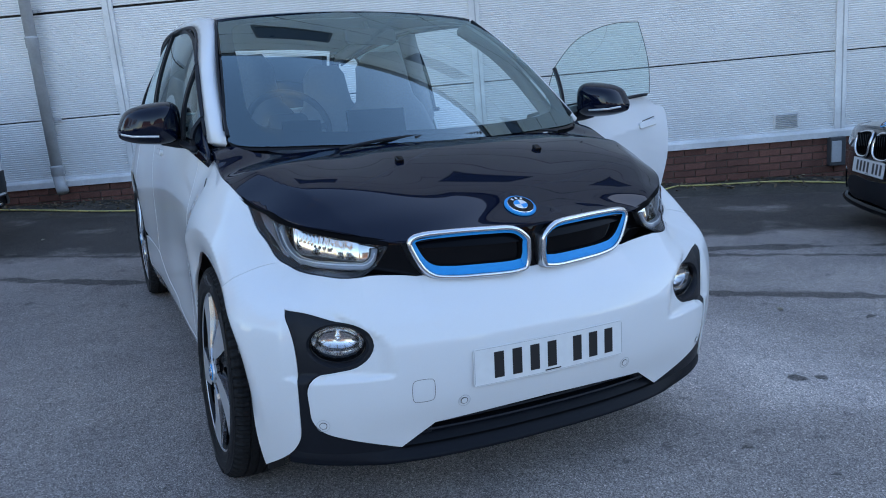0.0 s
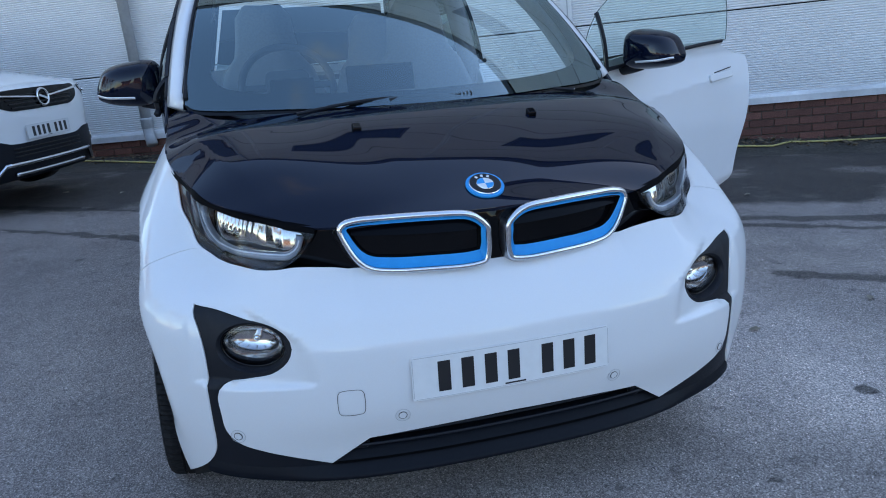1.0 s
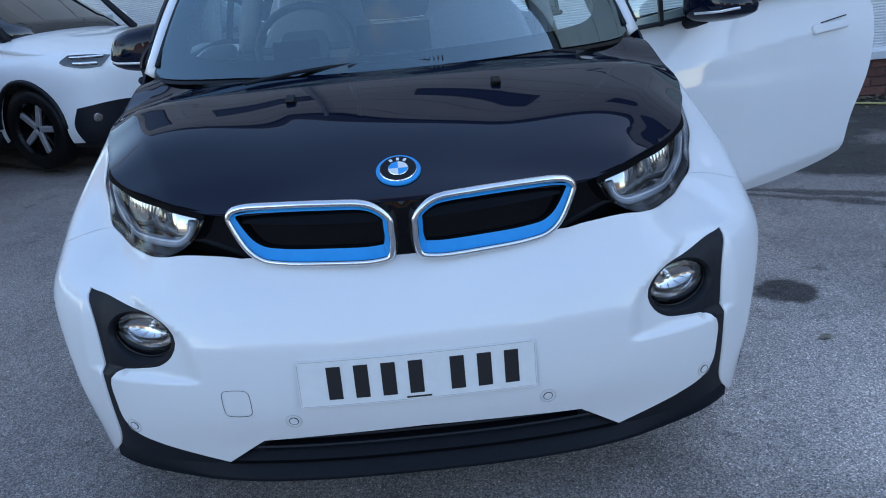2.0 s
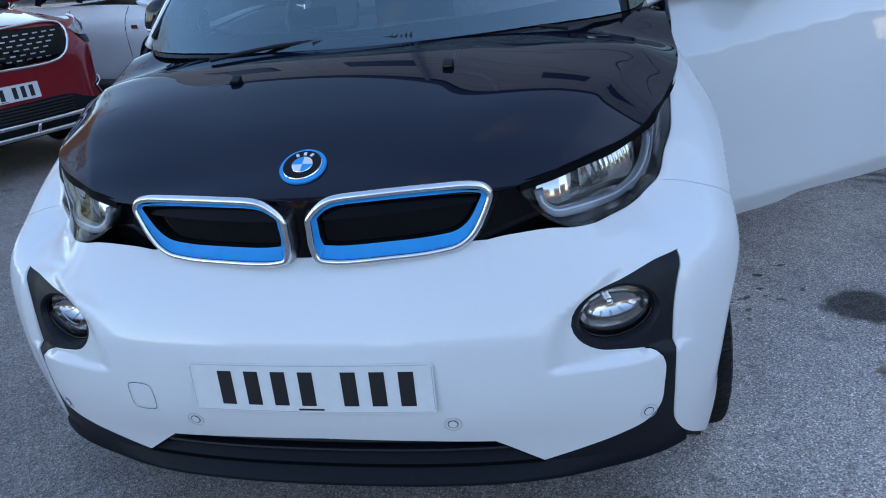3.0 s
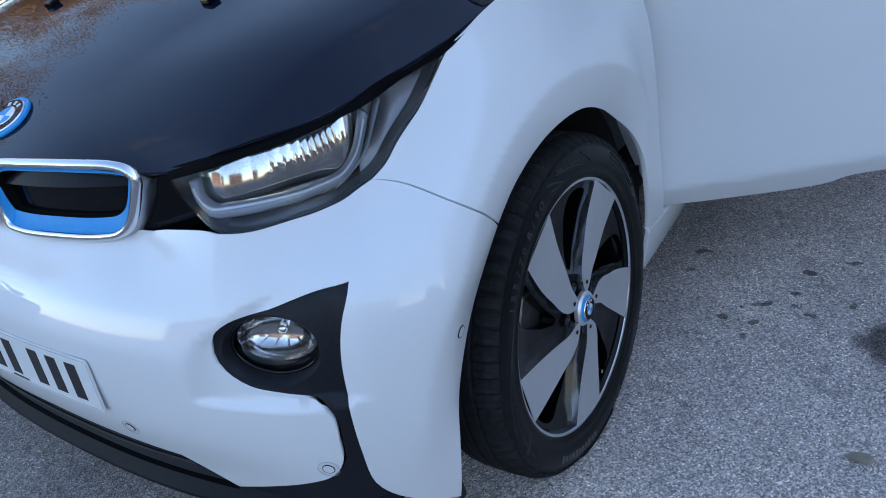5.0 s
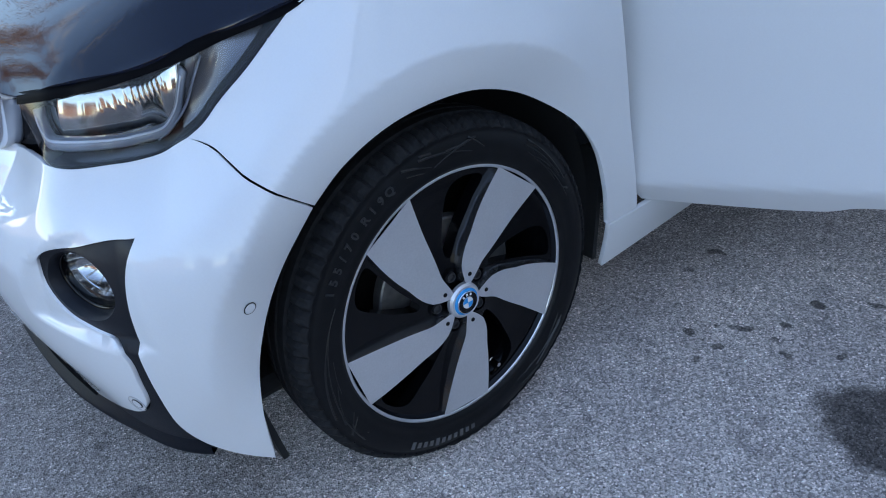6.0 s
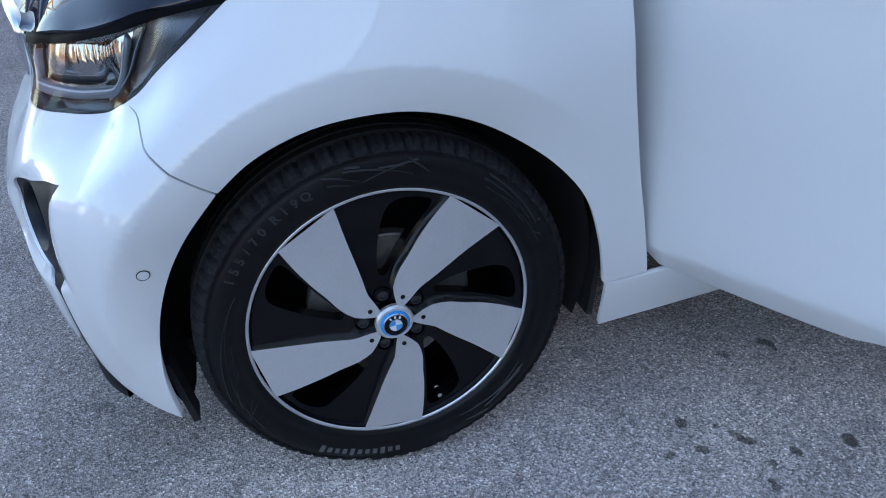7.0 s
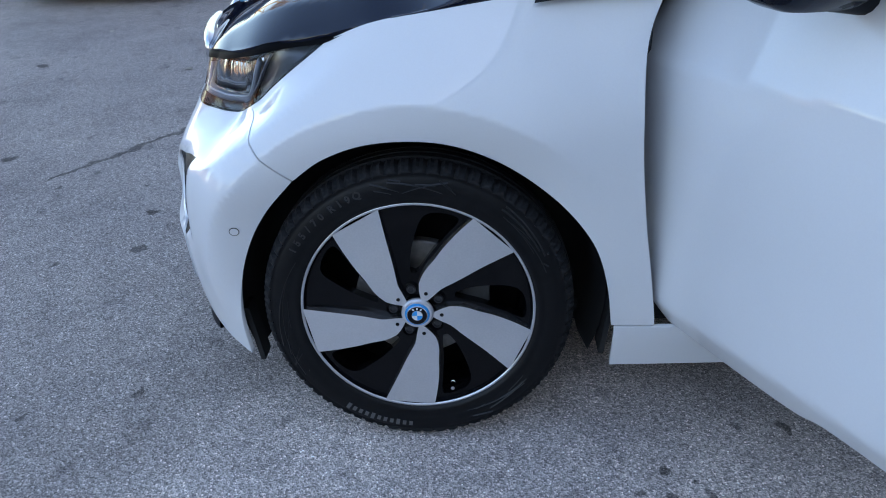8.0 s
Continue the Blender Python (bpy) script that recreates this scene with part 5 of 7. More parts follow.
def roof_form(x, y):
    x, y = np.asarray(x, float), np.asarray(y, float)
    return np.stack((x, y, 1.548 + .10 * (y - .80) - .055 * (y - .80) ** 2 - .095 * x ** 2 - .25 * np.maximum(np.abs(x) - .5, 0) ** 2 - .05 * np.maximum(y - 2.2, 0) ** 2), 1)


def strip(name, material, parent, a, b, n=24, bulge=.015, out=(0, 0, 0), label="", thick=.03):
    """A band between two rails (lists of points), bowed outwards."""
    a, b = (run3(r, n) for r in (a, b))
    mid = (a + b) / 2 + np.array(out) * bulge
    inn = (a + b) / 2 - np.array(out) * thick
    loops = [a, a * .25 + mid * .75, mid * .75 + b * .25, b, inn]
    return loft(name, material, parent, [np.array([l[i] for l in loops]) for i in range(n)], label, closed=True, caps=(True, True))


def run3(points, n):
    p = np.array(points, float)
    d = np.concatenate(([0], np.cumsum(np.linalg.norm(np.diff(p, axis=0), axis=1))))
    t = np.linspace(0, d[-1], n)
    m = spline_matrix(d) @ p
    return np.stack([spline_at(d, p[:, i], m[:, i], t) for i in range(3)], 1)


def sgn(pts, side):
    return [(x * side, y, z) for x, y, z in pts]


def greenhouse(car):
    edge = [(0, .0, 1), (.4, .0), (.69, .0), (.713, .02), (.715, .06), (.715, .5), (.715, 1.0, 1), (.3, 1.0), (0, 1.0, 1)]
    g = panel("windscreen", GLASS, car, screen_form, run(edge, .03), "raked windscreen", mirror=True, step=.05, flange=0)
    g.visible_shadow = False
    # black printed border of the glass
    a = run([(0, -.012, 1), (.4, -.012), (.70, -.01), (.722, .04), (.722, .5), (.722, 1.01, 1), (.3, 1.01), (0, 1.01, 1), (0, .94, 1), (.55, .94), (.640, .92), (.655, .85), (.655, .5), (.635, .16), (.60, .11), (.50, .085), (0, .065, 1)], .03)
    panel("screen_border", GLOSS_BLACK, car, lambda x, t: screen_form(x, t) - np.array((0, -.001, .004)), a, mirror=True, step=.05, flange=0)
    # cowl under the glass
    cowl = run([(0, -.05, 1), (.4, -.04), (.60, .03), (.70, .15), (.735, .32, 1), (.69, .34, 1), (.55, .14), (.3, .06), (0, .04, 1)], .03)
    panel("cowl", BLACK_PLASTIC, car, lambda x, y: hood_form(x, y) - np.array((0, 0, .016)), cowl, mirror=True, step=.05)
    roof = run([(0, .79, 1), (.30, .815), (.588, .89, 1), (.60, 1.2), (.60, 1.8), (.575, 2.4), (.54, 2.85, 1), (0, 2.92, 1)], .04)
    panel("roof", BLACK_PAINT, car, roof_form, roof, "gloss black roof", mirror=True, step=.06)
    part("aerial", lathe_bm([(1e-5, .05), (.006, .048), (.013, .0)], 12, None, pose(0, 2.35, 1.535)), BLACK_PLASTIC, car)
    for s in (1, -1):
        inner = [(.718, .212, 1.062), (.690, .42, 1.215), (.650, .64, 1.365), (.597, .885, 1.510), (.600, 1.2, 1.555), (.600, 1.8, 1.565), (.575, 2.4, 1.52), (.54, 2.85, 1.42)]
        outer = [(.768, .290, 1.066), (.748, .47, 1.205), (.715, .68, 1.345), (.668, .92, 1.475), (.664, 1.25, 1.515), (.664, 1.8, 1.515), (.64, 2.4, 1.465), (.60, 2.85, 1.37)]
        strip("roof_rail", WHITE_PAINT, car, sgn(inner, s), sgn(outer, s), 40, .012, (s * .75, -.15, .65), "white windscreen pillar and roof rail")
        part("pillar_seal", tube_bm([tuple(p) for p in run3([(x * s * 1.002, y + .004, z - .006) for x, y, z in [(.764, .325, 1.095)] + outer[1:]], 40)], .009, 6), BLACK_PLASTIC, car, smooth=True)
        part("screen_trim", tube_bm([tuple(p) for p in run3([(x * s * .995, y - .008, z + .001) for x, y, z in [(.712, .245, 1.088)] + inner[1:4]], 20)], .007, 6), BLACK_PLASTIC, car, smooth=True)
        # black cheek between the bonnet's edge and the wing, and the sail panel behind it
        foot = belt(*np.array([(1.30, .9585), (1.368, .969), (1.45, .981), (1.531, .991), (1.62, 1.001), (1.70, 1.009), (1.76, 1.014)]).T, -.001)
        brow = foot.copy()
        brow[:, 0] -= .004
        brow[:, 2] = np.maximum(hood_form(brow[:, 0], np.minimum(brow[:, 1], .36))[:, 2], foot[:, 2]) + .001
        strip("bonnet_cheek", BLACK_PAINT, car, sgn(brow, s), sgn(foot, s), 14, .003, (s * .95, -.1, .3), thick=.015)
        strip("sail_panel", BLACK_PAINT, car, sgn([(.772, .262, 1.042), (.766, .335, 1.096), (.757, .42, 1.160)], s), sgn([(.782, .24, .985), (.792, .37, 1.004), (.800, .52, 1.022)], s), 12, .004, (s * .95, -.1, .2), thick=.02)


GLASS_Y = np.array((.30, .47, .68, .92, 1.25, 1.8, 2.4, 2.85))
GLASS_TOP = np.array((1.066, 1.205, 1.345, 1.445, 1.505, 1.510, 1.455, 1.36))
GLASS_X = np.array((.768, .748, .715, .680, .66, .658, .635, .60))


def side_glass():
    """Fixed and door glass along a flank."""
    def form(y, t):
        x0 = .800 - .01 * np.maximum(y - 1.8, 0)
        top, xt = (spline_at(GLASS_Y, v, spline_matrix(GLASS_Y) @ v, np.atleast_1d(y)) for v in (GLASS_TOP, GLASS_X))
        low = 1.045 + .04 * ease((y - .5) / 1.0) - .02 * ease((y - 1.6) / .3)
        return np.stack((x0 + (xt - x0) * t + .02 * np.sin(math.pi * t), y, low + (top - low) * t), 1)
    return form


def flanks(car):
    front = [(1.865, .297, 1), (1.843, .43), (1.82, .56), (1.797, .746), (1.80, .919), (1.838, 1.035, 1)]
    # driver's side: shut doors
    door_edge = [(1.865, .297, 1), (2.1, .31), (2.245, .333), (2.30, .355), (2.62, .378), (2.85, .425), (2.91, .45, 1), (2.945, .58), (3.01, .75), (3.05, .91), (3.065, 1.03, 1), (2.98, 1.055), (2.6, 1.085), (2.2, 1.065), (1.838, 1.035, 1)] + front[-2:0:-1]
    panel("front_door", WHITE_PAINT, car, belt, run(door_edge), "white closed front door", only_mirror=True, step=.04)
    d2 = [(2.918, .446, 1), (2.953, .58), (3.018, .75), (3.058, .91), (3.073, 1.03, 1), (3.3, 1.04), (3.62, 1.05, 1), (3.63, .80), (3.60, .70), (3.52, .60), (3.462, .47, 1), (3.2, .455)]
    rear_q = [(3.63, 1.05, 1), (3.64, .80), (3.60, .69), (3.66, .72), (3.78, .757), (3.89, .767), (3.99, .760), (4.13, .705), (4.25, .585), (4.32, .42), (4.335, .25, 1), (5.30, .25, 1), (5.30, 1.06, 1), (4.5, 1.06)]
    sill = [(1.775, .165, 1), (3.45, .165, 1), (3.455, .44, 1), (3.2, .447), (2.918, .438), (2.85, .417), (2.62, .370), (2.30, .347), (2.245, .325), (2.1, .302), (1.865, .289), (1.772, .288, 1)]
    for m in (False, True):
        panel("rear_door", WHITE_PAINT, car, belt, run(d2), "white closed rear door", only_mirror=m, step=.05)
        panel("rear_quarter", WHITE_PAINT, car, belt, run(rear_q), only_mirror=m, step=.05)
        panel("side_sill", WHITE_PAINT, car, belt, run(sill), "white side sill", only_mirror=m, step=.04)
        k = -1 if m else 1
        form = side_glass()
        y0 = .36 if m else 1.72
        for name, a, b in ((("side_window", .40, .66), ("side_window", .67, 1.66), ("side_window", 1.72, 2.62)) if m else (("side_window", 1.76, 2.62),)):
            lo = .0
            edge = run([(a, lo, 1), (b, lo, 1), (b, .985, 1), ((a + b) / 2, .985), (a, .985, 1)], .05)
            v, f, n = skin(form, edge, step=.07, flange=0, only_mirror=m)
            g = part_mesh(name, mesh_of(name, v, f, SIDE_GLASS, n), car, "green-tinted side window")
            g.visible_shadow = False
            part("window_frame", tube_bm([tuple(q * (k, 1, 1)) for q in form(*run([(a, 0, 1), (b, 0, 1), (b, .985, 1), ((a + b) / 2, .985), (a, .985, 1)], .06).T)], .010, 5, closed=True), BLACK_PLASTIC, g)
        part("belt_trim", tube_bm([(.803 * k, y, 1.04 + .04 * float(ease((y - .5) / 1.0)) - .02 * float(ease((y - 1.6) / .3))) for y in np.linspace(y0, 2.7, 24)], .012, 6), BLACK_PLASTIC, car, smooth=True)
    # driver's door handle
    m = on_belt(2.80, .955, .004, -1)
    part("door_handle", rounded_bm(.17, .028, .022, .012, m), WHITE_PAINT, car, bevel=.004)
    # rear window
    def gate(x, t):
        return np.stack((x, 3.19 - .33 * t + .02 * np.sin(t * 3) - .1 * np.abs(x) ** 2, 1.05 + .40 * t), 1)
    back = panel("rear_window", SIDE_GLASS, car, gate, run([(0, .0, 1), (.58, .0, 1), (.5, .95, 1), (0, .95, 1)], .06), mirror=True, step=.1, flange=0, flip=True)
    back.visible_shadow = False
    for s in (1, -1):
        part("tailgate_post", tube_bm([tuple(q * (s, 1, 1)) for q in gate(np.linspace(.63, .55, 8), np.linspace(-.03, 1.0, 8))], .035, 8), BLACK_PAINT, car, smooth=True)


def cabin(car):
    inside_ = thing("cabin")
    inside_.parent = car
    tagged(inside_, label="pale grey cabin trim")
    part("floor_pan", box_bm((1.36, 2.55, .05), pose(0, 1.75, .42)), CABIN_DARK, inside_)
    part("bulkhead", box_bm((1.40, .05, .62), pose(0, .46, .72)), CABIN_DARK, inside_)
    # dashboard: a rounded shelf, deep under the glass
    bm = bmesh.new()
    secs = []
    for x in np.linspace(-.70, .70, 15):
        dip = .05 * ease((abs(x) - .45) / .3)
        secs.append(np.array([(x, .14 + .35 * x * x, 1.012 - dip), (x, .36, 1.035 - dip), (x, .58, 1.030 - dip), (x, .70, .995 - dip), (x, .72, .93), (x, .62, .80), (x, .50, .72)]))
    loft("dashboard", CABIN_DASH, inside_, secs, "grey dashboard", closed=False)
    part("instrument_screen", rounded_bm(.16, .06, .012, .006, pose(-.34, .62, 1.075, 80, 0, 0)), GLOSS_BLACK, inside_)
    part("central_screen", rounded_bm(.26, .10, .012, .006, pose(0, .66, 1.085, 80, 0, 0)), GLOSS_BLACK, inside_)
    # steering wheel, right-hand drive
    sw = thing("steering_wheel")
    sw.parent = inside_
    m = pose(-.335, .84, 1.065, 62, 0, 0)
    rim_pts = [tuple(m @ Vector((.178 * math.cos(a), .172 * math.sin(a), 0))) for a in np.linspace(0, 2 * math.pi, 40, endpoint=False)]
    part("rim", tube_bm(rim_pts, .015, 8, closed=True), CABIN_DARK, sw, smooth=True)
    part("boss", rounded_bm(.17, .12, .04, .03, m), CABIN_DARK, sw)
    for a in (0, 180, 270):
        part("spoke", box_bm((.10, .028, .012), m @ pose(0, 0, 0, 0, 0, a) @ Matrix.Translation((.12, 0, 0))), CABIN_DARK, sw, bevel=.004)
    for x in (-.36, .36):
        seat(inside_, x, 1.18, 1.0)
    for x in (-.33, .33):
        seat(inside_, x, 2.10, .93)
    part("parcel_shelf", box_bm((1.1, .45, .03), pose(0, 2.75, 1.0)), CABIN_DARK, inside_)
    part("headlining", bm_sheet(lambda x, y: roof_form(x, y) - np.array((0, 0, .03)), (-.58, .58), (.83, 2.8), 12, 12), CABIN_DARK, inside_, smooth=True)
    part("rear_view_mirror", rounded_bm(.23, .065, .02, .02, pose(0, .68, 1.435, 80, 0, 4)), CABIN_DARK, inside_)
    part("mirror_stem", tube_bm([(0, .70, 1.45), (0, .735, 1.495)], .012, 8), CABIN_DARK, inside_)
    for s in (1, -1):
        part("pillar_trim", tube_bm([tuple(q) for q in run3([(.69 * s, .34, 1.06), (.62 * s, .66, 1.33), (.565 * s, .93, 1.47)], 10)], .03, 8), CABIN_MID, inside_, smooth=True)
        part("middle_post", tube_bm([(.70 * s, 1.72, .5), (.72 * s, 1.72, 1.04), (.60 * s, 1.68, 1.49)], .05, 8), CABIN_MID, inside_, smooth=True)
    part("quarter_trim", box_bm((.06, 1.0, .5), pose(-.70, 2.4, .78)), CABIN_MID, inside_)
    part("quarter_trim", box_bm((.06, 1.0, .5), pose(.70, 2.4, .78)), CABIN_MID, inside_)
    part("door_trim", box_bm((.05, 1.1, .55), pose(-.72, 1.15, .74)), CABIN_MID, inside_)


def bm_sheet(form, xr, yr, nx, ny):
    bm = bmesh.new()
    g = [[bm.verts.new(form(np.array([x]), np.array([y]))[0]) for y in np.linspace(*yr, ny)] for x in np.linspace(*xr, nx)]
    for i in range(nx - 1):
        for j in range(ny - 1):
            bm.faces.new((g[i][j], g[i + 1][j], g[i + 1][j + 1], g[i][j + 1]))
    return bm


def seat(parent, x, y, high):
    s = thing("car_seat")
    s.parent = parent
    tagged(s, label="pale grey fabric car seat")

    def cushion(name, prof, depth, m, mat):
        loops = []
        for w, h in prof:
            loops.append(np.array([tuple(m @ Vector((px * w, py * depth, h))) for px, py in ((-.5, -.3), (-.42, -.5), (0, -.42), (.42, -.5), (.5, -.3), (.5, .3), (.42, .5), (-.42, .5), (-.5, .3))]))
        loft(name, mat, s, loops, caps=(True, True))
    cushion("seat_base", [(.48, .0), (.50, .10), (.46, .15)], .50, pose(x, y - .12, .50, 0, 0, 0), CABIN_LIGHT)
    cushion("backrest", [(.46, 0), (.50, .2), (.49, .38), (.40, .50), (.30, .56), (.27, .64), (.25, .74), (.18, .79)], .15, pose(x, y + .12, .62 * high, -16, 0, 0), CABIN_LIGHT)


CABIN_LIGHT = shader("cabin_light", (.23, .24, .26), .85, speck=.08, scale=120, bump=.3, bump_scale=300)
CABIN_MID = shader("cabin_mid", (.22, .225, .24), .8, speck=.1, scale=90, bump=.3, bump_scale=250)
CABIN_DASH = shader("cabin_dash", (.44, .45, .47), .8, speck=.08, scale=150, bump=.3, bump_scale=400)
CABIN_DARK = shader("cabin_dark", (.045, .047, .052), .6, speck=.1)
greenhouse(car)
flanks(car)
cabin(car)


# ---- the open passenger door, hung on the front edge ----
HINGE = Vector((.845, .535, 0))


def mirror_body(parent, m, flip):
    """Door mirror: boxy black shell, convex in front, with a silver strip low on its face."""
    mirror = thing("door_mirror")
    mirror.parent = parent
    tagged(mirror, label="gloss black door mirror with silver strip")
    k = -1 if flip else 1
    ring = run([(.004, -.058), (.000, .000), (.010, .062), (.034, .080), (.100, .078), (.165, .066), (.203, .046), (.224, .010), (.236, -.030), (.231, -.050), (.195, -.068), (.120, -.080), (.040, -.080)], .012)
    mid = np.array((.118, -.002))
    polar_r = np.hypot(*(ring - mid).T)
    polar_a = np.arctan2(*(ring - mid).T[::-1])
    order = np.argsort(polar_a)
    DEEP = ((0.0, -.080), (.30, -.079), (.55, -.074), (.74, -.062), (.88, -.040), (.96, -.012), (1.0, .020))

    def face(u, v):
        d = np.stack((u, v), 1) - mid
        r = np.interp(np.arctan2(d[:, 1], d[:, 0]), polar_a[order], polar_r[order], period=2 * math.pi)
        y = np.interp(np.hypot(*d.T) / r, [a for a, _ in DEEP], [b for _, b in DEEP])
        return np.stack((u, y + .9 * np.maximum(u - .05, 0) ** 2, v), 1)

    def put(q):
        return np.array([tuple(m @ Vector((p[0] * k, p[1], p[2]))) for p in q])
    loops = []
    for scale in (.03, .30, .55, .74, .88, .96, .995):
        loops.append(put(face(*(mid + (ring - mid) * scale).T)))
    rim = face(*(mid + (ring - mid) * .995).T)
    loops += [put(rim + (0, .03, 0)), put(rim * (.97, 1, .97) + (.003, .042, 0))]
    loft("shell", BLACK_PAINT, mirror, loops, caps=(True, True))
    us = np.linspace(.098, .2275, 22)
    vs_ = np.interp(us, (.098, .19, .2275), (-.046, -.042, -.034))
    bm = bmesh.new()
    rails = [[bm.verts.new(p) for p in put(face(us, vs_ + dv) + (0, dy, 0))] for dv, dy in ((-.0045, .004), (-.0040, -.0022), (.0040, -.0022), (.0045, .004))]
    for j in range(3):
        for i in range(21):
            bm.faces.new((rails[j][i], rails[j][i + 1], rails[j + 1][i + 1], rails[j + 1][i]))
    part("silver_strip", bm, STRIP_SILVER, mirror, smooth=True)
    arm = [tuple(m @ Vector((u * k, y, v))) for u, y, v in ((.085, .0, -.070), (.03, .0, -.074), (-.03, .012, -.086), (-.075, .03, -.100))]
    part("stem", tube_bm(arm, [.014, .024, .022, .030], 12), BLACK_PLASTIC, mirror, smooth=True)
    part("mirror_glass", rounded_bm(.17, .105, .004, .03, m @ pose(.115 * k, .078, .0, -90, 0, 0)), CHROME, mirror)


def open_door():
    door = thing("open_door", label="white passenger door standing open")
    door.parent = car
    swing = Matrix.Translation(HINGE) @ pose(0, 0, 0, 0, 0, -66) @ Matrix.Translation(-HINGE)
    door_edge = [(1.865, .297, 1), (2.0, .306), (2.245, .333), (2.30, .355), (2.62, .378), (2.85, .415), (2.94, .445, 1), (2.985, .58), (3.075, .75), (3.125, .91), (3.14, 1.02), (3.13, 1.04), (3.03, 1.06), (2.87, 1.122, 1), (2.6, 1.122), (2.2, 1.10), (1.95, 1.072), (1.70, 1.045, 1), (1.69, .919), (1.70, .746), (1.755, .56), (1.80, .43)]

    def closed_form(s, z):
        q = belt(s, z)
        q[:, 0] = np.where(s < 1.84, belt(np.maximum(s, 1.84), z)[:, 0], q[:, 0])
        d = z - .866 - .095 * (s - 1.87)   # shoulder crease that rises to the rear
        w = -.42 * (bend(d, .003) - bend(d, .07)) * ease((2.98 - s) / .25)
        w2 = .55 * bend(.352 + .112 * (s - 1.865) - z, .008)   # tuck under the crease along the foot
        return q + np.stack((w - w2, s * 0, s * 0), 1)
    e4 = np.array(swing)

    def moved(s, z):
        q = closed_form(s, z)
        return q @ e4[:3, :3].T + e4[:3, 3]
    o = run(door_edge)
    panel("outer_skin", WHITE_PAINT, door, moved, o, "white door skin", step=.014, flange=.02)
    panel("inner_trim", CABIN_MID, door, lambda s, z: (closed_form(s, z) - np.array((.09, 0, 0))) @ e4[:3, :3].T + e4[:3, 3], shrink(o, .015), step=.06, flip=True, flange=-.07)
    form = side_glass()

    def win(y, t):
        return form(y, t) @ e4[:3, :3].T + e4[:3, 3]
    # window standing on the door: quarter light and drop glass with a curved top
    for name, loop in (("quarter_light", [(.43, -.02, 1), (.66, .0, 1), (.656, .78, 1), (.60, .70), (.52, .45)]), ("door_glass", [(.675, .0, 1), (1.60, .10, 1), (1.66, .45), (1.73, 1.035, 1), (1.45, .995), (1.2, .945), (.90, .88), (.672, .80, 1)])):
        lp = run(loop, .02)
        v, f, n = skin(win, lp, step=.04, flange=0)
        g = part_mesh(name, mesh_of(name, v, f, SIDE_GLASS, n), door, "green-tinted glass")
        g.visible_shadow = False
        part("edge", tube_bm([tuple(q) for q in win(*lp.T)], .0022, 5, closed=True), GLASS_EDGE, g)
    part("window_post", tube_bm([tuple(q) for q in win(np.full(8, .668), np.linspace(-.02, .80, 8))], .010, 6), BLACK_PLASTIC, door)
    part("belt_seal", tube_bm([tuple(q) for q in win(np.linspace(.45, 1.56, 20), np.linspace(.0, .085, 20))], .009, 6), BLACK_PLASTIC, door, smooth=True)
    # flush handle in its cup
    base = thing("door_handle")
    base.parent = door
    mh = swing @ on_belt(2.845, .958, .002, 1)
    part("cup", lathe_bm([(1e-5, .0008), (.040, .0012), (.050, .0018), (.052, .0004)], 28, None, mh @ Matrix.Diagonal((1.15, 1, 1, 1)) @ Matrix.Translation((-.03, .0, 0))), CUP, base, smooth=True)
    part("bar", rounded_bm(.205, .036, .022, .014, mh @ pose(.01, -.002, .010, 0, 0, 4)), WHITE_PAINT, base, bevel=.005)
    part("bar_gap", tube_bm([tuple(mh @ Vector((x, .021 + .12 * x, .007))) for x in np.linspace(-.03, .12, 8)], .0026, 4), GAP, base)
    mirror_body(door, swing @ pose(.80, .80, 1.125), False)


STRIP_SILVER = shader("strip_silver", (.72, .73, .75), .3, metal=.6)
GLASS_EDGE = shader("glass_edge", (.05, .075, .07), .2, coat=.5)
CUP = shader("cup_paint", (.60, .61, .63), .35, coat=1.0)
open_door()
mirror_body(car, pose(-.79, .72, 1.122), True)


# ---- parked cars ----
SUV_WHITE = shader("bright_white_paint", (.82, .83, .84), .5, coat=1.0, spec=.2, speck=.01, scale=300)
def contour(half, levels, insets):
    """A body form from half a plan contour and one inset profile; s from the middle of the nose."""
    pts = np.array([(-x, y) for x, y in half[3:0:-1]] + list(half))
    d = np.concatenate(([0], np.cumsum(np.hypot(*np.diff(pts, axis=0).T))))
    d -= d[3]
    pm = spline_matrix(d) @ pts
    lv, iv = np.array(levels), np.array(insets)
    im = spline_matrix(lv) @ iv

    def form(s, z, proud=0.0):
        s, z = np.asarray(s, float), np.asarray(z, float)
        x, y = (spline_at(d, pts[:, i], pm[:, i], s) for i in (0, 1))
        e = 1e-3
        dx, dy = ((spline_at(d, pts[:, i], pm[:, i], s + e) - spline_at(d, pts[:, i], pm[:, i], s - e)) for i in (0, 1))
        l = np.maximum(np.hypot(dx, dy), 1e-9)
        ins = spline_at(lv, iv, im, z) - proud
        return np.stack((x - ins * dy / l, y + ins * dx / l, z), 1)
    return form, d[3:]


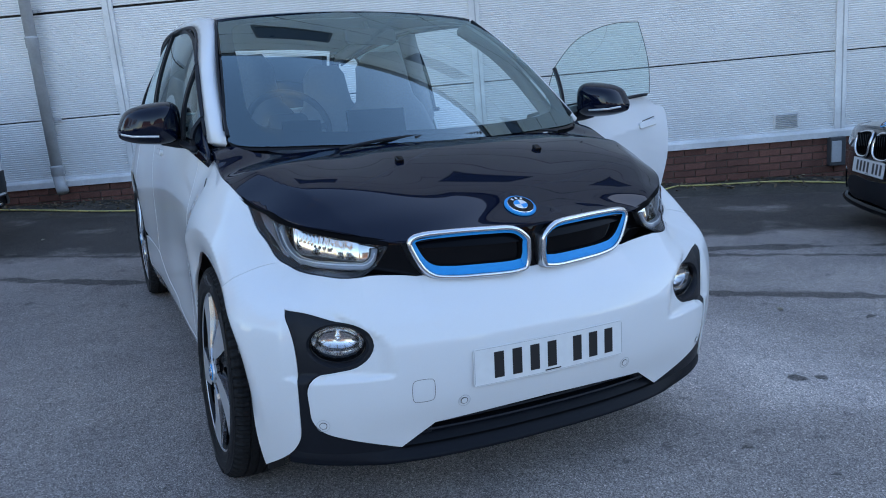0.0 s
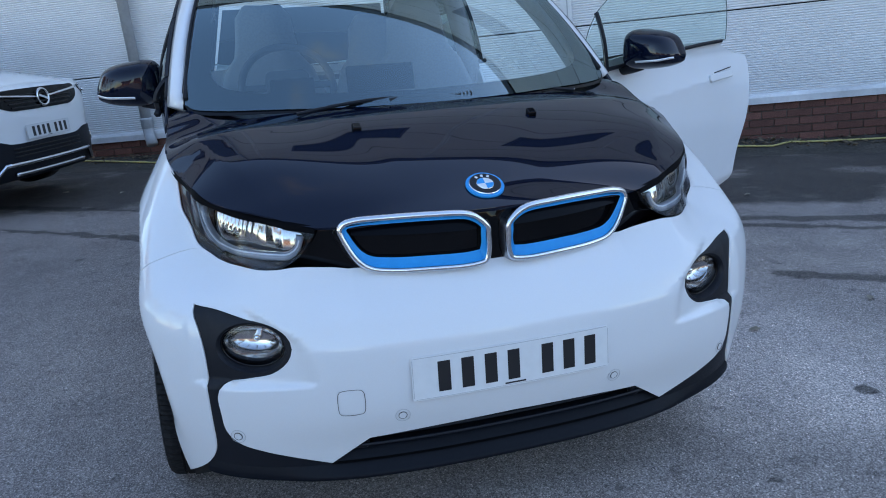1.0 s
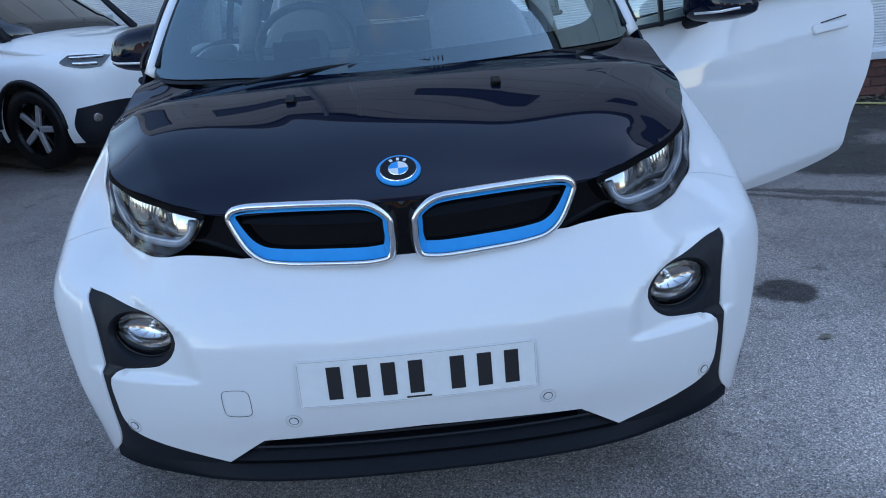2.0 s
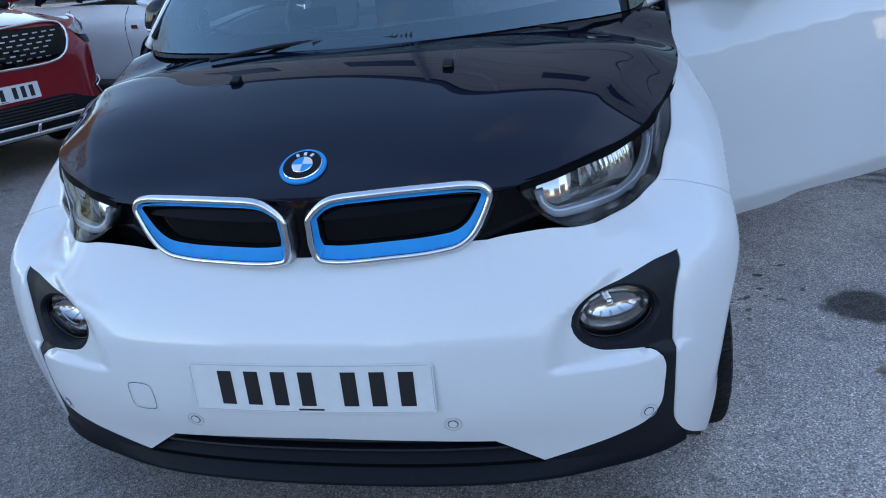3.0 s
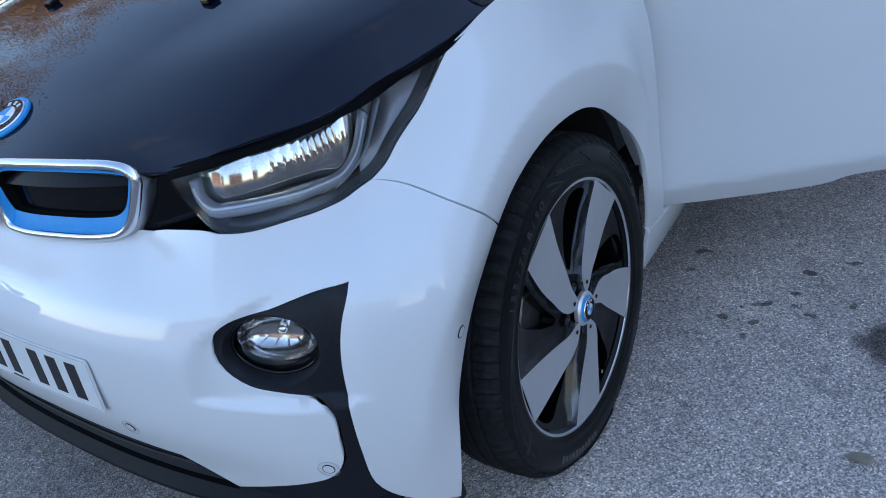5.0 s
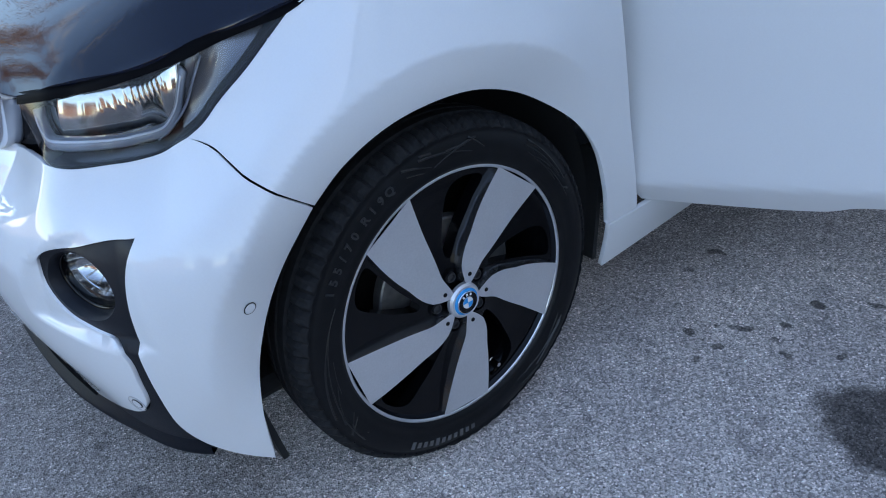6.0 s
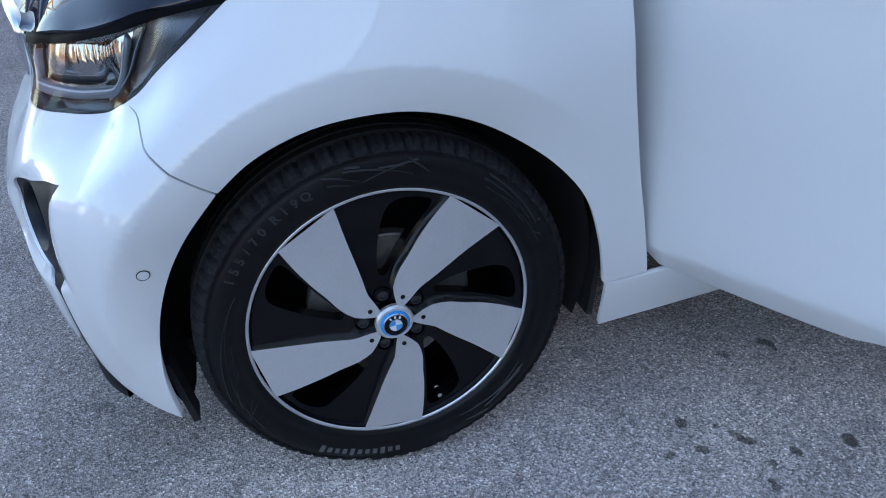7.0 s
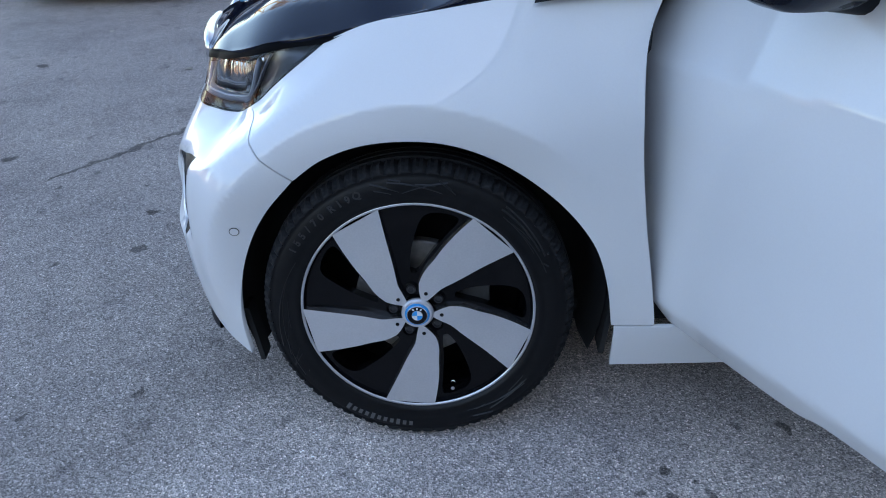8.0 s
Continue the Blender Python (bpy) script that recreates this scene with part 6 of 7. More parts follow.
def simple_wheel(parent, x, y, r, side):
    w = thing("wheel")
    w.parent = parent
    m = Matrix.Translation((x, y, r)) @ Matrix(((0, 0, side, 0), (side, 0, 0, 0), (0, 1, 0, 0), (0, 0, 0, 1)))
    part("tyre", lathe_bm([(r * .66, -.1), (r * .9, -.11), (r, -.08), (r, .08), (r * .9, .11), (r * .66, .1)], 40, None, m), RUBBER, w, smooth=True)
    part("rim", lathe_bm([(r * .66, .1), (r * .62, .075), (r * .60, .03), (r * .2, .05), (1e-5, .05)], 40, None, m), WHEEL_BLACK, w)
    for k in range(5):
        part("spoke", box_bm((r * .55, .05, .03), m @ pose(0, 0, .06, 0, 0, 72 * k) @ Matrix.Translation((r * .34, 0, 0))), MACHINED, w, bevel=.008)


def parked_car(name, m, paint, label, half_w, nose_y, bonnet_z, tall, arch_r, tyre_r, length, front):
    """A parked car, nose towards -y, front axle at y = 0: painted skin, glasshouse, wheels, and a front drawn by front()."""
    ob = thing(name, label=label, category="car", group="parked cars")
    w, rear = half_w, length + nose_y
    half = [(0, nose_y), (w * .35, nose_y + .015), (w * .68, nose_y + .075), (w * .90, nose_y + .21), (w * .985, nose_y + .45), (w, 0), (w * .985, .8), (w * .985, 1.8), (w, rear - .75), (w * .97, rear - .35), (w * .82, rear - .06), (w * .4, rear), (0, rear + .01), (-w * .4, rear)]
    sh = bonnet_z - .02
    form, d = contour(half, (.16, .24, .40, .58, sh - .12, sh - .06, sh, sh + .25), (.07, .025, 0, .002, .010, .035, .075, .24))
    ax = d[5]
    arch = [(ax - arch_r * 1.02, .22, 1)] + [(ax + arch_r * math.cos(a), tyre_r + .01 + arch_r * math.sin(a)) for a in np.linspace(math.pi, 0, 9)] + [(ax + arch_r * 1.02, .22, 1)]
    ay = d[5] + 2.6 if length < 4.3 else d[5] + 2.68
    arch2 = [(ay + arch_r * math.cos(a), tyre_r + .01 + arch_r * math.sin(a)) for a in np.linspace(math.pi, 0, 9)]
    edge = [(0, .22, 1)] + arch + [(ay - arch_r * 1.02, .22, 1)] + arch2 + [(ay + arch_r * 1.02, .22, 1), (d[-2], .24, 1), (d[-2], sh + .02, 1), (d[8], sh + .05), (d[6], sh + .03), (d[5], sh - .005), (d[3], sh - .03), (0, sh - .03, 1)]
    panel("body", paint, ob, form, run(edge, .03), mirror=True, step=.07, flange=.03)
    # bonnet
    def lid(x, y):
        t = (y - nose_y) / (.25 - nose_y)
        return np.stack((x, y, bonnet_z - .05 + .17 * np.clip(t, 0, 1.4) ** .75 - .07 * (x / w) ** 2 - .06 * (np.abs(x) / w) ** 5), 1)
    panel("bonnet", paint, ob, lid, run([(0, nose_y + .06, 1), (w * .5, nose_y + .09), (w * .80, nose_y + .22), (w * .93, nose_y + .50), (w * .95, .0), (w * .93, .32, 1), (w * .5, .24), (0, .20, 1)], .03), mirror=True, step=.06, flange=.03)
    # glasshouse in rings, then a painted roof
    cowl = bonnet_z + .11
    def ring(z, fy, by, hw, n=32):
        out = []
        for a in np.linspace(0, 2 * math.pi, n, endpoint=False):
            ca, sa = math.cos(a), math.sin(a)
            x = hw * math.copysign(abs(sa) ** .45, sa)
            y = (fy + by) / 2 - (by - fy) / 2 * math.copysign(abs(ca) ** .45, ca)
            out.append((x, y, z))
        return np.array(out)
    rings = [(cowl - .05, .15, rear - .12, w * .90), (cowl + .10, .38, rear - .22, w * .875), (cowl + (tall - cowl) * .6, .74, rear - .48, w * .79), (tall - .05, 1.02, rear - .70, w * .70)]
    loft("glasshouse", DARK_GLASS, ob, [ring(*r) for r in rings], "dark car windows", caps=(True, True))
    loft("roof", paint, ob, [ring(tall - .055, .99, rear - .66, w * .715), ring(tall - .02, 1.06, rear - .75, w * .69), ring(tall, 1.4, rear - 1.1, w * .5)], caps=(True, True))
    for s in (1, -1):
        part("pillar", tube_bm([(w * .80 * s, .26, cowl - .04), (w * .76 * s, .57, cowl + (tall - cowl) * .5), (w * .66 * s, 1.00, tall - .05)], [.040, .030, .030], 8), BLACK_PLASTIC, ob, smooth=True)
        for yy in (1.28, 2.1):
            part("door_post", tube_bm([(w * .93 * s, yy, cowl - .06), (w * .80 * s, yy - .03, cowl + (tall - cowl) * .6), (w * .72 * s, yy - .06, tall - .05)], .03, 6), BLACK_PLASTIC, ob, smooth=True)
        # door mirror
        mr = part("door_mirror", rounded_bm(.20, .14, .09, .045, pose((w + .10) * s, .74, cowl + .05, 90, 0, 0)), paint, ob, bevel=.02)
        part("mirror_foot", box_bm((.12, .05, .03), pose((w + .0) * s, .76, cowl - .02)), BLACK_PLASTIC, mr, bevel=.008)
        part("sill_cladding", tube_bm([tuple(q * (s, 1, 1)) for q in form(np.linspace(ax + arch_r * 1.03, ay - arch_r * 1.03, 14), np.full(14, .27), .012)], .055, 8), BLACK_PLASTIC, ob, smooth=True)
        # wheel arch rim and shut lines
        aa = np.linspace(0, math.pi, 24)
        for c0 in (ax, ay):
            part("arch_trim", tube_bm([tuple(q * (s, 1, 1)) for q in form(c0 + arch_r * np.cos(aa), tyre_r + .01 + arch_r * np.sin(aa), .004)], .022, 6), BLACK_PLASTIC, ob, smooth=True)
        for s0 in (ax + .50, ax + 1.55):
            part("shut_line", tube_bm([tuple(q * (s, 1, 1)) for q in form(np.full(12, s0), np.linspace(.32, sh + .01, 12), .0)], .004, 4), GAP, ob)
        for s0 in (ax + 1.38, ax + 2.3):
            q = form([s0], [sh - .09], .012)[0]
            part("door_handle", rounded_bm(.22, .04, .03, .018, pose(q[0] * s, q[1], q[2], 90, 0, 90)), paint, ob, bevel=.006)
        q = form([ax + .33], [sh - .16], .006)[0]
        part("wing_badge", rounded_bm(.10, .03, .012, .01, pose(q[0] * s, q[1], q[2], 90, 0, 90)), CHROME, ob)
        for yy in (0, ay - ax):
            simple_wheel(ob, (w - .12) * s, yy, tyre_r, s)
    part("underside", box_bm((w * 1.7, length - .5, .45), pose(0, nose_y + length / 2, .40)), ARCH_BLACK, ob)
    front(ob, form, sh, paint)
    ob.matrix_world = m
    return ob


def patch(name, material, parent, form, loop, proud, label="", both=True, step=.05):
    """A piece of trim laid on a body form, on one or both sides."""
    for mir in ((False, True) if both else (None,)):
        v, f, n = skin(lambda s, z: form(s, z, proud), run(loop, .02), step=step, flange=abs(proud) + .01, mirror=mir is None, only_mirror=bool(mir))
        part_mesh(name, mesh_of(name, v, f, material, n), parent, label)


def plate_flat(ob, form, z):
    q = form([0.0], [z], .014)[0]
    plate_on(ob, pose(0, q[1] - .004, z, 86, 0, 0))


def bar_on(name, material, ob, form, s0, s1, z0, z1, r, proud, n=24):
    s = np.linspace(s0, s1, n)
    q = form(np.abs(s), np.linspace(z0, z1, n) if z0 != z1 else np.full(n, z0), proud)
    q[:, 0] *= np.where(s < 0, -1, 1)
    part(name, tube_bm([tuple(p) for p in q], r, 6), material, ob, smooth=True)


def front_suv(ob, form, sh, paint):
    patch("grille", GLOSS_BLACK, ob, form, [(0, sh - .05, 1), (.35, sh - .055), (.52, sh - .07), (.50, sh - .14), (.38, sh - .205), (.2, sh - .215), (0, sh - .215, 1)], .006, both=None)
    for k in range(4):
        bar_on("grille_bar", GAP, ob, form, -.40 + .02 * k, .40 - .02 * k, sh - .10 - .03 * k, sh - .10 - .03 * k, .006, .012)
    bar_on("chrome_wing", CHROME, ob, form, -.52, -.08, sh - .085, sh - .125, .011, .016)
    bar_on("chrome_wing", CHROME, ob, form, .08, .52, sh - .125, sh - .085, .011, .016)
    q = form([0.0], [sh - .13], .02)[0]
    part("round_badge", lathe_bm([(.05, 0), (.062, .012), (.072, .010), (.074, 0), (.05, 0)], 32, None, pose(0, q[1], q[2], 84, 0, 0)), CHROME, ob, smooth=True)
    part("badge_bar", box_bm((.10, .018, .012), pose(0, q[1] - .006, q[2], 84, 20, 0)), CHROME, ob)
    patch("headlamp", DARK_GLASS, ob, form, [(.60, sh - .075, 1), (.78, sh - .055), (.95, sh - .05, 1), (1.02, sh - .10), (.86, sh - .15), (.70, sh - .155, 1)], .006, "dark headlamp")
    for s in (-1, 1):
        bar_on("lamp_strip", CHROME, ob, form, .66 * s, .93 * s, sh - .075, sh - .068, .010, .012)
        bar_on("lamp_strip", CHROME, ob, form, .72 * s, .90 * s, sh - .125, sh - .115, .014, .010)
        q = form([.80], [.42], .012)[0]
        part("fog_lamp", disc_bm(.035, .012, 20, pose(q[0] * s, q[1], q[2], 90, 0, 30 * s)), CHROME, ob)
    patch("lower_mask", BLACK_PLASTIC, ob, form, [(0, .50, 1), (.40, .50), (.52, .53), (.70, .53), (.95, .50, 1), (1.0, .36), (.96, .22, 1), (0, .22, 1)], .008, both=None)
    bar_on("skid_trim", SILVER, ob, form, -.50, .50, .345, .345, .016, .028)
    bar_on("skid_trim", SILVER, ob, form, -.42, .42, .265, .265, .018, .024)
    bar_on("skid_end", SILVER, ob, form, .50, .62, .35, .245, .016, .026)
    bar_on("skid_end", SILVER, ob, form, -.62, -.50, .245, .35, .016, .026)
    for k in range(3):
        bar_on("intake_slat", GAP, ob, form, -.4, .4, .40 + .03 * k, .40 + .03 * k, .006, .014)
    plate_flat(ob, form, .575)


def front_red(ob, form, sh, paint):
    patch("grille", GLOSS_BLACK, ob, form, [(0, sh - .04, 1), (.42, sh - .05), (.60, sh - .06, 1), (.57, sh - .20), (.50, sh - .27), (.3, sh - .285), (0, sh - .29, 1)], .004, both=None)
    e = [(-.60, sh - .055), (-.57, sh - .20), (-.49, sh - .275), (0, sh - .295), (.49, sh - .275), (.57, sh - .20), (.60, sh - .055), (0, sh - .035)]
    pts = []
    for s, z in run(e, .03):
        q = form([abs(s)], [z], .012)[0]
        pts.append((q[0] * (1 if s >= 0 else -1), q[1], q[2]))
    part("grille_frame", tube_bm(pts, .011, 6, closed=True), CHROME, ob, smooth=True)
    for r in range(6):
        for k in range(-7, 8):
            s, z = (k + (.5 if r % 2 else 0)) * .072, sh - .085 - r * .033
            if abs(s) < .53 - r * .025:
                q = form([abs(s)], [z], .010)[0]
                part("grille_chip", box_bm((.040, .008, .009), pose(q[0] * (1 if s >= 0 else -1), q[1], z, 0, 0, (20 if s > 0 else -20) * abs(s))), CHROME, ob)
    q = form([0.0], [sh - .15], .016)[0]
    bm = bmesh.new()
    for w_, h_, x_, z_ in ((.05, .10, 0, 0), (.04, .045, .03, .035), (.03, .05, -.025, -.03), (.025, .03, .03, -.04)):
        rounded_bm_into(bm, w_, h_, .012, .012, pose(x_, q[1], q[2] + z_, 82, 0, 0))
    part("badge", bm, SILVER, ob)
    patch("headlamp", LENS_SOLID, ob, form, [(.66, sh - .085, 1), (.86, sh - .03), (1.08, sh + .0, 1), (1.02, sh - .07), (.82, sh - .155, 1), (.72, sh - .14)], .008, "clear headlamp")
    patch("lamp_claw", GLOSS_BLACK, ob, form, [(.70, sh - .125, 1), (.84, sh - .145), (.90, sh - .22, 1), (.78, sh - .20)], .006)
    patch("fog_bezel", GLOSS_BLACK, ob, form, [(.78, .48, 1), (1.0, .52, 1), (.98, .42), (.86, .38, 1)], .006)
    for s in (1, -1):
        bar_on("fog_trim", CHROME, ob, form, .78 * s, 1.0 * s, .47, .52, .008, .014)
        bar_on("fog_trim", CHROME, ob, form, .78 * s, .87 * s, .47, .385, .008, .014)
    patch("lower_mask", BLACK_PLASTIC, ob, form, [(0, .46, 1), (.5, .46), (.62, .42), (.86, .36), (.95, .34, 1), (.95, .22, 1), (0, .22, 1)], .008, both=None)
    for k in range(5):
        bar_on("intake_slat", GAP, ob, form, -.5, .5, .355 + .022 * k, .355 + .022 * k, .007, .014)
    bar_on("skid_trim", SILVER, ob, form, -.66, .66, .325, .325, .016, .035)
    bar_on("skid_trim", SILVER, ob, form, -.52, .52, .245, .245, .020, .035)
    for s in (-.52, -.17, .17, .52):
        bar_on("skid_strut", SILVER, ob, form, s, s * 1.12, .24, .325, .016, .034, 4)
    plate_flat(ob, form, .545)


def front_dark(ob, form, sh, paint):
    for sg in (1, -1):
        e = [(.035, sh - .09), (.06, sh - .055), (.24, sh - .06), (.30, sh - .09), (.28, sh - .19), (.24, sh - .225), (.08, sh - .225), (.04, sh - .19)]
        lp = run(e, .02)
        v, f, n = skin(lambda s, z: form(s, z, .004), lp, step=.03, flange=.01, only_mirror=sg < 0)
        g = part_mesh("kidney_grille", mesh_of("kidney_grille", v, f, DARK_VOID, n), ob, "chrome framed grille")
        part("frame", tube_bm([tuple(q * (sg, 1, 1)) for q in form(lp[:, 0], lp[:, 1], .012)], .011, 6, closed=True), CHROME, g, smooth=True)
        for k in range(7):
            q = form([.07 + k * .032], [sh - .14], .008)[0]
            part("grille_rib", box_bm((.006, .02, .15), pose(q[0] * sg, q[1], q[2])), GLOSS_BLACK, g)
    patch("headlamp", LENS_SOLID, ob, form, [(.42, sh - .13, 1), (.60, sh - .075), (.95, sh - .02, 1), (.88, sh - .09), (.70, sh - .17), (.48, sh - .18, 1)], .006, "clear headlamp")
    q = form([0.0], [sh - .005], .02)[0]
    roundel(ob, pose(0, q[1] + .03, sh + .012, 35, 0, 0), .041)
    patch("lower_mask", BLACK_PLASTIC, ob, form, [(0, .40, 1), (.35, .40), (.45, .34), (.42, .25), (0, .24, 1)], .006, both=None)
    patch("side_intake", GLOSS_BLACK, ob, form, [(.55, .42, 1), (.85, .44, 1), (.88, .30), (.58, .27, 1)], .006)
    bar_on("splitter", GLOSS_BLACK, ob, form, -.95, .95, .20, .20, .03, .03, 40)
    plate_flat(ob, form, .50)


LENS_SOLID = shader("clear_lamp_unit", (.35, .36, .38), .08, metal=.5, coat=1.0, speck=.5, scale=25)
RED_PAINT = shader("red_paint", (.28, .008, .018), .28, metal=.2, coat=1.0, speck=.08, scale=400)
DARK_PAINT = shader("dark_paint", (.010, .010, .012), .25, metal=.3, coat=1.0, speck=.1, scale=300)
FACING = radians(-27)   # the bays beside the wall
_turn_l = math.degrees(FACING) + 90


def stand(px, py, pz, turn, nose_y):
    """Pose that brings the middle of the nose over (px, py)."""
    return pose(px, py, pz, 0, 0, turn) @ Matrix.Translation((0, -nose_y, 0))


parked_car("white_crossover", stand(-1.96, 4.72, .06, _turn_l, -.83), SUV_WHITE, "white crossover parked beside the building, nose out", .88, -.83, .98, 1.60, .385, .335, 4.21, front_suv)
parked_car("red_crossover", stand(-3.40, 2.68, .06, _turn_l + 1, -.90), RED_PAINT, "metallic red crossover parked nose out", .92, -.90, 1.02, 1.62, .40, .35, 4.45, front_red)
parked_car("dark_saloon", stand(4.05, 1.22, .0, 148 + 90, -.82), DARK_PAINT, "dark metallic saloon parked along the wall", .90, -.82, .82, 1.44, .365, .33, 4.6, front_dark)


# ---- trees beyond the bays, far houses, litter ----
BARK = shader("bark", (.42, .29, .15), .85, speck=.25, scale=20, stain=.2, stain_scale=3)
DRY_LEAF = shader("dry_leaf", (.30, .18, .085), .8, speck=.35, scale=5, stain=.3, stain_scale=.8)
HEDGE_LEAF = shader("hedge_leaf", (.055, .085, .03), .7, speck=.4, scale=6, stain=.3, stain_scale=.7)


def tree(seed, x, y, tall):
    """A bare-limbed tree with a thin crown of dry leaves."""
    rnd = random.Random(seed)
    t = thing("tree", pose(x, y, 0), label="leaf-shedding tree with brown twigs behind the parked cars", category="tree", group="trees")
    limbs, tips = bmesh.new(), []

    def grow(p, d, length, r, level):
        pts, rad = [p], [r]
        for i in range(4):
            d = (d + Vector((rnd.gauss(0, .16), rnd.gauss(0, .16), rnd.gauss(.03, .08)))).normalized()
            p = p + d * length / 4
            pts.append(p)
            rad.append(r * (1 - .14 * (i + 1)))
            if level >= 3:
                tips.append((p, d))
        tube_bm(pts, rad, 4 if level > 2 else 8, limbs)
        if level < 5:
            for k in range((3 if level < 4 else 2) if level else 5):
                q = pts[2 + k % 3]
                side = Vector((rnd.gauss(0, 1), rnd.gauss(0, 1), rnd.uniform(.1, .9))).normalized()
                grow(q, (d * .45 + side * .8).normalized(), length * rnd.uniform(.55, .75), rad[-1] * .62, level + 1)
    grow(Vector((0, 0, -.1)), Vector((0, 0, 1)), tall * .42, tall * .024, 0)
    part("limbs", limbs, BARK, t)
    v, f = [], []
    for p, d in tips:
        for _ in range(19):
            c_ = p + Vector((rnd.gauss(0, .34), rnd.gauss(0, .34), rnd.gauss(0, .34)))
            a = Vector((rnd.gauss(0, 1), rnd.gauss(0, 1), rnd.gauss(0, 1))).normalized() * rnd.uniform(.025, .055)
            b = a.orthogonal().normalized() * rnd.uniform(.012, .03)
            i = len(v)
            v += [c_ - a, c_ + b, c_ + a, c_ - b]
            f.append((i, i + 1, i + 2, i + 3))
    part_mesh("crown", mesh_of("crown", v, f, DRY_LEAF, smooth=False), t, kind="stuff")


for _i, (_x, _y, _h) in enumerate(((-20, 14.5, 14), (-23.5, 11.0, 15.5), (-22.5, 19.5, 16), (-28, 16.5, 17.5), (-26, 6.0, 15), (-31, 11.0, 18), (-19, 9.5, 12.5), (-23, -.5, 15), (-27, -6.5, 16.5), (-22, -11, 14))):
    tree(20 + _i, _x, _y, _h)


def hedge(x0, y0, x1, y1, h):
    rnd = random.Random(7)
    v, f = [], []
    for _ in range(5000):
        t = rnd.random()
        p = Vector((x0 + (x1 - x0) * t + rnd.gauss(0, .5), y0 + (y1 - y0) * t + rnd.gauss(0, .5), abs(rnd.gauss(.5, .45)) * h * (1 + .25 * math.sin(t * 23))))
        a = Vector((rnd.gauss(0, 1), rnd.gauss(0, 1), rnd.gauss(0, 1))).normalized() * rnd.uniform(.08, .16)
        b = a.orthogonal().normalized() * rnd.uniform(.06, .11)
        i = len(v)
        v += [p - a, p + b, p + a, p - b]
        f.append((i, i + 1, i + 2, i + 3))
    ob = new("hedge", mesh_of("hedge", v, f, HEDGE_LEAF, smooth=False))
    tagged(ob, label="rough green hedge along the edge of the yard", category="hedge", kind="stuff")


hedge(-12, 13, -20, 0, 1.8)

HOUSE_BRICK = shader("house_brick", (.33, .17, .11), .85, speck=.2, scale=30, stain=.15, stain_scale=1)
ROOF_TILE = shader("roof_tile", (.12, .085, .07), .8, speck=.25, scale=15)
FRAME_WHITE = shader("frame_white", (.75, .75, .74), .5)


def far_house(x, y, turn, w, h):
    """A plain brick house across the road."""
    ob = thing("house", pose(x, y, 0, 0, 0, turn), label="brick house with tiled roof across the yard", category="house", group="far houses")
    part("wall", box_bm((w, 8, h), pose(0, 4, h / 2)), HOUSE_BRICK, ob)
    bm = bmesh.new()
    a = [bm.verts.new(p) for p in ((-w / 2 - .3, -.4, h), (w / 2 + .3, -.4, h), (w / 2 + .3, 4, h + 2.6), (-w / 2 - .3, 4, h + 2.6), (w / 2 + .3, 8.4, h), (-w / 2 - .3, 8.4, h))]
    for q in ((0, 1, 2, 3), (3, 2, 4, 5), (0, 3, 5), (1, 4, 2), (0, 5, 4, 1)):
        bm.faces.new([a[i] for i in q])
    part("roof", bm, ROOF_TILE, ob)
    part("chimney", box_bm((.7, .7, 1.4), pose(w * .3, 4, h + 2.9)), HOUSE_BRICK, ob)
    for zz in (1.5, 4.1):
        for k in range(int(w // 2.6)):
            xx = -w / 2 + 1.4 + k * 2.6
            win = part("window", box_bm((1.3, .12, 1.2), pose(xx, -.02, zz)), FRAME_WHITE, ob)
            for s in (-.31, .31):
                part("pane", box_bm((.54, .04, 1.04), pose(xx + s, -.08, zz)), DARK_GLASS, win)


for _x, _y, _t, _w in ((-16, -36, 172, 12), (2, -39, 180, 14), (20, -36, 190, 11), (38, -22, 235, 12)):
    far_house(_x, _y, _t, _w, 5.6)

# a further car whose shadow lies at the far side of the yard
parked_car("dark_hatchback", stand(-4.1, -2.9, .0, 90 + 5, -.80), DARK_PAINT, "dark hatchback parked across the yard", .88, -.80, .90, 1.50, .365, .33, 4.1, front_dark)

# hose along the foot of the wall
_rnd = random.Random(2)
_pts = []
for _k in range(70):
    _xx = -2.6 + _k * .17
    _pts.append(tuple((WALL @ Vector((_xx, -.30 - .10 * math.sin(_xx * .9) - .05 * math.sin(_xx * 2.3) + (.12 if _xx > 6.5 else 0), 0))).xy) + (.016 + bank(_xx, .30 + .10 * math.sin(_xx * .9) + .05 * math.sin(_xx * 2.3) - (.12 if _xx > 6.5 else 0)),))
tagged(part("garden_hose", tube_bm(_pts, .009, 8), HOSE, None, smooth=True), label="yellow garden hose lying along the foot of the wall", category="hose")


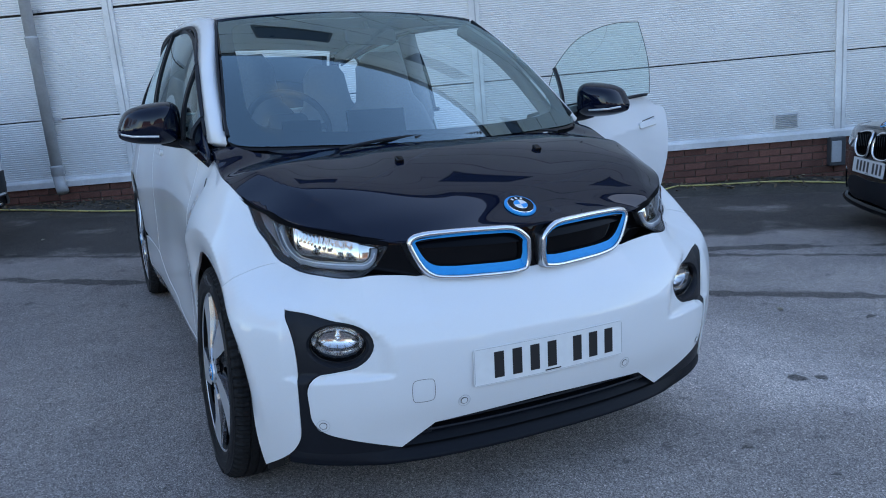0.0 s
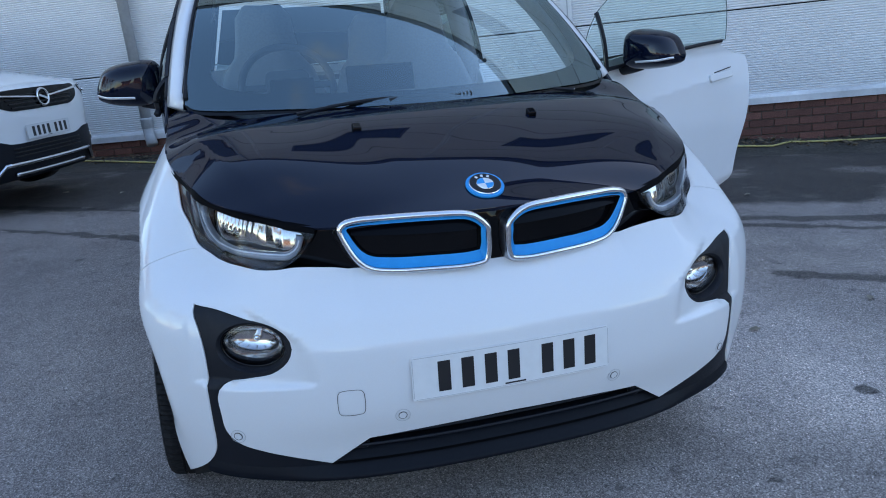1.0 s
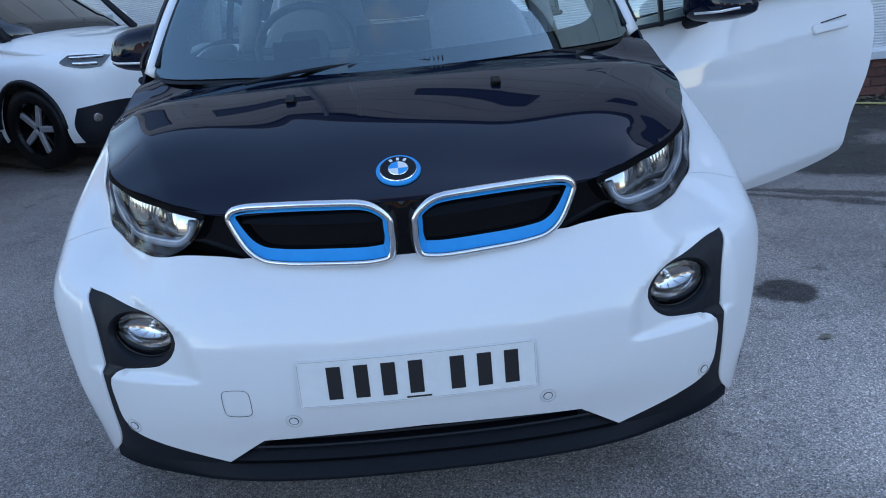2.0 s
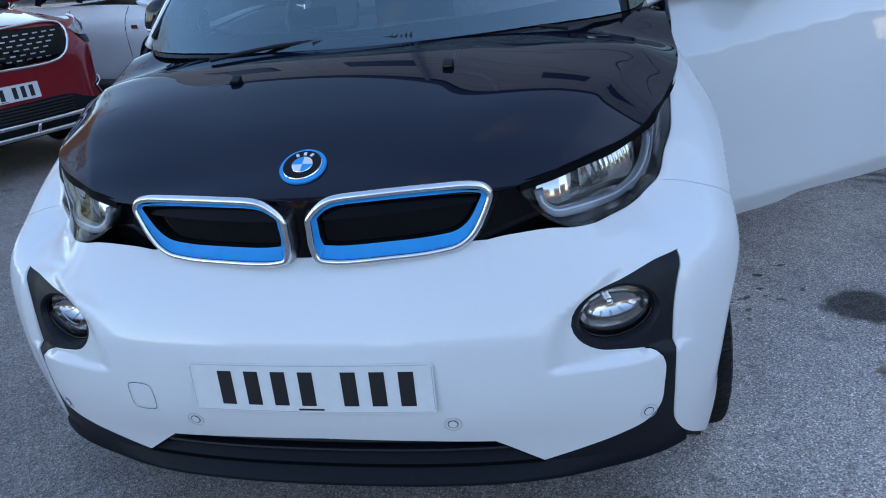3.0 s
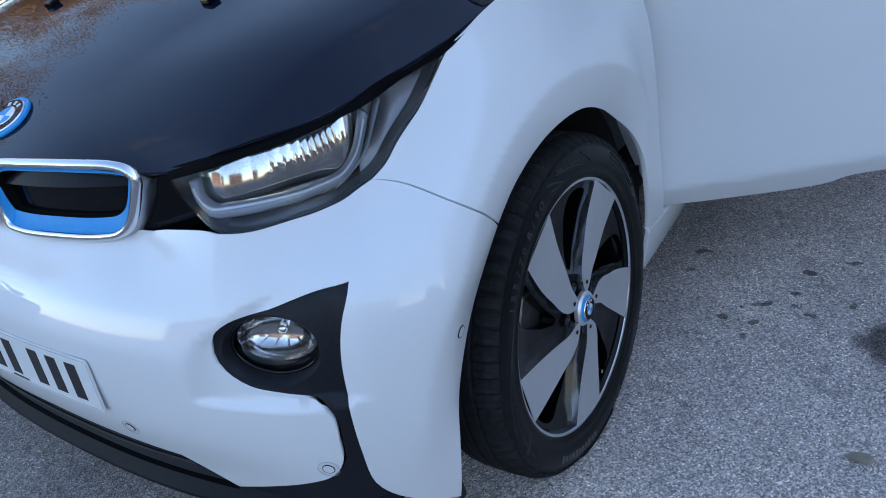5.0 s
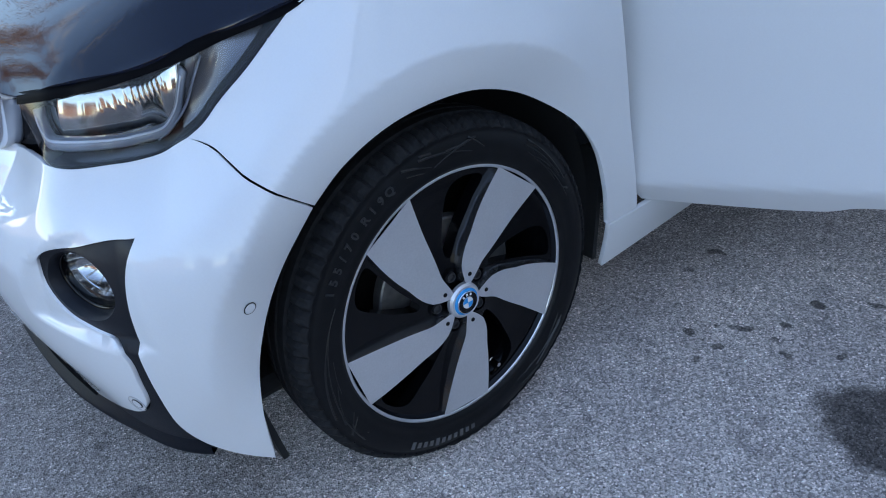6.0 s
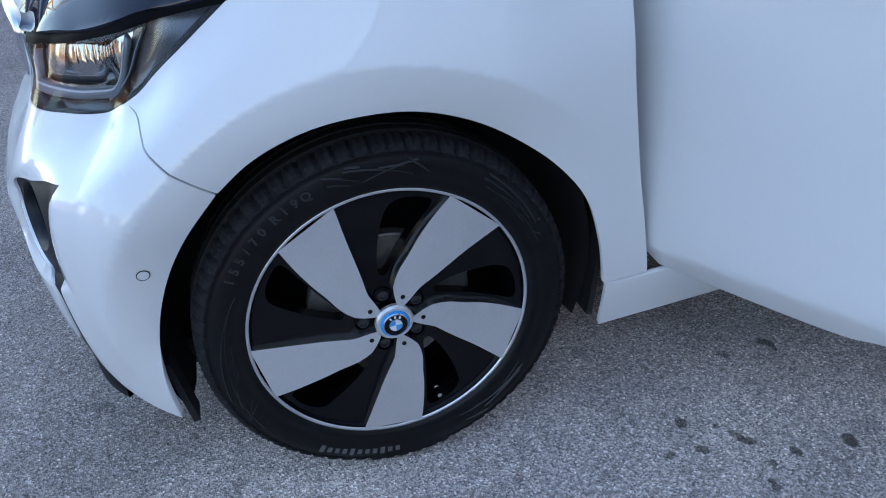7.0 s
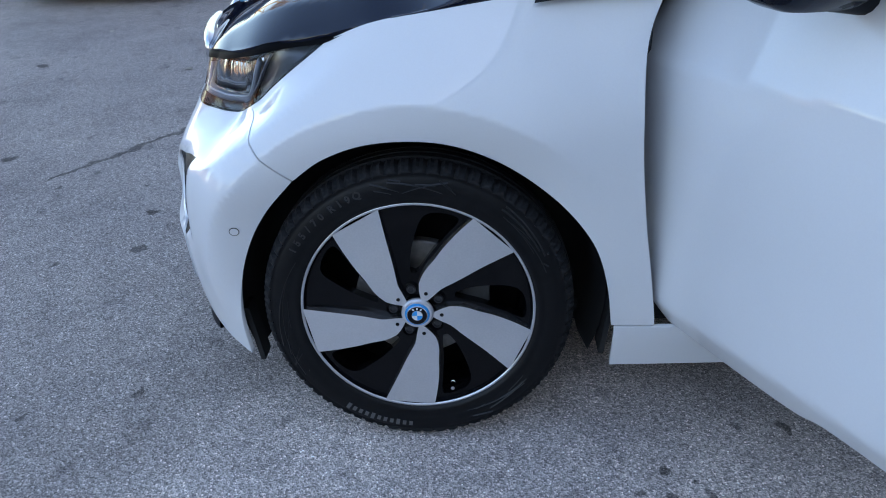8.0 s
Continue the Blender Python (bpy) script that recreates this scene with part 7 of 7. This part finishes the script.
def litter():
    """Dead leaves and grit swept against the wall."""
    rnd = random.Random(9)
    v, f = [], []
    for _ in range(1500):
        xx = rnd.uniform(-2.8, 9.2)
        o = abs(rnd.gauss(0, .14)) + .04
        p = WALL @ Vector((xx, -o, 0))
        p.z = .006 + rnd.random() * .02 + bank(xx, o)
        a = Vector((rnd.gauss(0, 1), rnd.gauss(0, 1), rnd.gauss(0, .35))).normalized() * rnd.uniform(.012, .034)
        b = a.cross(Vector((0, 0, 1))).normalized() * rnd.uniform(.008, .02)
        i = len(v)
        v += [p - a, p + b + Vector((0, 0, .008)), p + a, p - b]
        f.append((i, i + 1, i + 2, i + 3))
    ob = new("leaf_litter", mesh_of("leaf_litter", v, f, LITTER, smooth=False))
    tagged(ob, label="brown dead leaves and grit along the wall", category="litter", kind="stuff")
    for x, y, a in ((-3.22, -2.48, 30), (-2.24, -1.60, 80), (1.37, .15, 10), (2.05, .25, 50), (-2.0, 5.2, 0), (-1.5, 4.9, 70), (2.9, 2.2, 20)):
        bm = bmesh.new()
        ring_ = [(.03, 0, .004), (.015, .014, .010), (-.01, .016, .007), (-.03, .004, .004), (-.012, -.014, .009), (.014, -.012, .006)]
        bm.faces.new([bm.verts.new(Vector(q)) for q in ring_])
        bmesh.ops.solidify(bm, geom=bm.faces[:], thickness=.0015)
        ob = part("fallen_leaf", bm, PALE_LEAF, None)
        ob.matrix_world = pose(x, y, .004, 0, 0, a)
        tagged(ob, label="pale curled dead leaf on the asphalt", category="leaf", group="fallen leaves")


LITTER = shader("litter", (.13, .095, .06), .9, speck=.5, scale=8, stain=.4, stain_scale=2)
PALE_LEAF = shader("pale_leaf", (.42, .37, .30), .8, speck=.2, scale=40)
litter()


# ---- bricks of the plinth ----
def brick_mesh():
    bm = bmesh.new()
    w, h, d, b = .2145, .065, .03, .004
    o = [bm.verts.new(p) for p in ((0, d, 0), (w, d, 0), (w, d, h), (0, d, h))]
    k = [bm.verts.new(p) for p in ((0, b, 0), (w, b, 0), (w, b, h), (0, b, h))]
    i = [bm.verts.new(p) for p in ((b, 0, b), (w - b, 0, b), (w - b, 0, h - b), (b, 0, h - b))]
    for a, c_ in ((o, k), (k, i)):
        for j in range(4):
            bm.faces.new((a[j], a[(j + 1) % 4], c_[(j + 1) % 4], c_[j]))
    bm.faces.new(i)
    bmesh.ops.recalc_face_normals(bm, faces=bm.faces)
    me = bpy.data.meshes.new("brick")
    bm.to_mesh(me)
    bm.free()
    me.materials.append(BRICK)
    return me


_brick = brick_mesh()
_rnd = random.Random(11)
for _x0, _x1, _top in ((-2.6, 1.9, BASE[True] - .005), (4.9, 9.3, BASE[False] - .005)):
    for _row in range(6):
        _z = _top - .075 * (_row + 1) + .005
        _x = _x0 + (.1125 if _row % 2 else 0)
        while _x < _x1:
            _ob = part_mesh("brick", _brick, wall_building)
            _ob.location = (_x, -.001 - _rnd.random() * .004, _z)
            _x += .2245
